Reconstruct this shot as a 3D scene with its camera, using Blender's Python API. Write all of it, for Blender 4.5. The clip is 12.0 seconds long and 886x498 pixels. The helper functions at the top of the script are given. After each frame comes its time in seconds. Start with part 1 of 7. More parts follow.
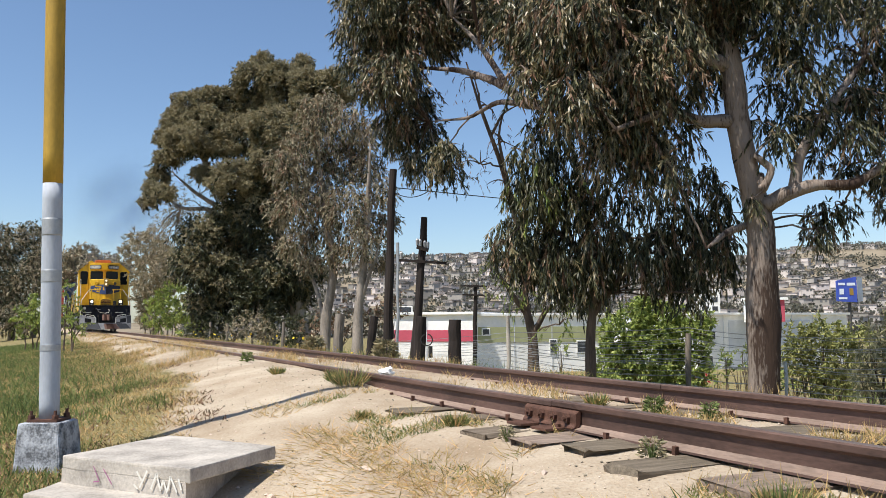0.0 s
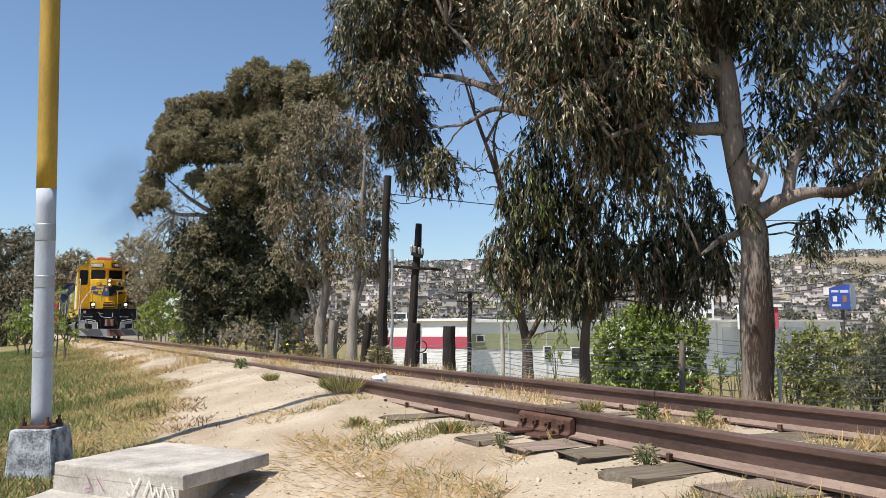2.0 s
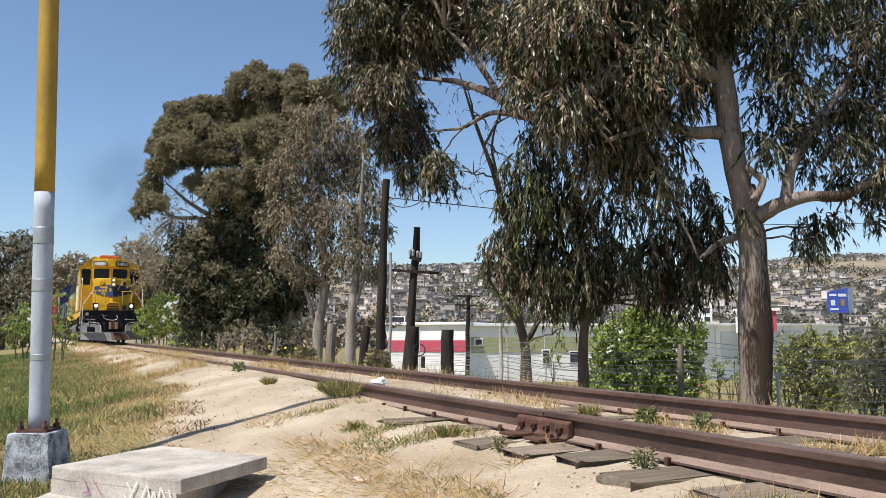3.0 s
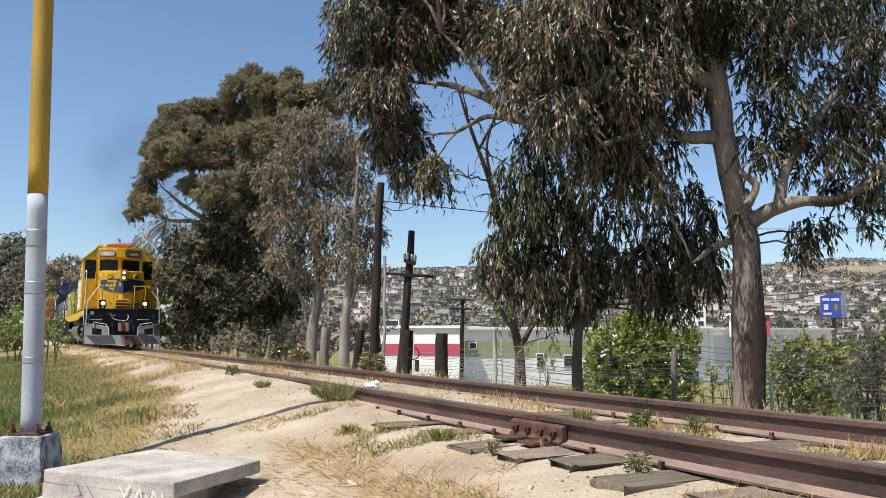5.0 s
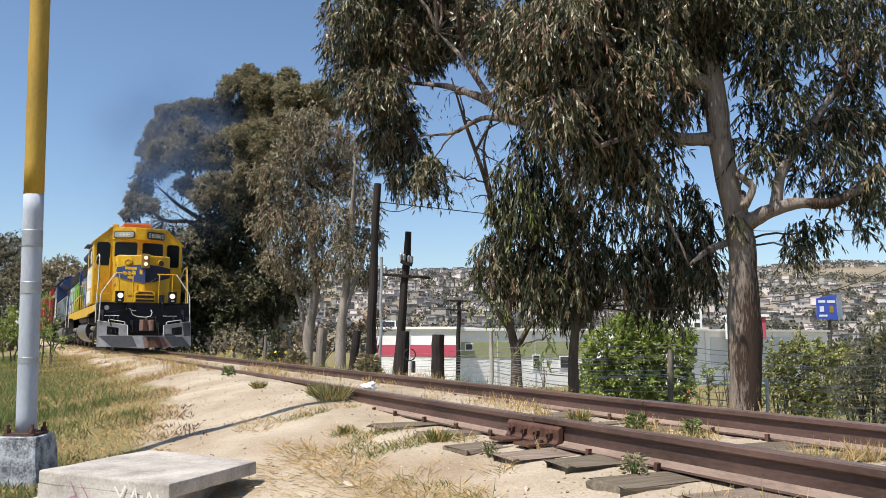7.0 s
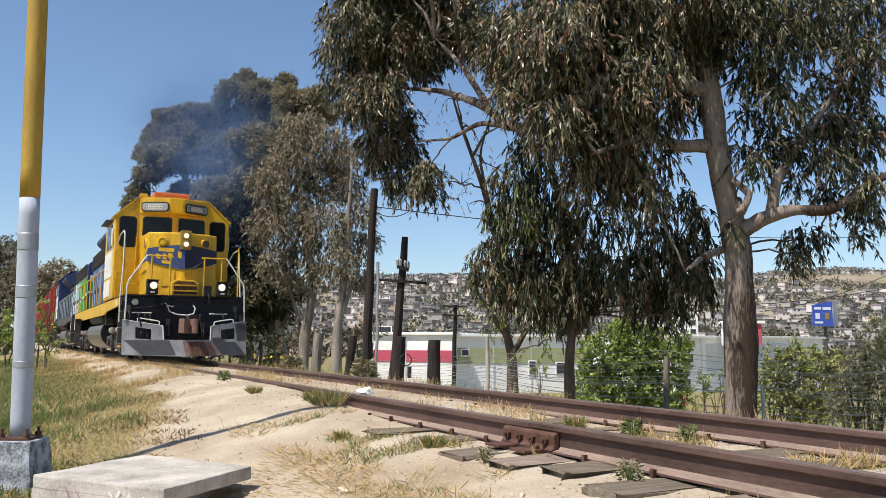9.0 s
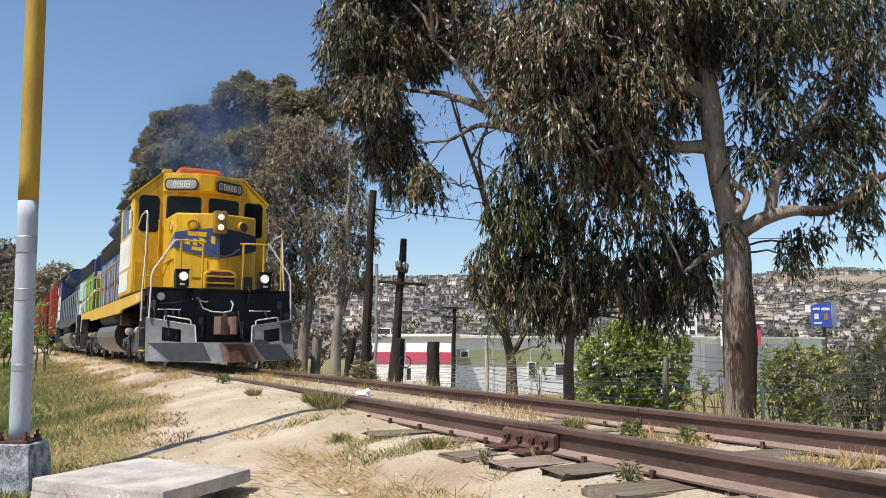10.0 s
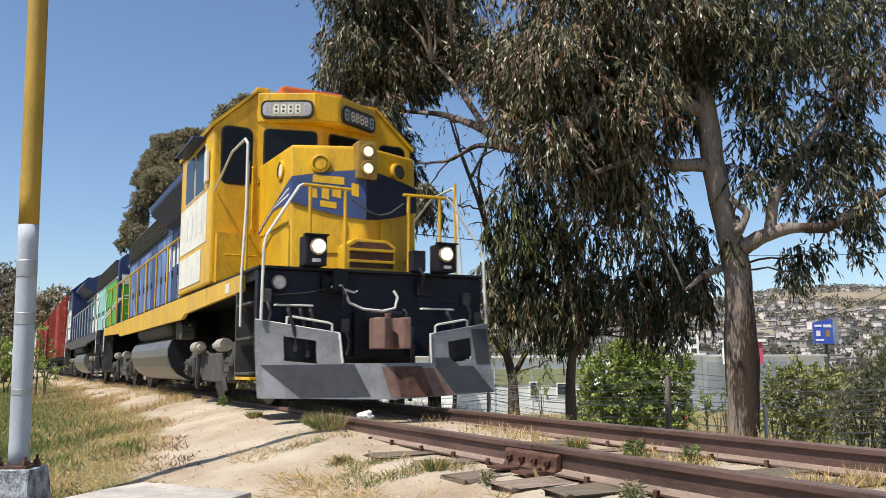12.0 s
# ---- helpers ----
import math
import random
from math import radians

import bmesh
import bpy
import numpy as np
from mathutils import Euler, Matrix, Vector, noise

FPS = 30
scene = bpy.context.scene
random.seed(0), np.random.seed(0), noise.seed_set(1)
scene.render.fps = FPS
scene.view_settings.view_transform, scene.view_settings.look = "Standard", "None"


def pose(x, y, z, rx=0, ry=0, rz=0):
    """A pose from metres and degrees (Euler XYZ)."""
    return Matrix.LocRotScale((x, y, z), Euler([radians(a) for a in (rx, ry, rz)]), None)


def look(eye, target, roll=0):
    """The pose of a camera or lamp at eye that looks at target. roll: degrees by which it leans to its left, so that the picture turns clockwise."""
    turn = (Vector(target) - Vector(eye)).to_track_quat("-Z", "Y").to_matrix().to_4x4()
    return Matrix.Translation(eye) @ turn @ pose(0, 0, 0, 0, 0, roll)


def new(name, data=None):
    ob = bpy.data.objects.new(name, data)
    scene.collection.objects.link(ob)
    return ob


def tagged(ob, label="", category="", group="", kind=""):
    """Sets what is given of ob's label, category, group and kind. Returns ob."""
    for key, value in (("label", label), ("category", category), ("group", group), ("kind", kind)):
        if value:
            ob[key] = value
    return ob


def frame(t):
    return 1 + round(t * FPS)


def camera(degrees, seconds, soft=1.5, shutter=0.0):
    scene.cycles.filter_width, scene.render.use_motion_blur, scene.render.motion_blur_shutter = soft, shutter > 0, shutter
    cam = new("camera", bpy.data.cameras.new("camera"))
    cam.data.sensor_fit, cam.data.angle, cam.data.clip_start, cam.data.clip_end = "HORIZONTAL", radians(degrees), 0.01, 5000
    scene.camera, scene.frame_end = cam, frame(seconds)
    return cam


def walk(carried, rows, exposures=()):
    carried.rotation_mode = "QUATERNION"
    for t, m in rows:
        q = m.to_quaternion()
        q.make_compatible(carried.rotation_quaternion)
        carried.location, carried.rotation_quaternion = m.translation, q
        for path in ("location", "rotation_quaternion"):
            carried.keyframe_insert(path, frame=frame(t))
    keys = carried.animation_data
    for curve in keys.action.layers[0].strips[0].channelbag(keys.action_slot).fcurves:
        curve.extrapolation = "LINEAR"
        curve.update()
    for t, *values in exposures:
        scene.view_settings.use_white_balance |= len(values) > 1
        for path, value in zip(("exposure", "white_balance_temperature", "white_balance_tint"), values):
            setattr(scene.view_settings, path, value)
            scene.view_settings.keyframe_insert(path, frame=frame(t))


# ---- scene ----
# ---------------------------------------------------------------- camera
EYE_Z = 0.53          # height of the eye over the rail heads
CAMERA_TURNS = [      # seconds, Euler angles in degrees
    (0, 95.08, 0.36, 1.05),
    (0.5, 95.15, 0.37, 0.96),
    (1, 95.30, 0.37, 0.85),
    (1.5, 95.40, 0.36, 0.74),
    (2, 95.54, 0.28, 0.65),
    (2.5, 95.65, 0.27, 0.57),
    (3, 95.79, 0.25, 0.53),
    (5, 96.04, 0.13, 0.12),
    (5.5, 96.05, 0.09, 0.06),
    (6, 96.05, 0.09, 0.01),
    (6.5, 96.07, 0.07, -0.06),
    (7, 96.12, 0.01, -0.13),
    (9, 96.50, -0.20, -0.40),
    (9.5, 96.45, -0.04, -0.51),
    (10, 96.62, -0.01, -0.46),
    (10.5, 96.80, -0.04, -0.43),
    (11, 97.02, 0.06, -0.42),
    (11.5, 97.84, 0.35, -0.39),
    (12, 98.05, 0.49, -0.38),
]
cam = camera(57.4, 12.0, soft=0.8, shutter=0.3)
walk(cam, [(t, pose(0, 0, EYE_Z, rx, ry, rz)) for t, rx, ry, rz in CAMERA_TURNS])

# ---------------------------------------------------------------- light
SUN_ELEVATION, SUN_AZIMUTH = radians(59), radians(220)   # azimuth counted from +x to +y
sun_way = Vector((math.cos(SUN_ELEVATION) * math.cos(SUN_AZIMUTH), math.cos(SUN_ELEVATION) * math.sin(SUN_AZIMUTH), math.sin(SUN_ELEVATION)))
world = bpy.data.worlds.new("sky")
scene.world = world
world.use_nodes = True
wn = world.node_tree.nodes
sky = wn.new("ShaderNodeTexSky")
sky.sky_type, sky.sun_disc = "NISHITA", False
sky.sun_elevation = SUN_ELEVATION
sky.sun_rotation = math.atan2(sun_way.x, sun_way.y)
sky.air_density, sky.dust_density, sky.ozone_density = 1.0, 0.6, 4.2
wn["Background"].inputs["Strength"].default_value = 0.12
world.node_tree.links.new(sky.outputs["Color"], wn["Background"].inputs["Color"])
sun_data = bpy.data.lights.new("sun", "SUN")
sun_data.energy, sun_data.angle, sun_data.color = 5.0, radians(0.53), (1.0, 0.95, 0.87)
sun = new("sun", sun_data)
sun.matrix_world = look(sun_way * 50, (0, 0, 0))
scene.view_settings.exposure = 0.30

# ---------------------------------------------------------------- materials
def mat(name, color, rough=0.7, metal=0.0, vary=0.25, scale=6.0, fine=60.0, bump=0.15, dark=None, island=0.0, per_object=0.0,
        spread=0.5, specular=0.4, transmit=0.0, stretch=(1, 1, 1), space="Object", bump_distance=0.01):
    """A procedural surface: base colour broken up by a large and a fine noise, with wear in roughness and relief."""
    m = bpy.data.materials.new(name)
    m.use_nodes = True
    n, l = m.node_tree.nodes, m.node_tree.links
    b = n["Principled BSDF"]
    b.inputs["Metallic"].default_value = metal
    b.inputs["Specular IOR Level"].default_value = specular
    co = n.new("ShaderNodeTexCoord")
    mp = n.new("ShaderNodeMapping")
    mp.inputs["Scale"].default_value = stretch
    l.new(co.outputs[space], mp.inputs["Vector"])
    big = n.new("ShaderNodeTexNoise")
    big.inputs["Scale"].default_value, big.inputs["Detail"].default_value = scale, 6
    big.inputs["Roughness"].default_value = 0.6
    small = n.new("ShaderNodeTexNoise")
    small.inputs["Scale"].default_value, small.inputs["Detail"].default_value = fine, 4
    for t in (big, small):
        l.new(mp.outputs["Vector"], t.inputs["Vector"])
    mix = n.new("ShaderNodeMath")
    mix.operation = "MULTIPLY_ADD"
    l.new(small.outputs["Fac"], mix.inputs[0])
    mix.inputs[1].default_value = 0.45
    l.new(big.outputs["Fac"], mix.inputs[2])
    ramp = n.new("ShaderNodeValToRGB")
    e = ramp.color_ramp.elements
    c = Vector(color)
    lo = Vector(dark) if dark else c * (1 - vary)
    hi = c * (1 + vary * 0.6)
    e[0].position, e[0].color = 0.72 - spread * 0.45, (*lo, 1)
    e[1].position, e[1].color = 0.72 + spread * 0.45, (*[min(v, 0.95) for v in hi], 1)
    l.new(mix.outputs[0], ramp.inputs["Fac"])
    out = ramp.outputs["Color"]
    if island or per_object:
        geo = n.new("ShaderNodeNewGeometry" if island else "ShaderNodeObjectInfo")
        rnd = geo.outputs["Random Per Island" if island else "Random"]
        amount = island or per_object
        mr = n.new("ShaderNodeMapRange")
        mr.inputs["To Min"].default_value, mr.inputs["To Max"].default_value = 1 - amount, 1 + amount
        l.new(rnd, mr.inputs["Value"])
        hsv = n.new("ShaderNodeHueSaturation")
        l.new(mr.outputs["Result"], hsv.inputs["Value"])
        mh = n.new("ShaderNodeMapRange")
        mh.inputs["To Min"].default_value, mh.inputs["To Max"].default_value = 0.5 + 0.05 * amount, 0.5 - 0.05 * amount
        l.new(rnd, mh.inputs["Value"])
        l.new(mh.outputs["Result"], hsv.inputs["Hue"])
        l.new(out, hsv.inputs["Color"])
        out = hsv.outputs["Color"]
    l.new(out, b.inputs["Base Color"])
    rr = n.new("ShaderNodeMapRange")
    rr.inputs["To Min"].default_value, rr.inputs["To Max"].default_value = max(rough - 0.15, 0.02), min(rough + 0.12, 1)
    l.new(mix.outputs[0], rr.inputs["Value"])
    l.new(rr.outputs["Result"], b.inputs["Roughness"])
    if bump:
        bp = n.new("ShaderNodeBump")
        bp.inputs["Strength"].default_value, bp.inputs["Distance"].default_value = bump, bump_distance
        l.new(mix.outputs[0], bp.inputs["Height"])
        l.new(bp.outputs["Normal"], b.inputs["Normal"])
    if transmit:
        tr = n.new("ShaderNodeBsdfTranslucent")
        l.new(out, tr.inputs["Color"])
        ms = n.new("ShaderNodeMixShader")
        ms.inputs["Fac"].default_value = transmit
        l.new(b.outputs["BSDF"], ms.inputs[1])
        l.new(tr.outputs["BSDF"], ms.inputs[2])
        l.new(ms.outputs["Shader"], n["Material Output"].inputs["Surface"])
    return m


def glow(name, color, strength):
    m = bpy.data.materials.new(name)
    m.use_nodes = True
    b = m.node_tree.nodes["Principled BSDF"]
    b.inputs["Base Color"].default_value = (0.35 * color[0], 0.35 * color[1], 0.35 * color[2], 1)
    b.inputs["Emission Color"].default_value = (*color, 1)
    b.inputs["Emission Strength"].default_value = strength
    return m


def ground_mat():
    """Trodden pale earth with grit and pebbles; greener and strawy where the grass grows."""
    m = mat("trodden_earth", (0.46, 0.39, 0.30), 0.95, vary=0.2, scale=1.1, fine=55, bump=0.9, specular=0.12, bump_distance=0.03, dark=(0.30, 0.225, 0.15))
    n, l = m.node_tree.nodes, m.node_tree.links
    b = n["Principled BSDF"]
    earth = b.inputs["Base Color"].links[0].from_socket
    co = n.new("ShaderNodeTexCoord")
    # pebbles and clods
    vor = n.new("ShaderNodeTexVoronoi")
    vor.inputs["Scale"].default_value = 17
    l.new(co.outputs["Object"], vor.inputs["Vector"])
    peb = n.new("ShaderNodeMapRange")
    peb.inputs["From Min"].default_value, peb.inputs["From Max"].default_value = 0.05, 0.22
    peb.inputs["To Min"].default_value, peb.inputs["To Max"].default_value = 0.35, 0.0
    l.new(vor.outputs["Distance"], peb.inputs["Value"])
    m1 = n.new("ShaderNodeMix")
    m1.data_type = "RGBA"
    l.new(peb.outputs["Result"], m1.inputs["Factor"])
    l.new(earth, m1.inputs["A"])
    m1.inputs["B"].default_value = (0.50, 0.45, 0.37, 1)
    # under the grass: darker, strawy soil
    at = n.new("ShaderNodeAttribute")
    at.attribute_name = "verge"
    no = n.new("ShaderNodeTexNoise")
    no.inputs["Scale"].default_value, no.inputs["Detail"].default_value = 4, 6
    l.new(co.outputs["Object"], no.inputs["Vector"])
    su = n.new("ShaderNodeMath")
    su.operation = "MULTIPLY_ADD"
    l.new(no.outputs["Fac"], su.inputs[0])
    su.inputs[1].default_value = 1.1
    l.new(at.outputs["Fac"], su.inputs[2])
    mr = n.new("ShaderNodeMapRange")
    mr.inputs["From Min"].default_value, mr.inputs["From Max"].default_value = 0.85, 1.25
    l.new(su.outputs[0], mr.inputs["Value"])
    so = n.new("ShaderNodeValToRGB")
    so.color_ramp.elements[0].color, so.color_ramp.elements[1].color = (0.13, 0.115, 0.05, 1), (0.31, 0.25, 0.12, 1)
    so.color_ramp.elements[0].position, so.color_ramp.elements[1].position = 0.35, 0.65
    fi = n.new("ShaderNodeTexNoise")
    fi.inputs["Scale"].default_value, fi.inputs["Detail"].default_value = 22, 5
    l.new(co.outputs["Object"], fi.inputs["Vector"])
    l.new(fi.outputs["Fac"], so.inputs["Fac"])
    m2 = n.new("ShaderNodeMix")
    m2.data_type = "RGBA"
    l.new(mr.outputs["Result"], m2.inputs["Factor"])
    l.new(m1.outputs["Result"], m2.inputs["A"])
    l.new(so.outputs["Color"], m2.inputs["B"])
    l.new(m2.outputs["Result"], b.inputs["Base Color"])
    return m


def rusted(m, colour, amount, scale, stretch):
    """Adds rust runs and scuffs to a painted surface."""
    n, l = m.node_tree.nodes, m.node_tree.links
    b = n["Principled BSDF"]
    paint = b.inputs["Base Color"].links[0].from_socket
    co, mp, no, mr, mx = (n.new("ShaderNode" + k) for k in ("TexCoord", "Mapping", "TexNoise", "MapRange", "Mix"))
    mp.inputs["Scale"].default_value = stretch
    l.new(co.outputs["Object"], mp.inputs["Vector"])
    l.new(mp.outputs["Vector"], no.inputs["Vector"])
    no.inputs["Scale"].default_value, no.inputs["Detail"].default_value, no.inputs["Roughness"].default_value = scale, 8, 0.68
    mr.inputs["From Min"].default_value, mr.inputs["From Max"].default_value, mr.inputs["To Max"].default_value = 0.54, 0.72, amount
    l.new(no.outputs["Fac"], mr.inputs["Value"])
    mx.data_type = "RGBA"
    l.new(mr.outputs["Result"], mx.inputs["Factor"])
    l.new(paint, mx.inputs["A"])
    mx.inputs["B"].default_value = (*colour, 1)
    l.new(mx.outputs["Result"], b.inputs["Base Color"])
    return m


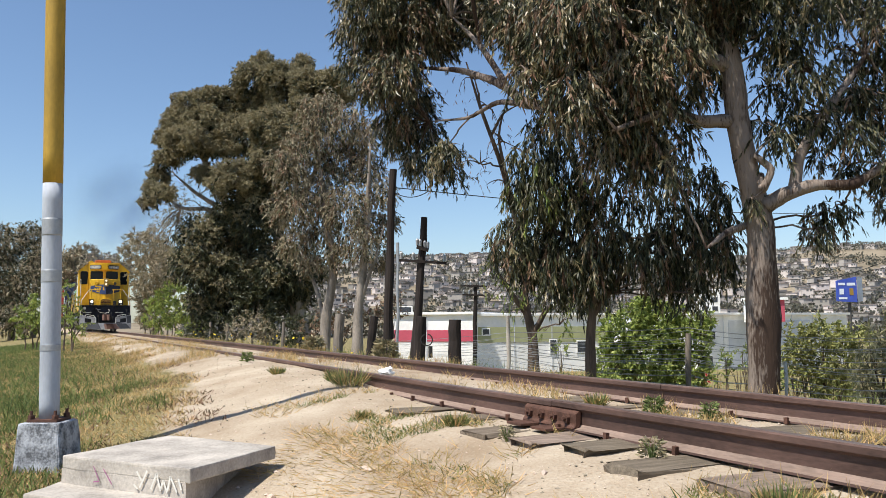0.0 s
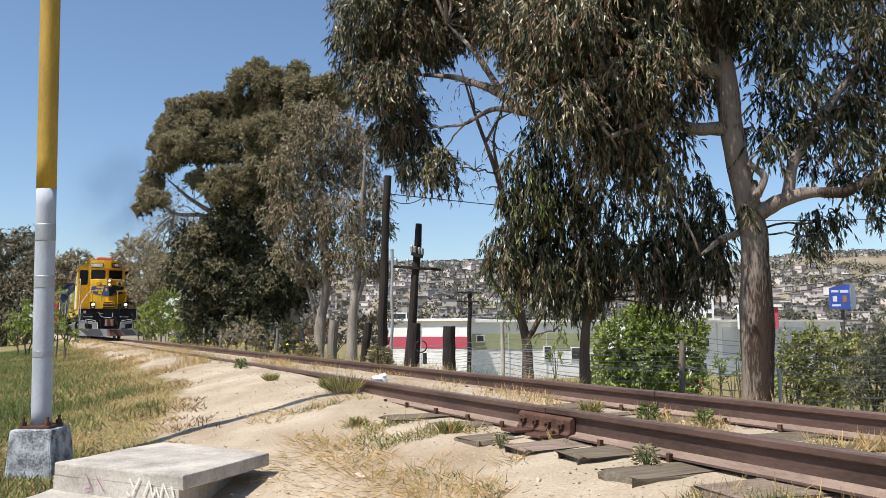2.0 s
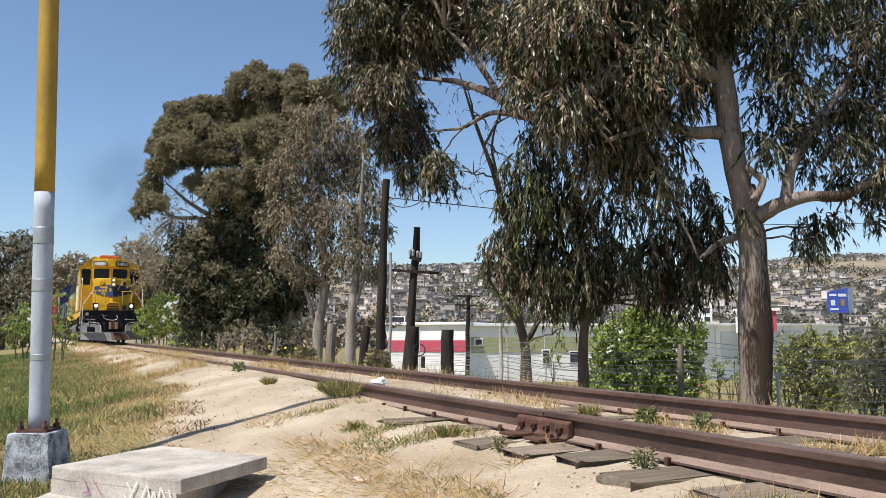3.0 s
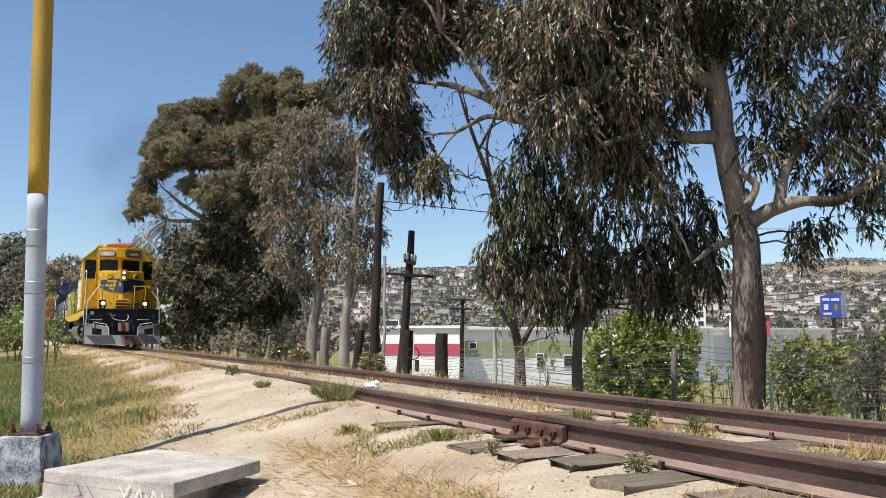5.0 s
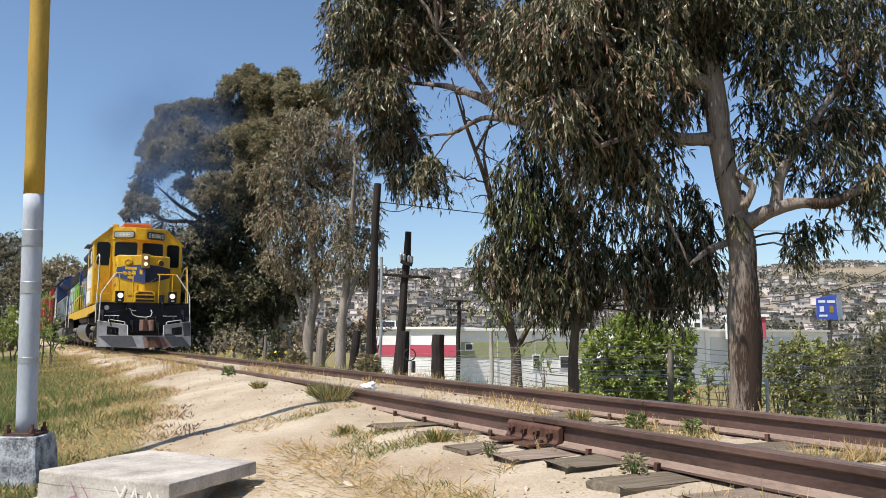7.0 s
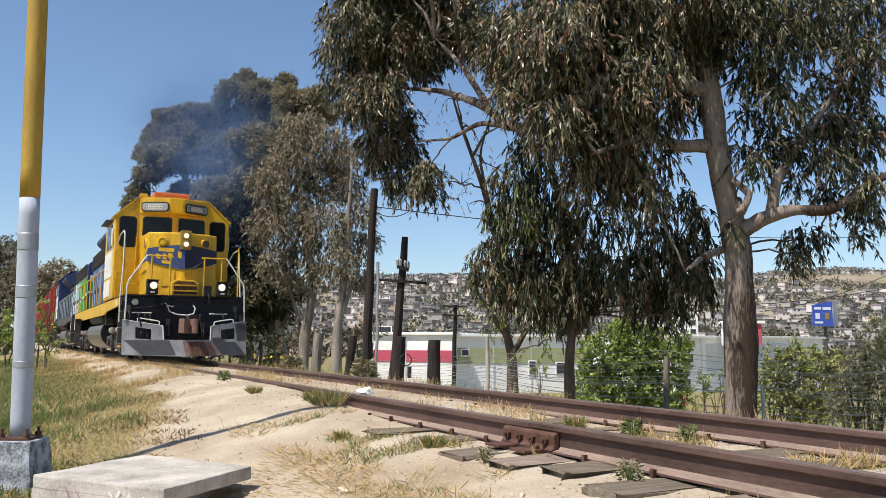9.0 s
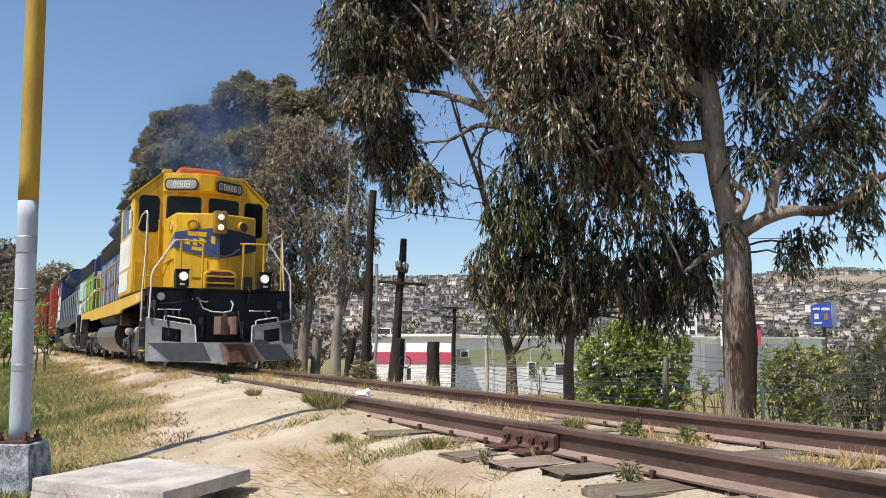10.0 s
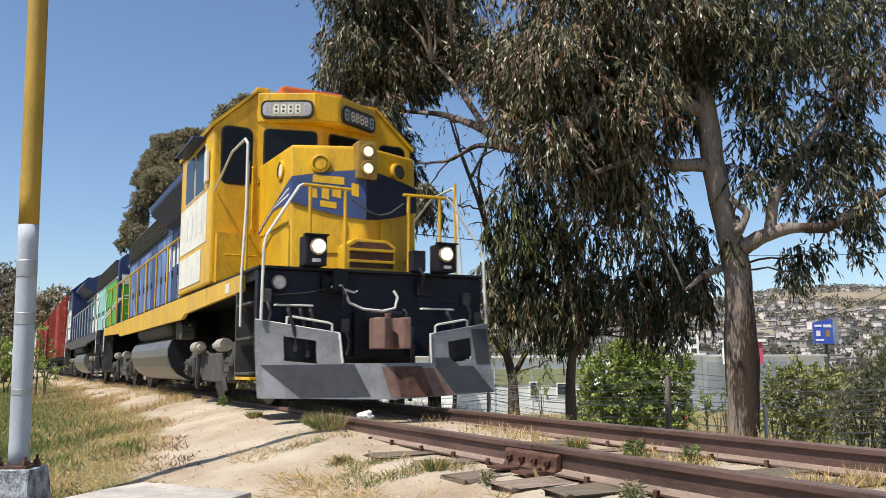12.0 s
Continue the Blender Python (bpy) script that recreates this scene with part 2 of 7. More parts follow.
M = dict(
    earth=ground_mat(),
    rail=mat("rusty_rail", (0.135, 0.082, 0.066), 0.62, 0.35, 0.5, 5, 70, 0.25, stretch=(1, 0.25, 1)),
    railhead=mat("worn_railhead", (0.27, 0.195, 0.16), 0.42, 0.6, 0.35, 6, 60, 0.1, stretch=(1, 0.1, 1)),
    # paler rail steel: sunlight falling on the foot is painted into it
    railfoot=mat("sunlit_rail_foot", (0.27, 0.195, 0.155), 0.8, 0.1, 0.4, 5, 60, 0.25, stretch=(1, 0.3, 1)),
    rust=mat("rusty_iron", (0.12, 0.06, 0.042), 0.75, 0.3, 0.5, 12, 90, 0.3),
    tie=mat("weathered_sleeper", (0.22, 0.175, 0.135), 0.95, 0, 0.5, 4, 50, 0.6, stretch=(0.6, 9, 9), per_object=0.25, specular=0.1),
    concrete=mat("grey_concrete", (0.44, 0.40, 0.35), 0.9, 0, 0.42, 4, 55, 0.5, specular=0.2),
    painted_concrete=mat("blue_grey_concrete", (0.34, 0.355, 0.38), 0.9, 0, 0.65, 9, 60, 0.9, spread=0.3, specular=0.2),
    pole_yellow=mat("faded_yellow_paint", (0.42, 0.26, 0.035), 0.6, 0, 0.3, 5, 60, 0.1, stretch=(1, 1, 0.3)),
    pole_silver=mat("silver_paint", (0.40, 0.43, 0.48), 0.62, 0.0, 0.2, 5, 60, 0.1, stretch=(1, 1, 0.3)),
    yellow=rusted(mat("loco_yellow", (0.74, 0.44, 0.012), 0.38, 0, 0.08, 2.2, 30, 0.05, dark=(0.46, 0.25, 0.015), stretch=(1, 1, 0.3), spread=0.6), (0.20, 0.085, 0.02), 0.6, 3.5, (1, 1, 0.35)),
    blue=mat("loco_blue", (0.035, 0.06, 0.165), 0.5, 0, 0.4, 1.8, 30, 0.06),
    lightblue=mat("sun_bleached_blue", (0.125, 0.185, 0.36), 0.55, 0, 0.55, 3.2, 40, 0.06, stretch=(1, 1, 0.35), spread=0.25),
    navy=mat("navy_paint", (0.03, 0.05, 0.14), 0.45, 0, 0.3, 2, 30, 0.05),
    green=mat("leaf_green_paint", (0.08, 0.36, 0.03), 0.45, 0, 0.2, 2, 30, 0.05),
    teal=mat("pale_teal_paint", (0.30, 0.55, 0.50), 0.5, 0, 0.3, 2, 30, 0.05),
    white=rusted(mat("dirty_white_paint", (0.70, 0.67, 0.60), 0.6, 0, 0.2, 3, 40, 0.06), (0.42, 0.33, 0.22), 0.5, 3.0, (1, 1, 0.5)),
    black=mat("black_underframe", (0.014, 0.0145, 0.019), 0.6, 0, 0.6, 5, 50, 0.15, specular=0.25),
    # dark copy of the loco blue: shade on the right nose facet as colour
    blue_shaded=mat("shaded_loco_blue", (0.012, 0.016, 0.042), 0.45, 0, 0.5, 2.5, 40, 0.06),
    cylinder=mat("pale_grey_cylinder", (0.34, 0.31, 0.26), 0.7, 0, 0.45, 6, 50, 0.15),
    pilot=mat("grimy_blue_black", (0.013, 0.015, 0.026), 0.55, 0, 0.7, 3, 40, 0.15, specular=0.25),
    dust=mat("dusty_truck_steel", (0.085, 0.08, 0.076), 0.75, 0.2, 0.5, 6, 60, 0.2),
    plow=rusted(mat("grey_plow_paint", (0.23, 0.232, 0.24), 0.6, 0.1, 0.35, 4, 50, 0.15), (0.12, 0.085, 0.07), 0.7, 2.5, (1, 1, 0.7)),
    tank=mat("dull_silver_tank", (0.22, 0.21, 0.20), 0.4, 0.6, 0.35, 3, 40, 0.08),
    rubber=mat("black_rubber", (0.02, 0.02, 0.02), 0.8, 0, 0.2),
    steel=mat("wheel_steel", (0.16, 0.13, 0.12), 0.5, 0.8, 0.4, 8, 60, 0.1),
    coupler=mat("rusty_coupler", (0.21, 0.125, 0.10), 0.7, 0.3, 0.35, 8, 60, 0.3),
    handrail=mat("cream_handrail", (0.66, 0.64, 0.58), 0.5, 0, 0.15),
    glass=mat("dark_cab_glass", (0.008, 0.009, 0.010), 0.12, 0, 0.2, bump=0, specular=0.22),
    orange=mat("orange_red_paint", (0.55, 0.13, 0.03), 0.6, 0, 0.3, 4, 40, 0.08),
    red=mat("boxcar_red", (0.30, 0.045, 0.03), 0.7, 0, 0.4, 2, 40, 0.1, stretch=(1, 1, 0.4)),
    lens=mat("lamp_rim", (0.40, 0.25, 0.06), 0.4, 0.4, 0.3),
    headlight=glow("headlight_glow", (1.0, 0.80, 0.55), 1.15),
    ditchlight=glow("ditch_light_glow", (1.0, 0.84, 0.58), 2.6),
    reflector=mat("tarnished_reflector", (0.62, 0.47, 0.28), 0.3, 0.5, 0.3, 30, 90, 0),
    board=mat("number_board_black", (0.06, 0.06, 0.06), 0.5, 0, 0.3),
    # lighter copy of the board black, with sunlight put into the colour
    board_lit=mat("sunlit_number_board", (0.34, 0.34, 0.31), 0.5, 0, 0.3, 8, 50, 0.05),
    bark=mat("eucalyptus_bark", (0.19, 0.155, 0.13), 0.9, 0, 0.5, 1.5, 26, 0.9, dark=(0.055, 0.036, 0.027), stretch=(1.6, 1.6, 0.3), spread=0.16, specular=0.15, bump_distance=0.03),
    darkbark=mat("dark_bark", (0.13, 0.10, 0.08), 0.95, 0, 0.5, 4, 40, 0.6, stretch=(1.5, 1.5, 0.3), specular=0.1),
    palebark=mat("pale_grey_bark", (0.30, 0.26, 0.22), 0.9, 0, 0.5, 4, 40, 0.5, stretch=(1.5, 1.5, 0.3), specular=0.1),
    creosote=mat("creosoted_pole", (0.035, 0.028, 0.025), 0.85, 0, 0.5, 5, 60, 0.4, stretch=(2, 2, 0.2), specular=0.2),
    greywood=mat("grey_weathered_wood", (0.22, 0.19, 0.16), 0.95, 0, 0.5, 5, 60, 0.4, stretch=(2, 2, 0.2), specular=0.1),
    leaf=mat("eucalyptus_leaf", (0.215, 0.19, 0.095), 0.36, 0, 0.2, 3, 20, 0, island=0.8, transmit=0.1, specular=0.7),
    # darkened copy of the leaf: the shade inside crowns is put into its colour
    leaf_dark=mat("shaded_eucalyptus_leaf", (0.052, 0.058, 0.025), 0.42, 0, 0.2, 3, 20, 0, island=0.8, transmit=0.1, specular=0.4),
    leaf_grey=mat("grey_green_leaf", (0.31, 0.265, 0.17), 0.55, 0, 0.2, 3, 20, 0, island=0.5, transmit=0.2),
    leaf_brown=mat("dry_brown_leaf", (0.22, 0.145, 0.085), 0.6, 0, 0.2, 3, 20, 0, island=0.5, transmit=0.2),
    leaf_green=mat("fresh_green_leaf", (0.26, 0.32, 0.08), 0.5, 0, 0.2, 3, 20, 0, island=0.45, transmit=0.3),
    leaf_olive=mat("olive_leaf", (0.30, 0.262, 0.15), 0.55, 0, 0.2, 3, 20, 0, island=0.45, transmit=0.15),
    leaf_olive_green=mat("olive_green_leaf", (0.29, 0.30, 0.10), 0.5, 0, 0.2, 3, 20, 0, island=0.45, transmit=0.25),
    leaf_pale=mat("pale_narrow_leaf", (0.32, 0.31, 0.17), 0.5, 0, 0.2, 3, 20, 0, island=0.45, transmit=0.25),
    plow_dark=mat("dark_plow_stripe", (0.055, 0.056, 0.062), 0.6, 0.1, 0.35, 4, 50, 0.15),
    # greyer than the near leaves: distance haze is put into this colour
    leaf_far=mat("hazed_scrub_leaf", (0.13, 0.128, 0.10), 0.8, 0, 0.2, 3, 20, 0, island=0.4, transmit=0.1, specular=0.1),
    straw=mat("dry_straw", (0.50, 0.365, 0.16), 0.85, 0, 0.2, 3, 20, 0, island=0.45, transmit=0.25, specular=0.2),
    grass=mat("green_grass", (0.165, 0.21, 0.07), 0.7, 0, 0.2, 3, 20, 0, island=0.5, transmit=0.3, specular=0.2),
    stone=mat("pale_stone", (0.42, 0.35, 0.27), 0.9, 0, 0.25, 6, 60, 0.3, island=0.6, specular=0.2),
    wire=mat("galvanised_wire", (0.40, 0.41, 0.42), 0.5, 0.6, 0.2, bump=0),
    cable=mat("black_cable", (0.03, 0.028, 0.026), 0.7, 0, 0.3),
    hill=mat("dry_hillside", (0.27, 0.225, 0.16), 1.0, 0, 0.45, 0.012, 0.2, 0, specular=0.05, space="Object"),
    wall_white=mat("white_factory_wall", (0.86, 0.85, 0.82), 0.8, 0, 0.12, 0.4, 4, 0.05),
    wall_red=mat("red_factory_band", (0.50, 0.085, 0.125), 0.7, 0, 0.15, 0.4, 4, 0.05),
    wall_green=mat("pale_green_factory_wall", (0.36, 0.37, 0.20), 0.8, 0, 0.15, 0.4, 4, 0.05),
    wall_grey=mat("grey_factory_wall", (0.64, 0.66, 0.69), 0.8, 0, 0.12, 0.4, 4, 0.05),
    house=mat("hillside_house_wall", (0.47, 0.43, 0.39), 0.9, 0, 0.12, 0.2, 2, 0, island=0.5),
    house_roof=mat("hillside_house_roof", (0.27, 0.235, 0.21), 0.9, 0, 0.2, 0.2, 2, 0, island=0.5),
    # pane colour lifted from dark glass, with far haze painted in
    far_window=mat("hazed_far_window", (0.13, 0.13, 0.13), 0.4, 0, 0.2, bump=0),
    window=mat("dark_window", (0.05, 0.055, 0.065), 0.2, 0, 0.2, bump=0),
    sign_blue=mat("billboard_blue", (0.05, 0.09, 0.42), 0.5, 0, 0.2, 0.6, 6, 0),
    sign_light=mat("billboard_pale", (0.65, 0.70, 0.78), 0.5, 0, 0.15),
    car_red=mat("car_red_paint", (0.50, 0.015, 0.02), 0.25, 0, 0.15, bump=0, specular=0.6),
    plaster=mat("white_block", (0.78, 0.76, 0.72), 0.8, 0, 0.1),
    flower=mat("flower_petal", (0.42, 0.12, 0.30), 0.7, 0, 0.2, island=0.5),
    flower_yellow=mat("yellow_petal", (0.75, 0.55, 0.03), 0.7, 0, 0.2, island=0.3),
)


# ---------------------------------------------------------------- mesh helpers
def part(name, bm, material, parent=None, label="", smooth=False):
    """Links a bmesh as one mesh object under a thing or a part."""
    me = bpy.data.meshes.new(name)
    bm.to_mesh(me)
    bm.free()
    for m in material if isinstance(material, (list, tuple)) else (material,):
        me.materials.append(m)
    if smooth:
        me.polygons.foreach_set("use_smooth", [True] * len(me.polygons))
    ob = new(name, me)
    ob.parent = parent
    if label:
        ob["label"] = label
    return ob


def quick(name, verts, faces, material, parent=None, label="", smooth=False):
    me = bpy.data.meshes.new(name)
    me.from_pydata(verts, [], faces)
    me.materials.append(material)
    if smooth:
        me.polygons.foreach_set("use_smooth", [True] * len(me.polygons))
    me.update()
    ob = new(name, me)
    ob.parent = parent
    if label:
        ob["label"] = label
    return ob


def empty(name, m=None, **tags):
    ob = new(name)
    if m is not None:
        ob.matrix_basis = m
    return tagged(ob, **tags)


def box(bm, x0, x1, y0, y1, z0, z1, bevel=0.0, m=None):
    """A bevelled block added to bm."""
    made = bmesh.ops.create_cube(bm, size=1)["verts"]
    bmesh.ops.scale(bm, vec=(x1 - x0, y1 - y0, z1 - z0), verts=made)
    bmesh.ops.translate(bm, vec=((x0 + x1) / 2, (y0 + y1) / 2, (z0 + z1) / 2), verts=made)
    if bevel:
        edges = {e for v in made for e in v.link_edges}
        made = bmesh.ops.bevel(bm, geom=list(edges), offset=bevel, segments=2, affect="EDGES", profile=0.6)["verts"]
    if m is not None:
        bmesh.ops.transform(bm, matrix=m, verts=made)
    return bm


def tube(bm, points, radius, sides=8, closed_ends=True):
    """A bent bar through points; radius: one number or one for each point."""
    pts = [Vector(p) for p in points]
    rad = radius if isinstance(radius, (list, tuple)) else [radius] * len(pts)
    rings, side = [], None
    for i, p in enumerate(pts):
        d = (pts[min(i + 1, len(pts) - 1)] - pts[max(i - 1, 0)]).normalized()
        if side is None:
            side = d.orthogonal().normalized()
        else:
            side = (side - d * side.dot(d))
            side = side.normalized() if side.length > 1e-6 else d.orthogonal().normalized()
        up = d.cross(side)
        rings.append([bm.verts.new(p + (side * math.cos(a) + up * math.sin(a)) * rad[i])
                      for a in (2 * math.pi * k / sides for k in range(sides))])
    for a, b in zip(rings, rings[1:]):
        for k in range(sides):
            bm.faces.new((a[k], a[(k + 1) % sides], b[(k + 1) % sides], b[k]))
    if closed_ends:
        bm.faces.new(rings[0][::-1])
        bm.faces.new(rings[-1])
    return bm


def prism(bm, outline, axis, lo, hi):
    """An outline of (a, b) pairs drawn out along an axis: x takes (y, z), y takes (x, z), z takes (x, y)."""
    def at(a, b, c):
        return {"x": (c, a, b), "y": (a, c, b), "z": (a, b, c)}[axis]
    one = [bm.verts.new(at(a, b, lo)) for a, b in outline]
    two = [bm.verts.new(at(a, b, hi)) for a, b in outline]
    n = len(outline)
    for i in range(n):
        bm.faces.new((one[i], one[(i + 1) % n], two[(i + 1) % n], two[i]))
    bm.faces.new(one[::-1])
    bm.faces.new(two)
    bmesh.ops.recalc_face_normals(bm, faces=bm.faces)
    return bm


def soften(bm, offset=0.02, segments=2, angle=30):
    """Rounds the sharp edges of a bmesh."""
    bmesh.ops.remove_doubles(bm, verts=bm.verts, dist=0.0005)
    sharp = [e for e in bm.edges if len(e.link_faces) == 2 and e.calc_face_angle(0) > radians(angle)]
    bmesh.ops.bevel(bm, geom=sharp, offset=offset, segments=segments, affect="EDGES", profile=0.6, clamp_overlap=True)
    return bm


def disc(bm, centre, normal, radius, depth, sides=20):
    c, d = Vector(centre), Vector(normal).normalized() * depth / 2
    return tube(bm, (c - d, c + d), radius, sides)


def rounded(w, h, r, steps=4):
    """The outline of a rounded rectangle about the origin."""
    out = []
    for cx, cy, a0 in ((w / 2 - r, h / 2 - r, 0), (-w / 2 + r, h / 2 - r, 90), (-w / 2 + r, -h / 2 + r, 180), (w / 2 - r, -h / 2 + r, 270)):
        for k in range(steps + 1):
            a = radians(a0 + 90 * k / steps)
            out.append((cx + r * math.cos(a), cy + r * math.sin(a)))
    return out


def plate(bm, m, w, h, r, depth):
    """A rounded plate in the plane of m (its x to the right, y up, z out), standing out by depth."""
    o = rounded(w, h, r)
    a = [bm.verts.new(m @ Vector((x, y, 0))) for x, y in o]
    b = [bm.verts.new(m @ Vector((x, y, depth))) for x, y in o]
    n = len(o)
    for i in range(n):
        bm.faces.new((a[i], a[(i + 1) % n], b[(i + 1) % n], b[i]))
    bm.faces.new(b)
    bm.faces.new(a[::-1])
    return bm


def facing(origin, normal, up=(0, 0, 1)):
    """A pose whose z is the normal and whose y leans to up."""
    z = Vector(normal).normalized()
    x = Vector(up).cross(z).normalized()
    y = z.cross(x)
    m = Matrix((x, y, z)).transposed().to_4x4()
    m.translation = Vector(origin)
    return m

# ---------------------------------------------------------------- the lie of the land
TURN = 27.65                                   # heading of the straight track
CT, ST_ = math.cos(radians(TURN)), math.sin(radians(TURN))
TRACK = pose(CT * 3.89, ST_ * 3.89, 0, 0, 0, TURN)   # its x: across the track, away from the path; its y: along it


def across(x, y):
    return CT * x + ST_ * y - 3.89, -ST_ * x + CT * y


def onto(u, s):
    return CT * (u + 3.89) - ST_ * s, ST_ * (u + 3.89) + CT * s


NEAR_U = [-600, -40, -14, -7, -4.5, -3.2, -2.2, -1.25, -0.6, 0, 0.6, 1.3, 2.5, 4, 6, 10, 20, 40, 120, 300, 3000]
NEAR_Z = [-7, -3, -1.5, -1.0, -0.72, -0.60, -0.40, -0.215, -0.185, -0.185, -0.185, -0.21, -0.5, -1.1, -1.5, -2.2, -3.5, -4.6, -5.2, -6, -6]
FAR_Z = [-7, -2.5, -1.2, -0.80, -0.52, -0.36, -0.25, -0.06, -0.05, -0.12, -0.13, -0.16, -0.45, -0.9, -1.4, -2.2, -3.5, -4.6, -5.2, -6, -6]


def smooth(a, b, v):
    v = min(max((v - a) / (b - a), 0), 1)
    return v * v * (3 - 2 * v)


def land(x, y):
    """Height of the ground."""
    u, s = across(x, y)
    k = smooth(5.2, 10.5, s + 0.35 * math.sin(u * 2.1))
    z = float(np.interp(u, NEAR_U, NEAR_Z)) * (1 - k) + float(np.interp(u, NEAR_U, FAR_Z)) * k
    r = math.hypot(x, y)
    z -= 0.42 * math.exp(-(r / 1.8) ** 2)
    z -= 0.13 * math.exp(-((x + 1.12) ** 2 + (y - 4.72) ** 2) / 0.10)
    if r < 90:
        p = Vector((x, y, 0))
        rough = 0.022 * noise.noise(p * 0.9) + 0.016 * noise.noise(p * 3.1) + 0.014 * noise.noise(p * 8) + 0.008 * noise.noise(p * 17)
        z += rough * (0.35 if abs(u) < 1.7 else 0.6) * (1 + min(abs(u) / 6, 3))
    if y > 250:
        side = x / y
        ridge = smooth(-0.42, -0.08, side) * (84 + 16 * noise.noise(Vector((side * 5, 1.3, 0))) + 14 * smooth(0.25, 0.5, side))
        up = smooth(260, 1150, y)
        z += ridge * up + up * 9 * noise.noise(Vector((x * 0.006, y * 0.006, 4)))
    return z


def spaced(near, step, far, grow):
    out, v, d = [0.0], 0.0, step
    while v < far:
        if v > near:
            d *= grow
        v += d
        out.append(v)
    return out


def build_ground():
    us = [-v for v in spaced(4.5, 0.13, 2500, 1.16)][:0:-1] + spaced(1.5, 0.13, 3000, 1.12)
    ss = [-v for v in spaced(3, 0.3, 2500, 1.25)][:0:-1] + spaced(16, 0.14, 3200, 1.065)
    verts, faces, slots, verge = [], [], [], []
    for s in ss:
        for u in us:
            x, y = onto(u, s)
            verts.append((x, y, land(x, y)))
            edge = -2.85 + 0.95 * smooth(6.5, 12, s)
            v = smooth(edge + 0.25, edge - 0.5, u) if s > 5 else smooth(-3.2, -4.5, u)
            verge.append(max(v, smooth(1.5, 2.4, u)))
    w = len(us)
    for j in range(len(ss) - 1):
        for i in range(w - 1):
            faces.append((j * w + i, j * w + i + 1, (j + 1) * w + i + 1, (j + 1) * w + i))
            slots.append(1 if verts[j * w + i][1] > 260 else 0)
    ob = quick("ground", verts, faces, M["earth"], smooth=True)
    ob.data.materials.append(M["hill"])
    ob.data.polygons.foreach_set("material_index", slots)
    ob.data.attributes.new("verge", "FLOAT", "POINT").data.foreach_set("value", verge)
    tagged(ob, "pale trodden earth path, grassy verge and dry hills beyond", "ground", kind="structure")
    return ob


build_ground()


# ---------------------------------------------------------------- the track
def rail_outline(scale=1.0):
    half = [(0.030, 0.0), (0.038, -0.008), (0.038, -0.036), (0.030, -0.044), (0.009, -0.054), (0.009, -0.135), (0.022, -0.150), (0.070, -0.160), (0.072, -0.172)]
    return half + [(-x, z) for x, z in half[::-1]]


def rail(u, pieces, label):
    top = empty("rail", TRACK, label=label, category="rail", group="rails of the track", kind="structure")
    for a, b, drop in pieces:
        bm = bmesh.new()
        n = max(int((b - a) / 1.5), 1)
        o = rail_outline()
        rings = []
        for k in range(n + 1):
            s = a + (b - a) * k / n
            du = 0.006 * math.sin(s * 0.9 + u)
            rings.append([bm.verts.new((u + x + du, s, z - drop)) for x, z in o])
        for r0, r1 in zip(rings, rings[1:]):
            for i in range(len(o)):
                bm.faces.new((r0[i], r0[(i + 1) % len(o)], r1[(i + 1) % len(o)], r1[i]))
        bm.faces.new(rings[0])
        bm.faces.new(rings[-1][::-1])
        bmesh.ops.recalc_face_normals(bm, faces=bm.faces)
        ob = part("rail_length", bm, (M["rail"], M["railhead"], M["railfoot"]), top)
        for p in ob.data.polygons:
            if p.normal.z > 0.8 and p.center.z > -0.02 - drop:
                p.material_index = 1
            # upward faces of the foot take the paler colour with sunlight painted in
            elif p.normal.z > 0.3 and p.center.z < -0.13 - drop:
                p.material_index = 2
    return top


JOINT_S = 4.58
near_rail = rail(-0.752, [(-30, JOINT_S - 0.004, 0), (JOINT_S + 0.004, 140, 0.004)], "rusty brown steel rail with a worn head on timber sleepers")
far_rail = rail(0.752, [(-30, 5.2, 0), (5.21, 140, 0.002)], "rusty brown steel rail on the bank side")


def fishplate():
    """The bolted joint of the near rail."""
    bm = bmesh.new()
    prism(bm, [(-0.036, -0.046), (-0.062, -0.062), (-0.062, -0.132), (-0.080, -0.150), (-0.080, -0.162), (-0.020, -0.150), (-0.010, -0.050)], "y", -0.30, 0.30)
    soften(bm, 0.006, 1)
    top = empty("rail_joint", TRACK @ pose(-0.752, JOINT_S, 0), label="rusty bolted joint bar clamping two rail ends", category="rail joint")
    part("joint_bar", bm, M["rust"], top)
    for k in range(4):
        y = -0.22 + 0.147 * k
        bm = bmesh.new()
        tube(bm, ((-0.05, y, -0.097), (-0.105, y, -0.097)), 0.013, 8)
        tube(bm, ((-0.060, y, -0.097), (-0.086, y, -0.097)), 0.030, 6)
        part("bolt", bm, M["rust"], top)
    bm = bmesh.new()
    box(bm, -0.22, 0.02, -0.20, -0.02, -0.176, -0.158, 0.004)
    box(bm, -0.22, 0.02, 0.10, 0.28, -0.176, -0.158, 0.004)
    part("tie_plate", bm, M["rust"], top)


fishplate()


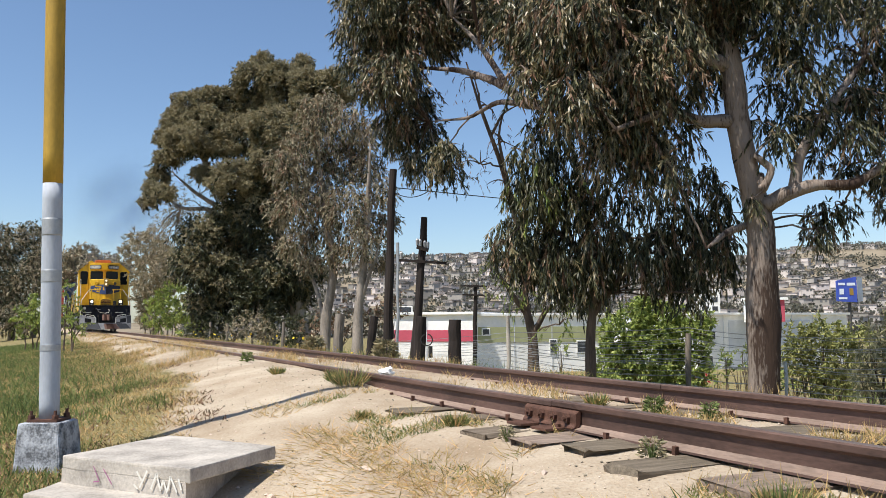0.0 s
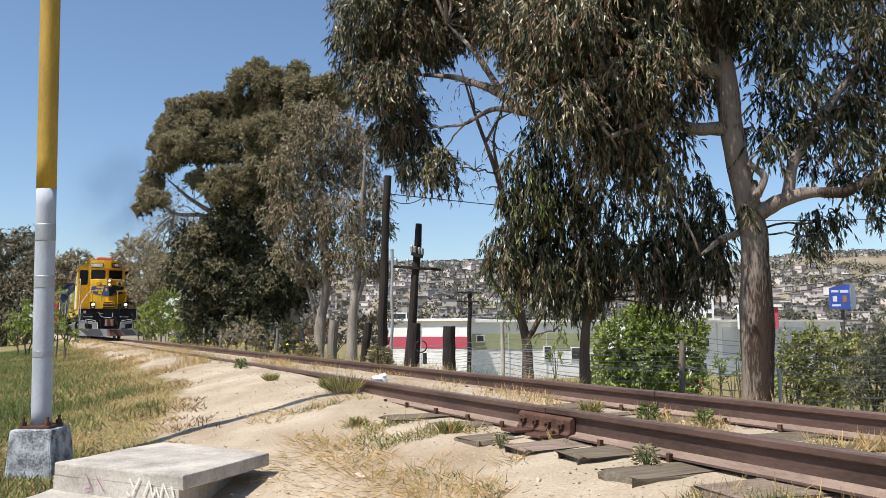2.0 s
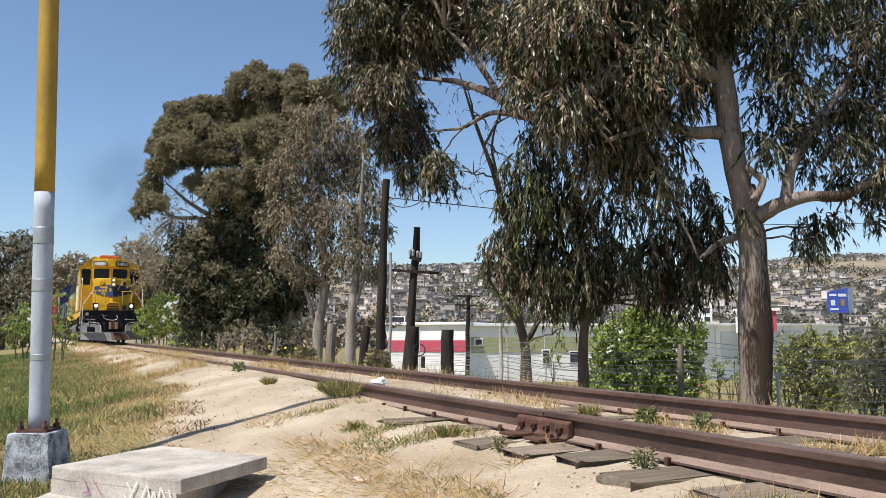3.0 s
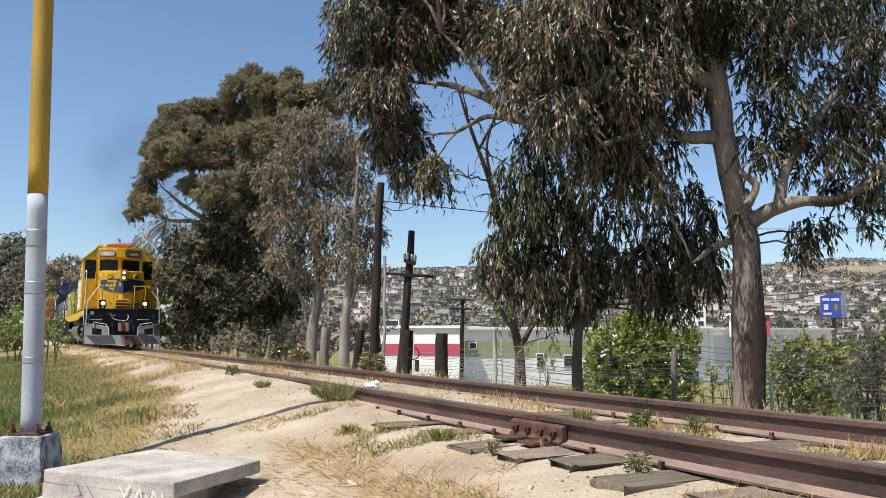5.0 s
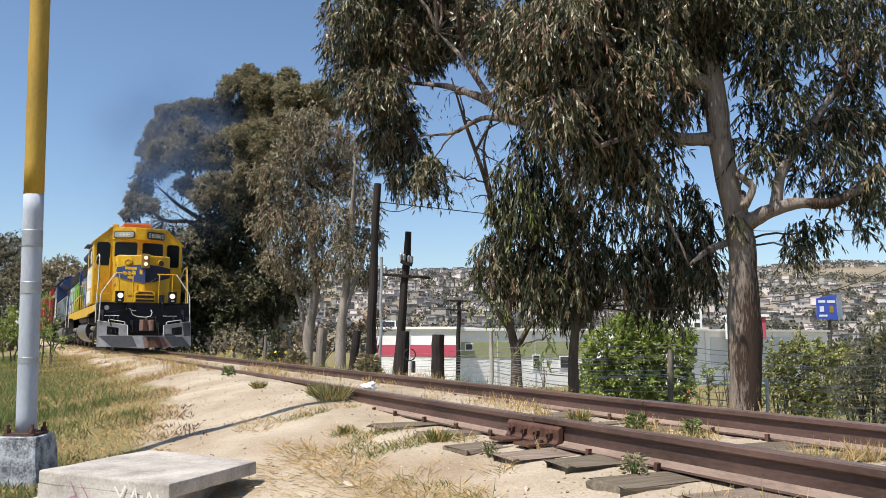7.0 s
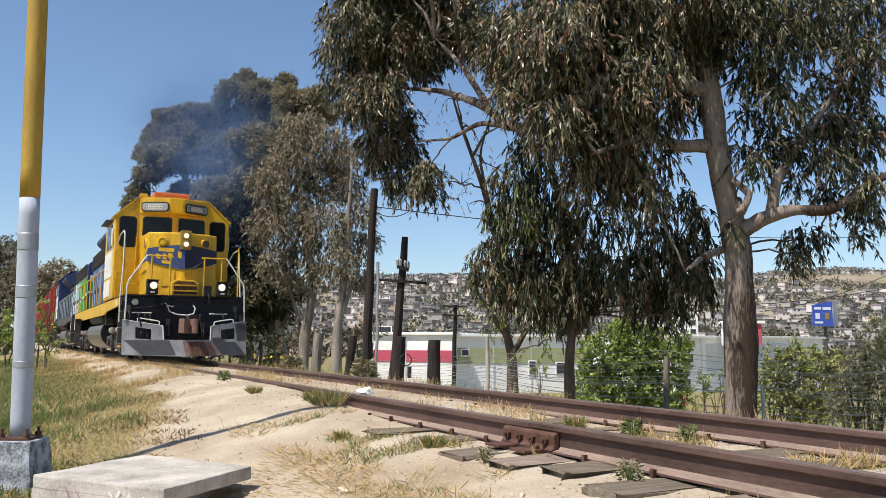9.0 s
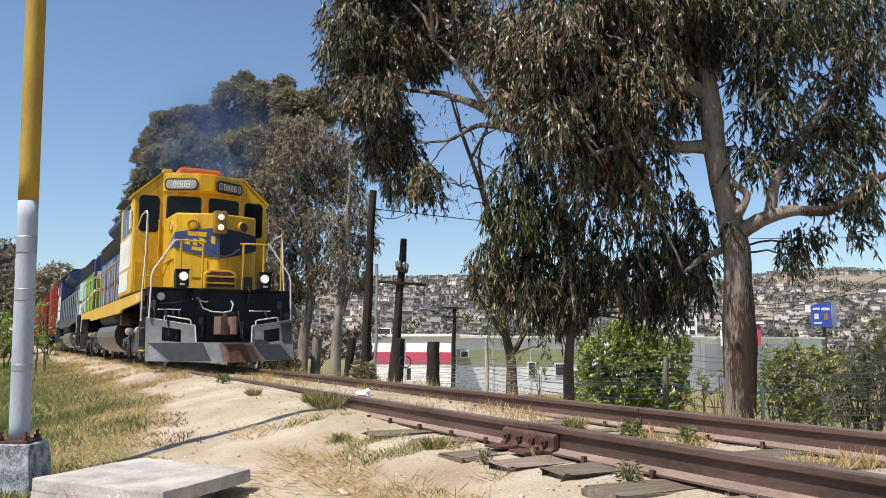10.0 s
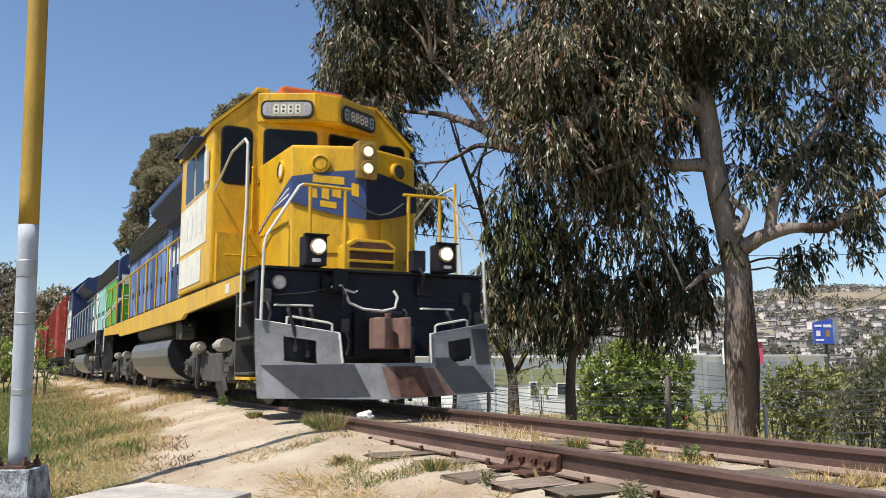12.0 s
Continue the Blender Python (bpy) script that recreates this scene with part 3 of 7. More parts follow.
def sleepers():
    bed = empty("sleepers", TRACK, label="weathered grey-brown timber sleepers half sunk in earth", category="sleepers", kind="structure")
    rng = random.Random(4)
    shapes = []
    for v in range(5):
        bm = bmesh.new()
        w = 0.115 + 0.012 * v
        box(bm, -1.22, 1.22, -w, w, -0.16, 0, 0.012)
        bmesh.ops.subdivide_edges(bm, edges=[e for e in bm.edges if e.calc_length() > 1], cuts=5)
        for p in bm.verts:
            end = abs(p.co.x) > 1.0
            p.co += Vector((rng.uniform(-0.05, 0.03) if end else 0, rng.uniform(-0.02, 0.02), rng.uniform(-0.014, 0.006)))
        me = bpy.data.meshes.new("sleeper")
        bm.to_mesh(me)
        bm.free()
        me.materials.append(M["tie"])
        shapes.append(me)
    s = -4.0
    while s < 60:
        ob = new("sleeper", shapes[rng.randrange(5)])
        ob.parent = bed
        sunk = 0.006 if s < 7.2 else 0.06
        ob.matrix_basis = pose(rng.uniform(-0.10, 0.12), s, -0.168 - sunk + rng.uniform(-0.012, 0.012), rng.uniform(-2, 2), rng.uniform(-0.8, 0.8), rng.uniform(-4, 4))
        s += 0.58 + rng.uniform(-0.07, 0.09)


sleepers()


def spikes():
    """Spike heads and tie plates beside the rails."""
    rng = random.Random(9)
    bm = bmesh.new()
    for u in (-0.752, 0.752):
        s = -3.8
        while s < 14:
            for side in (-0.10, 0.10):
                if rng.random() < 0.75:
                    m = pose(u + side, s + rng.uniform(-0.05, 0.05), -0.158 + rng.uniform(0, 0.012), rng.uniform(-8, 8), rng.uniform(-8, 8), rng.uniform(0, 40))
                    box(bm, -0.014, 0.014, -0.012, 0.012, -0.03, 0.014, 0, m)
            s += 0.55
    tagged(part("spikes", bm, M["rust"]), "rusty square-headed spikes holding the rails", "spikes", kind="stuff").matrix_basis = TRACK


spikes()

# ---------------------------------------------------------------- the train
WHEEL = 0.508


def wheelset(parent, y, r=WHEEL, half=0.72, material=None):
    bm = bmesh.new()
    for sgn in (-1, 1):
        x = sgn * half
        prof = [(x + sgn * 0.07, r * 0.96), (x + sgn * 0.065, r), (x - sgn * 0.04, r * 1.01), (x - sgn * 0.045, r * 1.055), (x - sgn * 0.07, r * 1.055), (x - sgn * 0.07, r * 0.84)]
        tube(bm, [(a, 0, 0) for a, _ in prof], [b for _, b in prof], 24)
        tube(bm, ((x + sgn * 0.02, 0, 0), (x + sgn * 0.074, 0, 0)), [r * 0.3, r * 0.2], 14)
        for k in range(6):
            a = math.pi * k / 3
            disc(bm, (x + sgn * 0.066, math.cos(a) * r * 0.55, math.sin(a) * r * 0.55), (1, 0, 0), 0.045, 0.02, 8)
    tube(bm, ((-half - 0.2, 0, 0), (half + 0.2, 0, 0)), 0.08, 10)
    ob = part("wheelset", bm, material or M["steel"], parent)
    ob.location = (0, y, r)
    return ob


def truck(parent, y, wheels, base=2.74, big=True):
    """A two-axle truck: side frames are its body; bolster, axle boxes, springs and brake cylinders sit on it."""
    h = base / 2
    r = WHEEL if big else 0.42
    bm = bmesh.new()
    for sgn in (-1, 1):
        o = [(-h - 0.42, r - 0.10), (-h - 0.42, r + 0.20), (-h - 0.2, r + 0.34), (-0.9, r + 0.34), (-0.55, r + 0.20), (0.55, r + 0.20), (0.9, r + 0.34),
             (h + 0.2, r + 0.34), (h + 0.42, r + 0.20), (h + 0.42, r - 0.10), (h + 0.22, r - 0.16), (h - 0.25, r - 0.05), (h - 0.5, r - 0.22), (-h + 0.5, r - 0.22), (-h + 0.25, r - 0.05), (-h - 0.22, r - 0.16)]
        prism(bm, o, "x", sgn * 1.06, sgn * 1.20)
    box(bm, -1.05, 1.05, -0.3, 0.3, r - 0.1, r + 0.3)
    for sy in (-h - 0.5, h + 0.5):
        box(bm, -1.15, 1.15, sy - 0.06, sy + 0.06, r + 0.02, r + 0.16)
    soften(bm, 0.02, 1)
    tr = part("truck", bm, M["dust"], parent, "dusty steel truck with axle boxes and springs")
    tr.location = (0, y, 0)
    for sgn in (-1, 1):
        for k in (-h, h):
            bm = bmesh.new()
            box(bm, sgn * 1.20 - 0.08, sgn * 1.20 + 0.10, k - 0.17, k + 0.17, r - 0.17, r + 0.17, 0.03)
            disc(bm, (sgn * 1.32, k, r), (1, 0, 0), 0.13, 0.06, 14)
            for b in range(4):
                disc(bm, (sgn * 1.36, k + 0.09 * math.cos(b * 1.571 + 0.785), r + 0.09 * math.sin(b * 1.571 + 0.785)), (1, 0, 0), 0.02, 0.03, 6)
            part("axle_box", bm, M["dust"], tr)
            if big:
                bm = bmesh.new()
                disc(bm, (sgn * 1.28, k * 0.62, r + 0.30), (0, 1, 0), 0.09, 0.36, 14)
                disc(bm, (sgn * 1.30, k * 0.62 - math.copysign(0.25, k), r + 0.30), (0, 1, 0), 0.05, 0.3, 8)
                part("brake_cylinder", bm, M["cylinder"], tr)
                bm = bmesh.new()
                tube(bm, ((sgn * 1.26, k * 0.62, r + 0.2), (sgn * 1.27, k * 0.64, r - 0.1), (sgn * 1.25, k * 0.7, r - 0.32)), 0.035, 6)
                part("brake_lever", bm, M["dust"], tr)
        for c in (-0.28, 0, 0.28):
            bm = bmesh.new()
            turns = [(sgn * 1.12 + 0.07 * math.cos(a), c + 0.07 * math.sin(a), r - 0.2 + 0.38 * a / 37.7) for a in np.linspace(0, 37.7, 60)]
            tube(bm, turns, 0.016, 5)
            part("spring", bm, M["dust"], tr)
    for k in (-h, h):
        wheels.append((wheelset(tr, k, r), k, r))
    return tr


def round_window(bm_glass, bm_frame, m, w, h, r=0.06):
    plate(bm_frame, m @ pose(0, 0, -0.01), w + 0.05, h + 0.05, r + 0.02, 0.016)
    plate(bm_glass, m @ pose(0, 0, 0.0), w, h, r, 0.012)


def loco_window(parent, m, w, h, r=0.06, rim=None):
    g, f = bmesh.new(), bmesh.new()
    round_window(g, f, m, w, h, r)
    win = part("window", f, rim or M["rubber"], parent)
    part("pane", g, M["glass"], win)
    return win


def post_and_rail(parent, points, material, radius=0.02, name="handrail"):
    bm = bmesh.new()
    tube(bm, points, radius, 8)
    return part(name, bm, material, parent)


def band_point(side, a, z, out):
    """A point on the nose: a runs from the front ridge (0) over the corner (1) back along the side (2)."""
    if a <= 1:
        x, y = 0.87 * a, 0.58 + 0.34 * a
        nx, ny = 0.364, -0.931
    else:
        x, y = 0.87, 0.92 + 1.5 * (a - 1)
        nx, ny = 1, 0
    return Vector((side * (x + nx * out), y + ny * out, z))


def nose_paint(parent, material, lettering):
    for side in (-1, 1):
        bm = bmesh.new()
        rows = []
        for k in range(29):
            a = 2.0 * k / 28
            hi = 2.98 - 0.10 * a ** 1.6 - 0.06 * max(a - 1, 0)
            lo = 2.34 + 0.22 * min(a, 1) ** 1.5 + 0.02 * max(a - 1, 0)
            if a > 1:
                hi -= 0.22 * (a - 1)
            lo = min(lo, hi - 0.06)
            rows.append((bm.verts.new(band_point(side, a, lo, 0.005)), bm.verts.new(band_point(side, a, hi, 0.005))))
        for (a, b), (c, d) in zip(rows, rows[1:]):
            bm.faces.new((a, b, d, c))
        # right half of the band has its shade painted in
        part("painted_band", bm, material if side < 0 else M["blue_shaded"], parent, "faded blue painted band" if side < 0 else "blue painted band, darkened on the side turned from the sun")
        if side < 0:
            for z0, z1 in ((0.30, 0.42), (0.58, 0.68)):
                bm = bmesh.new()
                rows = []
                for k in range(9):
                    a = 1.06 + 0.9 * k / 8
                    hi = 2.98 - 0.10 * a ** 1.6 - 0.28 * (a - 1)
                    lo = min(2.56 + 0.02 * (a - 1), hi - 0.06)
                    rows.append([bm.verts.new(band_point(side, a, lo + (hi - lo) * q, 0.009)) for q in (z0, z1)])
                for (a, b), (c, d) in zip(rows, rows[1:]):
                    bm.faces.new((a, b, d, c))
                part("pinstripe", bm, M["handrail"], parent)
            for a0, a1, lo, hi in ((0.10, 0.20, 2.62, 2.78), (0.30, 0.72, 2.78, 2.88), (0.34, 0.46, 2.60, 2.74), (0.50, 0.60, 2.58, 2.72), (0.40, 0.62, 2.47, 2.55), (0.66, 0.78, 2.60, 2.72)):
                bm = bmesh.new()
                bm.faces.new([bm.verts.new(band_point(side, *q, 0.009)) for q in ((a0, lo), (a1, lo + 0.03), (a1, hi + 0.03), (a0, hi))])
                part("lettering_bar", bm, lettering, parent)


def number_board(parent, side, lit):
    """A slanted number board with its worn digits as plain bars."""
    a, b = Vector((side * 0.19, 2.05, 4.17)), Vector((side * 0.89, 2.42, 4.17))
    mid, run = (a + b) / 2, b - a
    nrm = Vector((run.y * side, -run.x * side, 0)).normalized()
    m = facing(mid + nrm * 0.008, nrm)
    bm = bmesh.new()
    plate(bm, m, 0.76, 0.27, 0.09, 0.03)
    nb = part("number_board", bm, M["rubber"], parent, "black-framed number board with pale digits")
    bm = bmesh.new()
    plate(bm, m @ pose(0, 0, 0.031), 0.70, 0.21, 0.07, 0.004)
    # only the sun-side panel gets the colour with light painted in
    part("panel", bm, M["board_lit"] if lit else M["board"], nb)
    for k in range(6):
        ghost = k in (0, 5)
        c = (-0.285, -0.155, -0.052, 0.052, 0.155, 0.285)[k]
        w, h = (0.10, 0.175) if ghost else (0.078, 0.145)
        bm = bmesh.new()
        plate(bm, m @ pose(c, 0, 0.036), w, h, 0.03, 0.004)
        part("digit_bar", bm, M["wire"] if ghost else M["white"], nb)
        for dy in (-0.030, 0.032):
            bm = bmesh.new()
            plate(bm, m @ pose(c, dy, 0.0405), w * 0.45, h * 0.24, 0.008, 0.002)
            part("digit_hollow", bm, M["board_lit"] if ghost and lit else M["board"], nb)


def lamp(parent, name, centre, normal, radius, material, rim):
    bm = bmesh.new()
    c, d = Vector(centre), Vector(normal).normalized()
    tube(bm, (c - d * 0.05, c + d * 0.025, c + d * 0.032), [radius * 1.25, radius * 1.2, radius * 0.98], 20, False)
    ob = part(name, bm, rim, parent)
    bm = bmesh.new()
    tube(bm, (c + d * 0.008, c + d * 0.018), [radius * 0.97, radius * 0.7], 20)
    part("lens", bm, material, ob)
    return ob


def plow(parent):
    def front(x, z):
        return -0.12 + 0.26 * (abs(x) / 1.5) ** 1.2 - 0.22 * max(1 - z, 0) ** 1.6
    xs = [-1.5, -1.36, -1.20, -1.0, -0.84, -0.58, -0.54, -0.3, 0, 0.3, 0.54, 0.58, 0.84, 1.0, 1.20, 1.36, 1.5]
    def top(x):
        return 0.88 + 0.15 * (abs(x) - 0.58) / 0.92 if abs(x) >= 0.58 else 0.54
    bm = bmesh.new()
    grid = {}
    for i, x in enumerate(xs):
        for j in range(7):
            t = j / 6
            lo = 0.13 + 0.03 * abs(x)
            z = lo + (top(x) - lo) * t
            for back in (0, 1):
                grid[i, j, back] = bm.verts.new((x, front(x, z) + 0.03 * back, z))
    def hole(i, j):
        return j in (3, 4) and 0.83 < abs(xs[i]) < 1.21 and 0.83 < abs(xs[i + 1]) < 1.21
    for i in range(len(xs) - 1):
        for j in range(6):
            if hole(i, j):
                continue
            for back in (0, 1):
                q = [grid[i, j, back], grid[i + 1, j, back], grid[i + 1, j + 1, back], grid[i, j + 1, back]]
                bm.faces.new(q if not back else q[::-1])
    bmesh.ops.recalc_face_normals(bm, faces=bm.faces)
    pl = part("snow_plow", bm, M["plow"], parent, "scuffed grey steel plow with a notch for the coupler")
    # worn diagonal warning stripes: upper edge from a0 to a1, lower edge from b0 to b1
    for a0, a1, b0, b1, z0, z1, m in ((-1.46, -0.43, -1.06, -0.28, 0.17, 0.53, "plow_dark"), (-0.12, 0.02, -0.05, 0.08, 0.15, 0.50, "coupler"), (0.02, 0.42, 0.08, 0.54, 0.15, 0.50, "rust"),
                                      (0.42, 0.60, 0.54, 0.84, 0.16, 0.48, "coupler"), (0.60, 1.20, 0.84, 1.47, 0.18, 0.50, "plow_dark"), (0.62, 0.84, 0.62, 0.98, 0.505, 0.60, "plow_dark"), (1.22, 1.48, 1.26, 1.48, 0.52, 0.96, "plow_dark")):
        bm = bmesh.new()
        rows = []
        for k in range(7):
            f = k / 6
            z = z0 + (z1 - z0) * f
            lo, hi = b0 + (a0 - b0) * f, b1 + (a1 - b1) * f
            rows.append([bm.verts.new((x, front(x, z) - 0.005, z)) for x in (lo + (hi - lo) * q / 4 for q in range(5))])
        for p, q in zip(rows, rows[1:]):
            for k in range(4):
                bm.faces.new((p[k], p[k + 1], q[k + 1], q[k]))
        part("painted_stripe", bm, M[m], pl)
    for sgn in (-1, 1):
        def edge(x, dz):
            return (x * sgn, front(x, top(x)) + 0.01, top(x) + dz)
        bm = bmesh.new()
        tube(bm, [edge(0.58, 0), edge(1.0, 0), edge(1.5, 0)], 0.011, 6)
        tube(bm, [(0.56 * sgn, front(0.56, 0.54), 0.54), (0.58 * sgn, front(0.58, 0.88), 0.88)], 0.013, 6)
        part("plow_edge", bm, M["handrail"], pl)
        bm = bmesh.new()
        tube(bm, [edge(0.66, 0.0), edge(0.66, 0.085), edge(0.70, 0.10), edge(1.12, 0.10), edge(1.16, 0.085), edge(1.16, 0.0)], 0.014, 6)
        part("grab_iron", bm, M["handrail"], pl)
        bm = bmesh.new()
        box(bm, 0.85 * sgn if sgn > 0 else -1.19, 1.19 if sgn > 0 else -0.85, front(1, 0.7) + 0.06, front(1, 0.7) + 0.10, 0.58, 0.86)
        part("step_back", bm, M["black"], pl)
    return pl


def coupler(parent, y, way):
    bm = bmesh.new()
    box(bm, -0.12, 0.12, 0.0, 0.6, 0.79, 0.97, 0.02)
    prism(bm, [(-0.20, 0.02), (-0.22, -0.16), (-0.12, -0.26), (-0.03, -0.22), (-0.02, -0.10), (0.06, -0.10), (0.10, -0.30), (0.18, -0.32), (0.24, -0.18), (0.20, 0.02)], "z", 0.70, 1.06)
    soften(bm, 0.03, 2)
    box(bm, -0.03, 0.03, -0.10, -0.04, 1.02, 1.12, 0.01)
    ob = part("coupler", bm, M["coupler"], parent, "rust-brown knuckle coupler")
    ob.matrix_basis = pose(0, y, 0, 0, 0, 0 if way > 0 else 180)
    return ob


def end_gear(parent, y, sgn, mats):
    """End plate, step wells, hoses, uncoupling lever and rails at one end of a locomotive (sgn 1: the cab end)."""
    k = sgn
    bm = bmesh.new()
    box(bm, -1.46, 1.46, min(y, y + 0.12 * k), max(y, y + 0.12 * k), 0.62, 1.62, 0.015)
    for x in (-1.0, 1.0):
        box(bm, x - 0.46, x + 0.46, *sorted((y - 0.012 * k, y + 0.02 * k)), 1.28, 1.60, 0.006)
    part("end_plate", bm, M["pilot"], parent, "grimy blue-black end plate")
    bm = bmesh.new()
    box(bm, -0.32, 0.32, *sorted((y - 0.10 * k, y + 0.1 * k)), 0.60, 1.16, 0.03)
    part("draft_box", bm, M["black"], parent)
    bm = bmesh.new()
    pts = [(-0.62, -0.10, 1.42), (-0.52, -0.16, 1.44), (-0.47, -0.16, 1.36), (-0.42, -0.17, 1.24), (-0.25, -0.18, 1.17), (0.0, -0.18, 1.15), (0.16, -0.18, 1.19), (0.20, -0.17, 1.32), (0.16, -0.14, 1.40)]
    tube(bm, [(a, y + b * k, c) for a, b, c in pts], 0.016, 6)
    tube(bm, [(-0.50, y - 0.16 * k, 1.40), (-0.36, y - 0.17 * k, 1.36), (-0.32, y - 0.17 * k, 1.38)], 0.013, 6)
    part("uncoupling_lever", bm, M["handrail"], parent, "cream painted uncoupling lever")
    for x, drop in ((-1.12, 0.42), (-0.98, 0.48), (-0.86, 0.40), (0.34, 0.66), (0.92, 0.30)):
        bm = bmesh.new()
        tube(bm, [(x, y - 0.05 * k, 1.18), (x - 0.02, y - 0.16 * k, 1.12), (x + 0.03, y - 0.19 * k, 1.15 - drop * 0.5), (x + 0.07, y - 0.17 * k, 1.15 - drop)], 0.022, 6)
        disc(bm, (x + 0.07, y - 0.17 * k, 1.13 - drop), (0, 0, 1), 0.034, 0.08, 8)
        part("air_hose", bm, M["rubber"], parent)
    for x in (-1.05, 0.80):
        bm = bmesh.new()
        tube(bm, [(x - 0.22, y - 0.03 * k, 1.20), (x - 0.22, y - 0.07 * k, 1.20), (x + 0.22, y - 0.07 * k, 1.20), (x + 0.22, y - 0.03 * k, 1.20)], 0.013, 6)
        part("grab_iron", bm, M["handrail"], parent)
    for x, z in ((-1.36, 1.30), (1.22, 1.34), (1.38, 1.10), (-0.42, 0.98), (0.42, 0.90)):
        bm = bmesh.new()
        box(bm, x - 0.05, x + 0.05, *sorted((y - 0.06 * k, y)), z - 0.08, z + 0.08, 0.01)
        tube(bm, [(x, y - 0.05 * k, z - 0.06), (x + 0.03, y - 0.10 * k, z - 0.18), (x + 0.02, y - 0.06 * k, z - 0.34)], 0.016, 6)
        part("pipe_bracket", bm, M["dust"], parent)
    bm = bmesh.new()
    tube(bm, [(-1.30, y - 0.10 * k, 1.30), (-0.9, y - 0.12 * k, 1.34), (-0.62, y - 0.10 * k, 1.42)], 0.014, 6)
    part("lever_rod", bm, M["black"], parent)
    for x in (-0.62, 0.62):
        bm = bmesh.new()
        box(bm, x - 0.10, x + 0.10, *sorted((y - 0.07 * k, y)), 1.36, 1.56, 0.012)
        box(bm, x - 0.07, x + 0.07, *sorted((y - 0.09 * k, y - 0.07 * k)), 1.46, 1.54, 0.006)
        part("jumper_socket", bm, M["black"], parent)
    for sx in (-1, 1):
        bm = bmesh.new()
        x0, x1 = sorted((sx * 1.28, sx * 1.50))
        for step in (0.42, 0.82, 1.22):
            box(bm, x0, x1, *sorted((y + 0.12 * k, y + 0.75 * k)), step, step + 0.03, 0.006)
        box(bm, *sorted((sx * 1.24, sx * 1.28)), *sorted((y + 0.10 * k, y + 0.80 * k)), 0.36, 1.58)
        box(bm, x0, x1, *sorted((y + 0.76 * k, y + 0.80 * k)), 0.36, 1.58)
        part("step_well", bm, M["dust"], parent, "dusty corner steps")
        bm = bmesh.new()
        box(bm, x0, x1, *sorted((y + 0.10 * k, y + 0.77 * k)), 0.36, 0.395, 0.006)
        part("bottom_step", bm, mats["rail"], parent, "yellow-edged bottom step")


def locomotive(name, mats, label):
    """A four-axle hood locomotive, cab end at y 0, standing on the rails at z 0."""
    L = 17.25
    loco = empty(name, label=label, category="locomotive", group="locomotives of the train")
    wheels = []
    # frame, deck and sills
    bm = bmesh.new()
    box(bm, -1.44, 1.44, 0.3, L - 0.12, 1.50, 1.61)
    box(bm, -0.5, 0.5, 0.3, L - 0.3, 0.95, 1.5)
    part("underframe", bm, M["black"], loco, "black underframe")
    bm = bmesh.new()
    box(bm, -1.47, 1.47, 0.16, L - 0.03, 1.612, 1.645, 0.008)
    part("deck", bm, mats["deck"], loco)
    for sx in (-1, 1):
        bm = bmesh.new()
        o = [(0.82, 1.60), (0.82, 1.40), (4.3, 1.33), (4.6, 1.26), (L - 4.6, 1.26), (L - 4.3, 1.33), (L - 0.82, 1.40), (L - 0.82, 1.60)]
        prism(bm, o, "x", sx * 1.445, sx * 1.50)
        part("side_sill", bm, mats["sill"], loco)
    end_gear(loco, 0.24, 1, mats)
    end_gear(loco, L, -1, mats)
    plow(loco)
    coupler(loco, -0.02, 1)
    coupler(loco, L + 0.02, -1)
    for y in (3.44, L - 3.44):
        truck(loco, y, wheels)
    # fuel tank, air reservoirs
    bm = bmesh.new()
    o = [(1.24, 1.04), (1.36, 0.98), (1.42, 0.84), (1.42, 0.70), (1.36, 0.52), (1.24, 0.38), (1.06, 0.28), (0.8, 0.24)]
    prism(bm, o + [(-x, z) for x, z in o[::-1]], "y", 6.3, 11.0)
    soften(bm, 0.03, 2, 40)
    tank = part("fuel_tank", bm, M["tank"], loco, "dull silver rounded fuel tank", smooth=False)
    bm = bmesh.new()
    prism(bm, [(x * 0.985, z) for x, z in o] + [(-x * 0.985, z) for x, z in o[::-1]], "y", 6.26, 6.30)
    part("tank_end", bm, M["black"], tank)
    for sx in (-1, 1):
        bm = bmesh.new()
        tube(bm, [(sx * 1.26, 6.3, 1.22), (sx * 1.26, 6.38, 1.22), (sx * 1.26, 10.0, 1.22), (sx * 1.26, 10.1, 1.22)], [0.10, 0.17, 0.17, 0.10], 16)
        part("air_reservoir", bm, M["dust"], loco)
        bm = bmesh.new()
        box(bm, sx * 1.2 - 0.14, sx * 1.2 + 0.14, 5.55, 5.95, 0.98, 1.32, 0.03)
        tube(bm, [(sx * 1.25, 5.0, 1.2), (sx * 1.28, 5.5, 1.15), (sx * 1.2, 6.2, 1.25)], 0.03, 6)
        disc(bm, (sx * 1.28, 5.25, 1.1), (1, 0, 0), 0.14, 0.2, 12)
        part("air_filter", bm, M["dust"], loco)
    # nose
    bm = bmesh.new()
    w = mats["nose_half"]
    prism(bm, [(0, 0.58), (w, 0.92), (w, 2.5), (-w, 2.5), (-w, 0.92)], "z", 1.645, 3.36)
    for v in bm.verts:
        if v.co.z > 3 and v.co.y < 1.0:
            v.co.z -= 0.05
            v.co.y += 0.05
    soften(bm, 0.05, 3, 12)
    nose = part("nose", bm, mats["nose"], loco, "short low nose with a ridge down its front")
    if mats["band"]:
        nose_paint(nose, mats["band"], mats["letter"])
    bm = bmesh.new()
    prism(bm, rounded(0.27, 0.50, 0.035), "y", 0.53, 0.75)
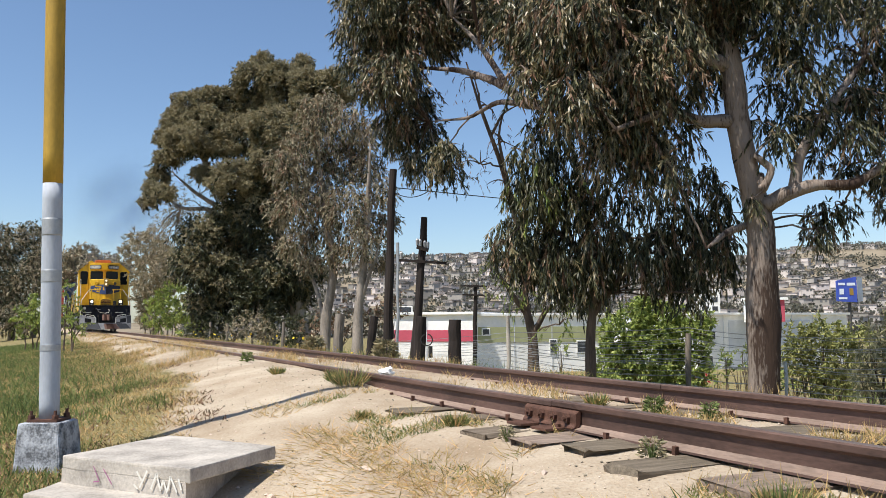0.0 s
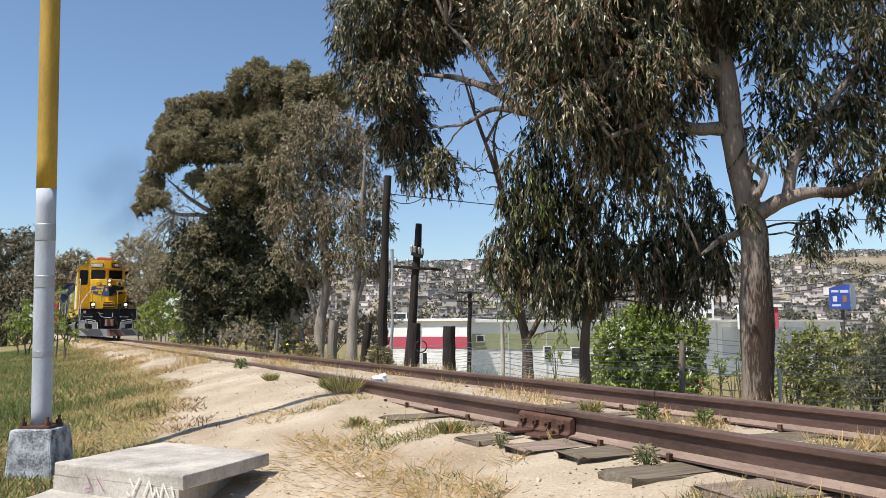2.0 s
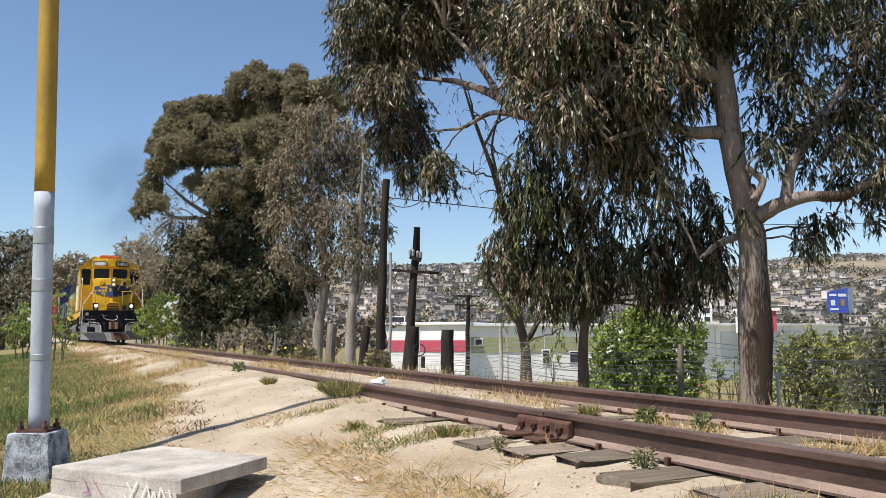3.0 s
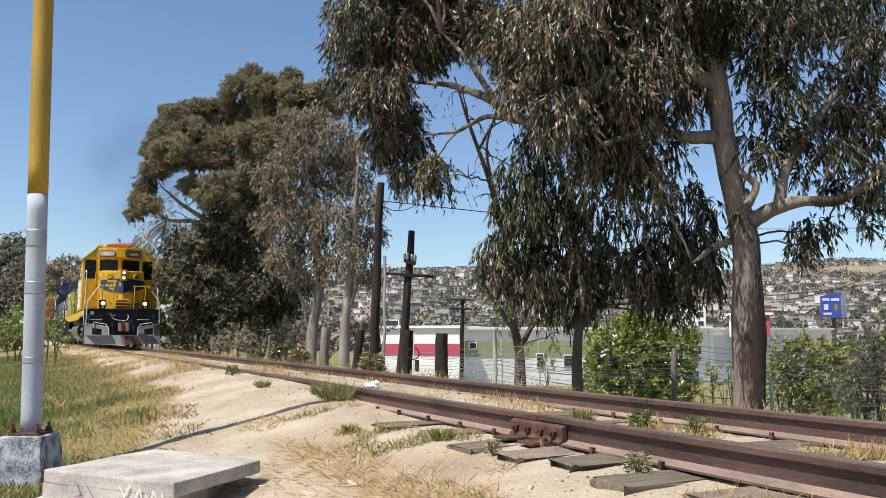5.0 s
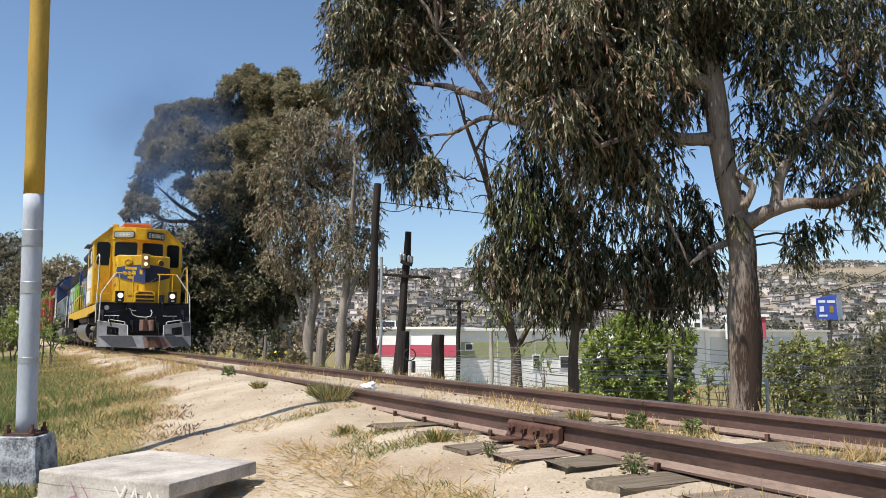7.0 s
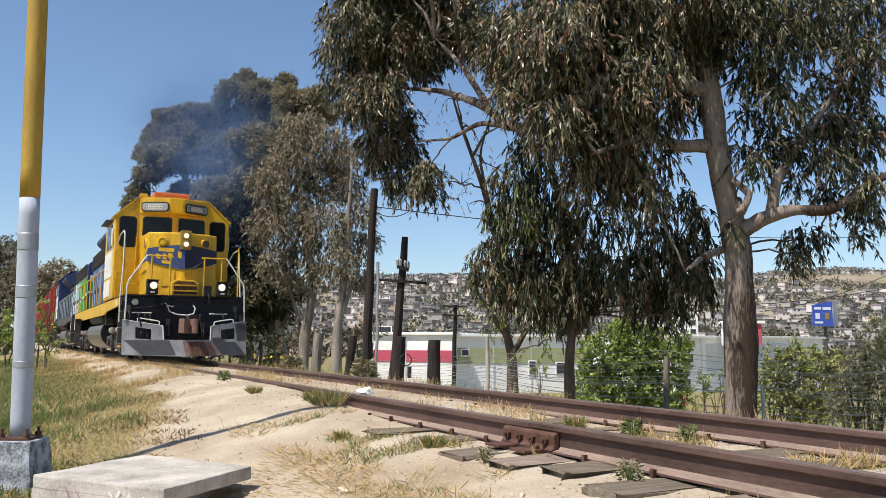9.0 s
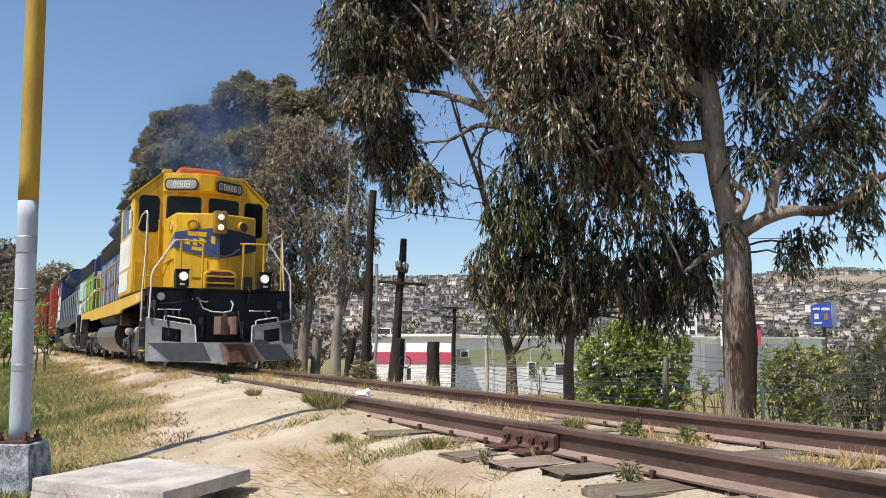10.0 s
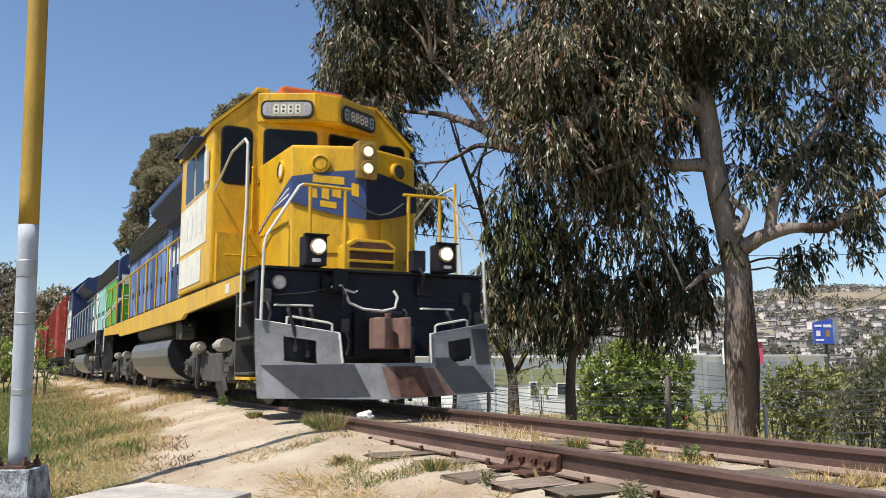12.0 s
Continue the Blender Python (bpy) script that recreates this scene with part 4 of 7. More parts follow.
    bmesh.ops.translate(bm, vec=(0, 0, 3.10), verts=bm.verts)
    soften(bm, 0.02, 2)
    house = part("headlight_housing", bm, M["lens"], nose, "tarnished twin headlight housing")
    for z in (3.21, 2.99):
        bm = bmesh.new()
        tube(bm, ((0, 0.527, z), (0, 0.514, z)), [0.082, 0.074], 20)
        part("reflector", bm, M["reflector"], house)
        bm = bmesh.new()
        tube(bm, ((0, 0.515, z), (0, 0.508, z)), [0.066, 0.054], 20)
        part("lens", bm, mats["headlamp"], house)
        bm = bmesh.new()
        tube(bm, ((0, 0.535, z), (0, 0.505, z), (0, 0.499, z)), [0.104, 0.104, 0.082], 20, False)
        part("lamp_rim", bm, M["lens"], house)
    for sx in (-1, 1):
        m = Vector((sx * 0.364, -0.931, 0))
        p = band_point(sx, 0.62, 3.05, 0)
        lamp(nose, "marker_lamp", p, m, 0.10, mats["nose"] if sx < 0 else M["board"], mats["nose"])
        q = band_point(sx, 1.3, 3.05, 0)
        lamp(nose, "number_lamp", q, (sx, 0, 0), 0.11, M["white"], mats["nose"])
        bm = bmesh.new()
        plate(bm, facing(band_point(sx, 0.45, 2.12, 0.0), m), 0.34, 0.42, 0.03, 0.012)
        part("hatch", bm, mats["nose"], nose)
        bm = bmesh.new()
        for a in (0.30, 0.80):
            plate(bm, facing(band_point(sx, a, 1.85, 0.0), m), 0.10, 0.05, 0.01, 0.02)
        part("hinge", bm, mats["nose"], nose)
        # ditch lamp on the front deck
        bm = bmesh.new()
        box(bm, sx * 0.85 - 0.13, sx * 0.85 + 0.13, 0.0, 0.24, 1.65, 2.0, 0.02)
        dl = part("ditch_light", bm, M["black"], loco, "black lamp box with a lit lens")
        bm = bmesh.new()
        tube(bm, ((sx * 0.83, 0.005, 1.87), (sx * 0.83, -0.02, 1.87), (sx * 0.83, -0.026, 1.87)), [0.100, 0.098, 0.084], 20)
        part("reflector", bm, M["reflector"], dl)
        bm = bmesh.new()
        tube(bm, ((sx * 0.83, -0.024, 1.87), (sx * 0.83, -0.032, 1.87)), [0.080, 0.066], 20)
        part("lens", bm, mats["ditchlamp"], dl)
        bm = bmesh.new()
        box(bm, sx * 0.85 - 0.145, sx * 0.85 + 0.145, -0.03, 0.06, 1.995, 2.015, 0.004)
        part("hood_plate", bm, M["black"], dl)
        bm = bmesh.new()
        box(bm, sx * 0.85 - 0.05, sx * 0.85 + 0.05, -0.004, 0.004, 1.69, 1.73)
        part("maker_plate", bm, M["handrail"], dl)
    for x, z in ((0.50, 1.65), (-0.52, 1.38)):
        bm = bmesh.new()
        box(bm, x - 0.09, x + 0.09, 0.08, 0.24, z, z + 0.26, 0.015)
        tube(bm, [(x, 0.08, z + 0.04), (x + 0.02, 0.0, z - 0.05), (x + 0.03, 0.06, z - 0.2)], 0.02, 6)
        part("jumper_box", bm, M["black"], loco)
    lamp(loco, "end_lamp", (-1.22, 0.20, 1.46), (0, -1, 0), 0.085, M["white"], M["black"])
    for z in (1.72, 2.30):
        for sx in (-1, 1):
            bm = bmesh.new()
            box(bm, *sorted((sx * (w - 0.002), sx * (w + 0.012))), 1.02, 2.44, z, z + 0.03)
            part("nose_seam", bm, mats["nose"], nose)
    # foot locker below the nose
    bm = bmesh.new()
    prism(bm, [(-0.34, 1.66), (0.34, 1.66), (0.34, 1.98), (0.22, 2.06), (-0.22, 2.06), (-0.34, 1.98)], "y", 0.40, 0.70)
    soften(bm, 0.02, 2)
    lk = part("front_step_box", bm, mats["sill"], loco, "open yellow box with steps")
    bm = bmesh.new()
    prism(bm, [(-0.29, 1.70), (0.29, 1.70), (0.29, 1.96), (0.19, 2.02), (-0.19, 2.02), (-0.29, 1.96)], "y", 0.392, 0.399)
    part("recess", bm, M["rust"], lk)
    bm = bmesh.new()
    for z in (1.76, 1.90):
        box(bm, -0.30, 0.30, 0.36, 0.40, z, z + 0.035, 0.006)
    part("step", bm, mats["nose"], lk)
    # cab
    bm = bmesh.new()
    prism(bm, [(-1.53, 1.645), (1.53, 1.645), (1.53, 3.88), (0.92, 4.44), (-0.92, 4.44), (-1.53, 3.88)], "y", 2.46, 4.78)
    soften(bm, 0.035, 2)
    cab = part("cab", bm, mats["cab"], loco, "cab with sloping roof edges")
    bm = bmesh.new()
    prism(bm, [(-0.92, 2.5), (-0.92, 2.43), (-0.19, 2.05), (0.19, 2.05), (0.92, 2.43), (0.92, 2.5)], "z", 3.99, 4.43)
    soften(bm, 0.02, 2)
    part("brow", bm, mats["brow"], cab)
    for sx in (-1, 1):
        bm = bmesh.new()
        prism(bm, [(sx * 1.56, 3.84), (sx * 1.58, 3.89), (sx * 0.93, 4.475), (0, 4.475), (0, 4.445), (sx * 0.92, 4.445)], "y", 2.44, 4.84)
        part("roof_cap", bm, mats["roof"], cab)
    bm = bmesh.new()
    prism(bm, [(-0.90, 2.5), (-0.90, 2.44), (0, 2.22), (0.90, 2.44), (0.90, 2.5)], "z", 3.1, 3.99)
    part("windscreen_wall", bm, mats["cab"], cab)
    bm = bmesh.new()
    plate(bm, facing((0, 2.045, 4.21), (0, -1, 0)), 0.30, 0.36, 0.02, 0.012)
    part("hatch", bm, mats["cab"], cab)
    for sx in (-1, 1):
        number_board(cab, sx, sx < 0)
        n = Vector((sx * 0.238, -0.971, 0))
        loco_window(cab, facing((sx * 0.46, 2.325, 3.62), n), 0.72, 0.52, 0.05)
        loco_window(cab, facing((sx * 1.20, 2.452, 3.47), (0, -1, 0)), 0.40, 0.80, 0.08)
        bm = bmesh.new()
        plate(bm, facing((sx * 1.20, 2.455, 2.66), (0, -1, 0)), 0.50, 1.9, 0.03, 0.008)
        part("door", bm, mats["cab"], cab)
        bm = bmesh.new()
        plate(bm, facing((sx * 1.17, 2.30, 2.0), (0, -1, 0)), 0.62, 0.66, 0.02, 0.02)
        box(bm, *sorted((sx * 0.87, sx * 1.47)), 2.30, 2.46, 1.65, 2.32, 0.01)
        part("battery_box", bm, mats["cab"], loco)
        bm = bmesh.new()
        tube(bm, [(sx * 0.95, 2.27, 2.02), (sx * 0.95, 2.24, 2.02), (sx * 1.38, 2.24, 2.02), (sx * 1.38, 2.27, 2.02)], 0.012, 6)
        part("locker_handle", bm, mats["rail"], loco)
        bm = bmesh.new()
        tube(bm, [(sx * 0.98, 2.44, 2.4), (sx * 0.98, 2.40, 2.42), (sx * 0.98, 2.40, 3.3), (sx * 0.98, 2.44, 3.32)], 0.014, 6)
        part("cab_grab_rail", bm, mats["rail"], cab)
        side = Vector((sx, 0, 0))
        for yy, w in ((3.25, 0.62), (4.0, 0.62)):
            loco_window(cab, facing((sx * 1.531, yy, 3.38), side), w, 0.66, 0.04, M["handrail"])
        bm = bmesh.new()
        plate(bm, facing((sx * 1.531, 3.72, 2.62), side), 1.95, 0.72, 0.02, 0.006)
        pn = part("side_panel", bm, mats["panel"], cab, "faded white panel")
        bm = bmesh.new()
        plate(bm, facing((sx * 1.531, 3.85, 1.96), side), 1.6, 0.46, 0.02, 0.010)
        part("locker_door", bm, mats["panel"], cab)
        for k in range(4):
            bm = bmesh.new()
            plate(bm, facing((sx * 1.538, 3.15 + 0.34 * k, 2.64), side), 0.22, 0.40, 0.06, 0.004)
            part("digit_bar", bm, mats["digit"], pn)
        bm = bmesh.new()
        box(bm, *sorted((sx * 1.53, sx * 1.72)), 2.95, 4.35, 3.80, 3.83, 0.008)
        part("sunshade", bm, mats["hood"], cab)
        bm = bmesh.new()
        box(bm, *sorted((sx * 1.54, sx * 1.58)), 2.62, 2.80, 3.1, 3.55, 0.01)
        part("mirror", bm, M["handrail"], cab)
    bm = bmesh.new()
    box(bm, -0.55, 0.42, 2.50, 3.9, 4.44, 4.63, 0.04)
    box(bm, -0.45, 0.32, 2.6, 3.8, 4.63, 4.66, 0.01)
    part("roof_cooler", bm, mats["cooler"], cab, "flat roof unit")
    bm = bmesh.new()
    box(bm, -0.90, -0.70, 2.6, 2.9, 4.40, 4.58, 0.02)
    part("antenna_box", bm, mats["cab"], cab)
    for k in range(3):
        bm = bmesh.new()
        tube(bm, [(-0.86 + 0.12 * k, 4.2, 4.54), (-0.86 + 0.12 * k, 3.95, 4.56), (-0.86 + 0.12 * k, 3.75, 4.56)], [0.025, 0.03, 0.06], 8)
        part("horn", bm, mats["cab"], cab)
    # long hood
    bm = bmesh.new()
    o = [(0.90, 1.645), (0.90, 3.85), (0.84, 4.02), (0.66, 4.16)]
    prism(bm, o + [(-x, z) for x, z in o[::-1]], "y", 4.78, L - 0.95)
    soften(bm, 0.03, 2)
    hood = part("hood", bm, mats["hood"], loco, "long engine hood with side doors")
    for sx in (-1, 1):
        side = Vector((sx, 0, 0))
        y = 5.0
        k = 0
        while y < L - 1.3:
            w = 0.62 if k % 3 else 0.80
            bm = bmesh.new()
            plate(bm, facing((sx * 0.901, y + w / 2, 2.52), side), w - 0.05, 1.66, 0.02, 0.018)
            d = part("hood_door", bm, mats["doors"][k % len(mats["doors"])], hood)
            bm = bmesh.new()
            plate(bm, facing((sx * 0.919, y + w - 0.12, 2.45), side), 0.04, 0.16, 0.01, 0.03)
            part("latch", bm, M["dust"], d)
            y += w
            k += 1
        for z, h, m in ((1.72, 0.02, "hood"), (3.385, 0.025, "strip")):
            bm = bmesh.new()
            box(bm, *sorted((sx * 0.90, sx * 0.925)), 4.85, L - 1.05, z - h, z + h)
            part("hood_strip", bm, mats[m], hood)
        # intake housing behind the cab
        bm = bmesh.new()
        prism(bm, [(sx * 0.86, 3.36), (sx * 1.08, 3.46), (sx * 1.40, 3.74), (sx * 1.42, 3.86), (sx * 0.70, 4.24), (sx * 0.60, 4.10)], "y", 4.95, 9.1)
        soften(bm, 0.03, 2)
        part("air_intake", bm, mats["intake"], hood, "dark flared air intake housing")
        # radiator louvres
        bm = bmesh.new()
        box(bm, *sorted((sx * 0.88, sx * 0.96)), 9.8, 15.9, 3.42, 3.98, 0.01)
        rad = part("radiator_grille", bm, M["dust"], hood)
        for z in np.arange(3.46, 3.96, 0.075):
            bm = bmesh.new()
            box(bm, *sorted((sx * 0.955, sx * 0.99)), 9.85, 15.85, z, z + 0.02)
            part("slat", bm, M["dust"], rad)
        for y0, w, z0, h in ((5.6, 0.34, 2.5, 0.12), (5.7, 0.30, 2.75, 0.10), (8.3, 0.22, 2.6, 0.5), (8.75, 0.25, 2.6, 0.42), (9.3, 0.2, 2.55, 0.5)):
            bm = bmesh.new()
            plate(bm, facing((sx * 0.921, y0 + w / 2, z0 + h / 2), side), w, h, 0.03, 0.004)
            part("lettering_bar", bm, mats["letters"], hood)
        bm = bmesh.new()
        plate(bm, facing((sx * 1.501, 1.5, 1.49), side), 0.22, 0.12, 0.01, 0.004)
        part("lettering_bar", bm, M["handrail"], loco)
        # walkway rail
        for y in np.arange(5.0, L - 0.8, 1.28):
            post_and_rail(loco, [(sx * 1.46, y, 1.50), (sx * 1.46, y, 2.66)], mats["rail"], 0.019, "stanchion")
        post_and_rail(loco, [(sx * 1.46, 4.9, 2.66), (sx * 1.46, L - 0.85, 2.66)], mats["rail"], 0.021)
        # corner grab rails at the cab end
        low = 0.0 if sx < 0 else 0.35
        post_and_rail(loco, [(sx * 1.49, 2.44, 2.95 - low), (sx * 1.47, 1.6, 3.28 - low), (sx * 1.46, 0.95, 3.30 - low), (sx * 1.45, 0.86, 3.22 - low), (sx * 1.46, 0.82, 2.4), (sx * 1.50, 0.80, 1.62), (sx * 1.50, 0.80, 0.98)], M["handrail"], 0.017, "grab_rail")
        post_and_rail(loco, [(sx * 0.35, 0.22, 2.62), (sx * 0.95, 0.22, 2.63)], mats["rail"], 0.02, "end_rail")
        post_and_rail(loco, [(sx * 0.95, 0.22, 2.63), (sx * 1.0, 0.21, 2.60), (sx * 1.40, 0.12, 1.98), (sx * 1.43, 0.11, 1.85), (sx * 1.45, 0.10, 1.02)], M["handrail"], 0.017, "end_rail")
        for x in (0.42, 0.86):
            post_and_rail(loco, [(sx * x, 0.22, 1.64), (sx * x, 0.22, 2.62)], mats["rail"], 0.022, "stanchion")
        post_and_rail(loco, [(sx * 1.44, 0.86, 1.64), (sx * 1.44, 0.86, 3.0)], mats["rail"], 0.020, "stanchion")
        # rails at the hood end
        post_and_rail(loco, [(sx * 1.50, L - 0.80, 0.95), (sx * 1.48, L - 0.80, 2.4), (sx * 1.44, L - 0.85, 2.66)], M["handrail"], 0.017, "grab_rail")
        post_and_rail(loco, [(sx * 0.40, L - 0.12, 1.64), (sx * 0.40, L - 0.12, 2.62), (sx * 0.95, L - 0.12, 2.62), (sx * 1.40, L - 0.10, 1.95), (sx * 1.44, L - 0.10, 1.0)], M["handrail"], 0.020, "end_rail")
        lamp(hood, "marker_lamp", (sx * 0.55, L - 0.95, 3.72), (0, 1, 0), 0.09, M["white"], mats["hood"])
    bm = bmesh.new()
    tube(bm, [(-0.34, 0.20, 2.50), (-0.15, 0.17, 2.36), (0.0, 0.16, 2.32), (0.15, 0.17, 2.36), (0.34, 0.20, 2.50)], 0.011, 6)
    part("safety_chain", bm, M["dust"], loco)
    for y in (9.0, 13.3, 14.5, 15.6):
        bm = bmesh.new()
        disc(bm, (0, y, 4.20), (0, 0, 1), 0.52, 0.16, 24)
        disc(bm, (0, y, 4.29), (0, 0, 1), 0.10, 0.04, 12)
        part("roof_fan", bm, M["dust"], hood)
    bm = bmesh.new()
    box(bm, -0.16, 0.16, 7.9, 8.4, 4.1, 4.36, 0.03)
    part("exhaust_stack", bm, M["black"], hood)
    # hood end face: banded panels
    bm = bmesh.new()
    box(bm, -0.80, 0.80, L - 0.955, L - 0.94, 1.75, 3.10, 0.004)
    part("end_panel", bm, mats["end_low"], hood)
    bm = bmesh.new()
    box(bm, -0.80, 0.80, L - 0.955, L - 0.94, 3.14, 3.46, 0.004)
    part("end_stripe", bm, mats["end_mid"], hood)
    for z in (1.9, 2.2, 2.5, 2.8):
        post_and_rail(hood, [(0.25, L - 0.94, z), (0.25, L - 0.88, z), (0.65, L - 0.88, z), (0.65, L - 0.94, z)], mats["rail"], 0.012, "rung")
    return loco, wheels


yellow_scheme = dict(nose=M["yellow"], cab=M["yellow"], sill=M["yellow"], rail=M["yellow"], deck=M["black"], band=M["blue"], letter=M["yellow"], panel=M["white"],
                     digit=M["handrail"], hood=M["blue"], doors=(M["lightblue"], M["blue"], M["lightblue"], M["lightblue"]), intake=M["navy"], end_low=M["blue"], end_mid=M["yellow"],
                     strip=M["blue"], roof=M["yellow"], brow=M["yellow"], cooler=M["orange"], headlamp=M["headlight"], ditchlamp=M["ditchlight"], nose_half=0.87, letters=M["white"])
green_scheme = dict(nose=M["navy"], cab=M["navy"], sill=M["dust"], rail=M["wire"], deck=M["black"], band=None, letter=None, panel=M["white"],
                    digit=M["teal"], hood=M["navy"], doors=(M["navy"],) * 4 + (M["white"], M["blue"], M["white"]) + (M["teal"],) * 4 + (M["green"],) * 8, intake=M["navy"], end_low=M["green"], end_mid=M["white"], strip=M["white"],
                    roof=M["navy"], brow=M["white"], cooler=M["navy"], headlamp=M["white"], ditchlamp=M["white"], nose_half=1.28, letters=M["teal"])
lead, lead_wheels = locomotive("locomotive", yellow_scheme, "yellow and faded blue diesel locomotive with lit headlights, leading the train")
second, second_wheels = locomotive("locomotive", green_scheme, "green, white and navy diesel locomotive coupled second in the train")


def boxcar(label):
    L = 15.4
    car = empty("boxcar", label=label, category="freight car", group="red freight cars of the train")
    wheels = []
    bm = bmesh.new()
    prism(bm, [(-1.42, 1.08), (1.42, 1.08), (1.42, 4.15), (0, 4.38), (-1.42, 4.15)], "y", 0.4, L)
    part("body", bm, M["red"], car)
    for sx in (-1, 1):
        for y in np.arange(0.5, L, 0.93):
            bm = bmesh.new()
            box(bm, *sorted((sx * 1.42, sx * 1.48)), y - 0.04, y + 0.04, 1.1, 4.12, 0.01)
            part("rib", bm, M["red"], car)
        bm = bmesh.new()
        box(bm, *sorted((sx * 1.42, sx * 1.50)), 6.4, 9.4, 1.12, 4.0, 0.02)
        d = part("sliding_door", bm, M["red"], car)
        for z in (1.5, 2.2, 2.9, 3.6):
            bm = bmesh.new()
            box(bm, *sorted((sx * 1.50, sx * 1.53)), 6.5, 9.3, z, z + 0.06)
            part("door_bar", bm, M["red"], d)
        for z in np.arange(1.2, 4.0, 0.38):
            post_and_rail(car, [(sx * 1.44, 0.55, z), (sx * 1.50, 0.55, z), (sx * 1.50, 0.95, z), (sx * 1.44, 0.95, z)], M["wire"], 0.012, "rung")
    bm = bmesh.new()
    box(bm, -1.3, 1.3, 0.3, L + 0.1, 0.92, 1.08)
    part("underframe", bm, M["black"], car)
    for z in np.arange(1.3, 4.0, 0.42):
        bm = bmesh.new()
        box(bm, -1.38, 1.38, 0.34, 0.40, z, z + 0.14, 0.02)
        part("end_corrugation", bm, M["red"], car)
    coupler(car, 0.2, 1)
    coupler(car, L + 0.3, -1)
    for y in (2.2, L - 1.8):
        truck(car, y, wheels, 1.7, False)
    return car, wheels


cars = [boxcar("dull red ribbed steel boxcar behind the locomotives") for _ in range(3)]

# ---------------------------------------------------------------- trees and plants
def leaf_mesh(name, pos, way, length, width, material, parent=None, label=""):
    """Many leaves as one mesh: each a folded lance-shaped blade from pos along way (arrays of n x 3)."""
    rng = np.random.default_rng(len(pos))
    n = len(pos)
    way = way / np.linalg.norm(way, axis=1, keepdims=True)
    side = np.cross(way, rng.normal(size=(n, 3)))
    side /= np.linalg.norm(side, axis=1, keepdims=True) + 1e-9
    nrm = np.cross(way, side)
    l = length * rng.uniform(0.65, 1.25, (n, 1))
    w = width * rng.uniform(0.7, 1.2, (n, 1))
    a = pos
    b = pos + way * l * 0.42 + side * w * 0.5 + nrm * w * 0.12
    c = pos + way * l - nrm * l * 0.10
    d = pos + way * l * 0.42 - side * w * 0.5 + nrm * w * 0.12
    verts = np.stack([a, b, c, d], 1).reshape(-1, 3)
    me = bpy.data.meshes.new(name)
    me.vertices.add(4 * n)
    me.vertices.foreach_set("co", verts.astype(np.float32).ravel())
    me.loops.add(4 * n)
    me.loops.foreach_set("vertex_index", np.arange(4 * n, dtype=np.int32))
    me.polygons.add(n)
    me.polygons.foreach_set("loop_start", np.arange(0, 4 * n, 4, dtype=np.int32))
    me.polygons.foreach_set("loop_total", np.full(n, 4, dtype=np.int32))
    me.materials.append(material)
    me.update()
    me.validate()
    ob = new(name, me)
    ob.parent = parent
    if label:
        ob["label"] = label
    return ob


def hanging(clumps, sprigs, per, reach, seed, droop=1.0, spread=0.5, shell=0.5, stray=0.5):
    """Leaf places and ways: every clump (centre, radii) carries drooping sprigs; sprigs: so many for a clump of one metre; stray: how loosely a leaf follows its sprig."""
    rng = np.random.default_rng(seed)
    P, W = [], []
    for (cx, cy, cz), (rx, ry, rz) in clumps:
        m = max(int(sprigs * (rx * ry * rz) ** (2 / 3)), 6)
        v = rng.normal(size=(m, 3))
        v /= np.linalg.norm(v, axis=1, keepdims=True)
        v *= rng.uniform(shell, 1.0, (m, 1)) ** 0.8
        lump = 1 + 0.25 * np.sin(v[:, :1] * 5 + cx * 3) * np.cos(v[:, 2:] * 6 + cz * 2)
        base = np.array((cx, cy, cz)) + v * lump * np.array((rx, ry, rz))
        way = rng.normal(size=(m, 3)) * spread + v * 0.35
        way[:, 2] -= droop
        way /= np.linalg.norm(way, axis=1, keepdims=True)
        t = rng.uniform(0, 1, (m, per, 1))
        pts = base[:, None, :] + way[:, None, :] * t * reach * rng.uniform(0.5, 1.2, (m, 1, 1))
        pts[:, :, 2] -= 0.25 * reach * t[:, :, 0] ** 2 * droop
        ways = way[:, None, :] * 0.7 + rng.normal(size=(m, per, 3)) * stray
        ways[:, :, 2] -= (1.0 - stray) * droop
        P.append(pts.reshape(-1, 3))
        W.append(ways.reshape(-1, 3))
    return np.concatenate(P), np.concatenate(W)


def billows(clumps, count, seed):
    """Each clump broken up into small rounded heads round its rim."""
    rng = random.Random(seed)
    out = []
    for c, r in clumps:
        for k in range(count):
            z = 1 - 1.75 * (k + 0.5) / count
            a = 2.4 * k + rng.uniform(-0.5, 0.5)
            q = math.sqrt(max(1 - z * z, 0)) * rng.uniform(0.7, 0.95)
            s = rng.uniform(0.27, 0.42)
            out.append(((c[0] + r[0] * q * math.cos(a), c[1] + r[1] * q * math.sin(a), c[2] + r[2] * z * 0.82), (r[0] * s, r[1] * s, r[2] * s * 0.8)))
    return out


def bent(a, b, sag, rng, n=5):
    a, b = Vector(a), Vector(b)
    out = []
    for k in range(n + 1):
        t = k / n
        p = a.lerp(b, t)
        p.z += sag * math.sin(math.pi * t)
        if 0 < k < n:
            p += Vector((rng.uniform(-1, 1), rng.uniform(-1, 1), rng.uniform(-1, 1))) * (b - a).length * 0.035
        out.append(p)
    return out


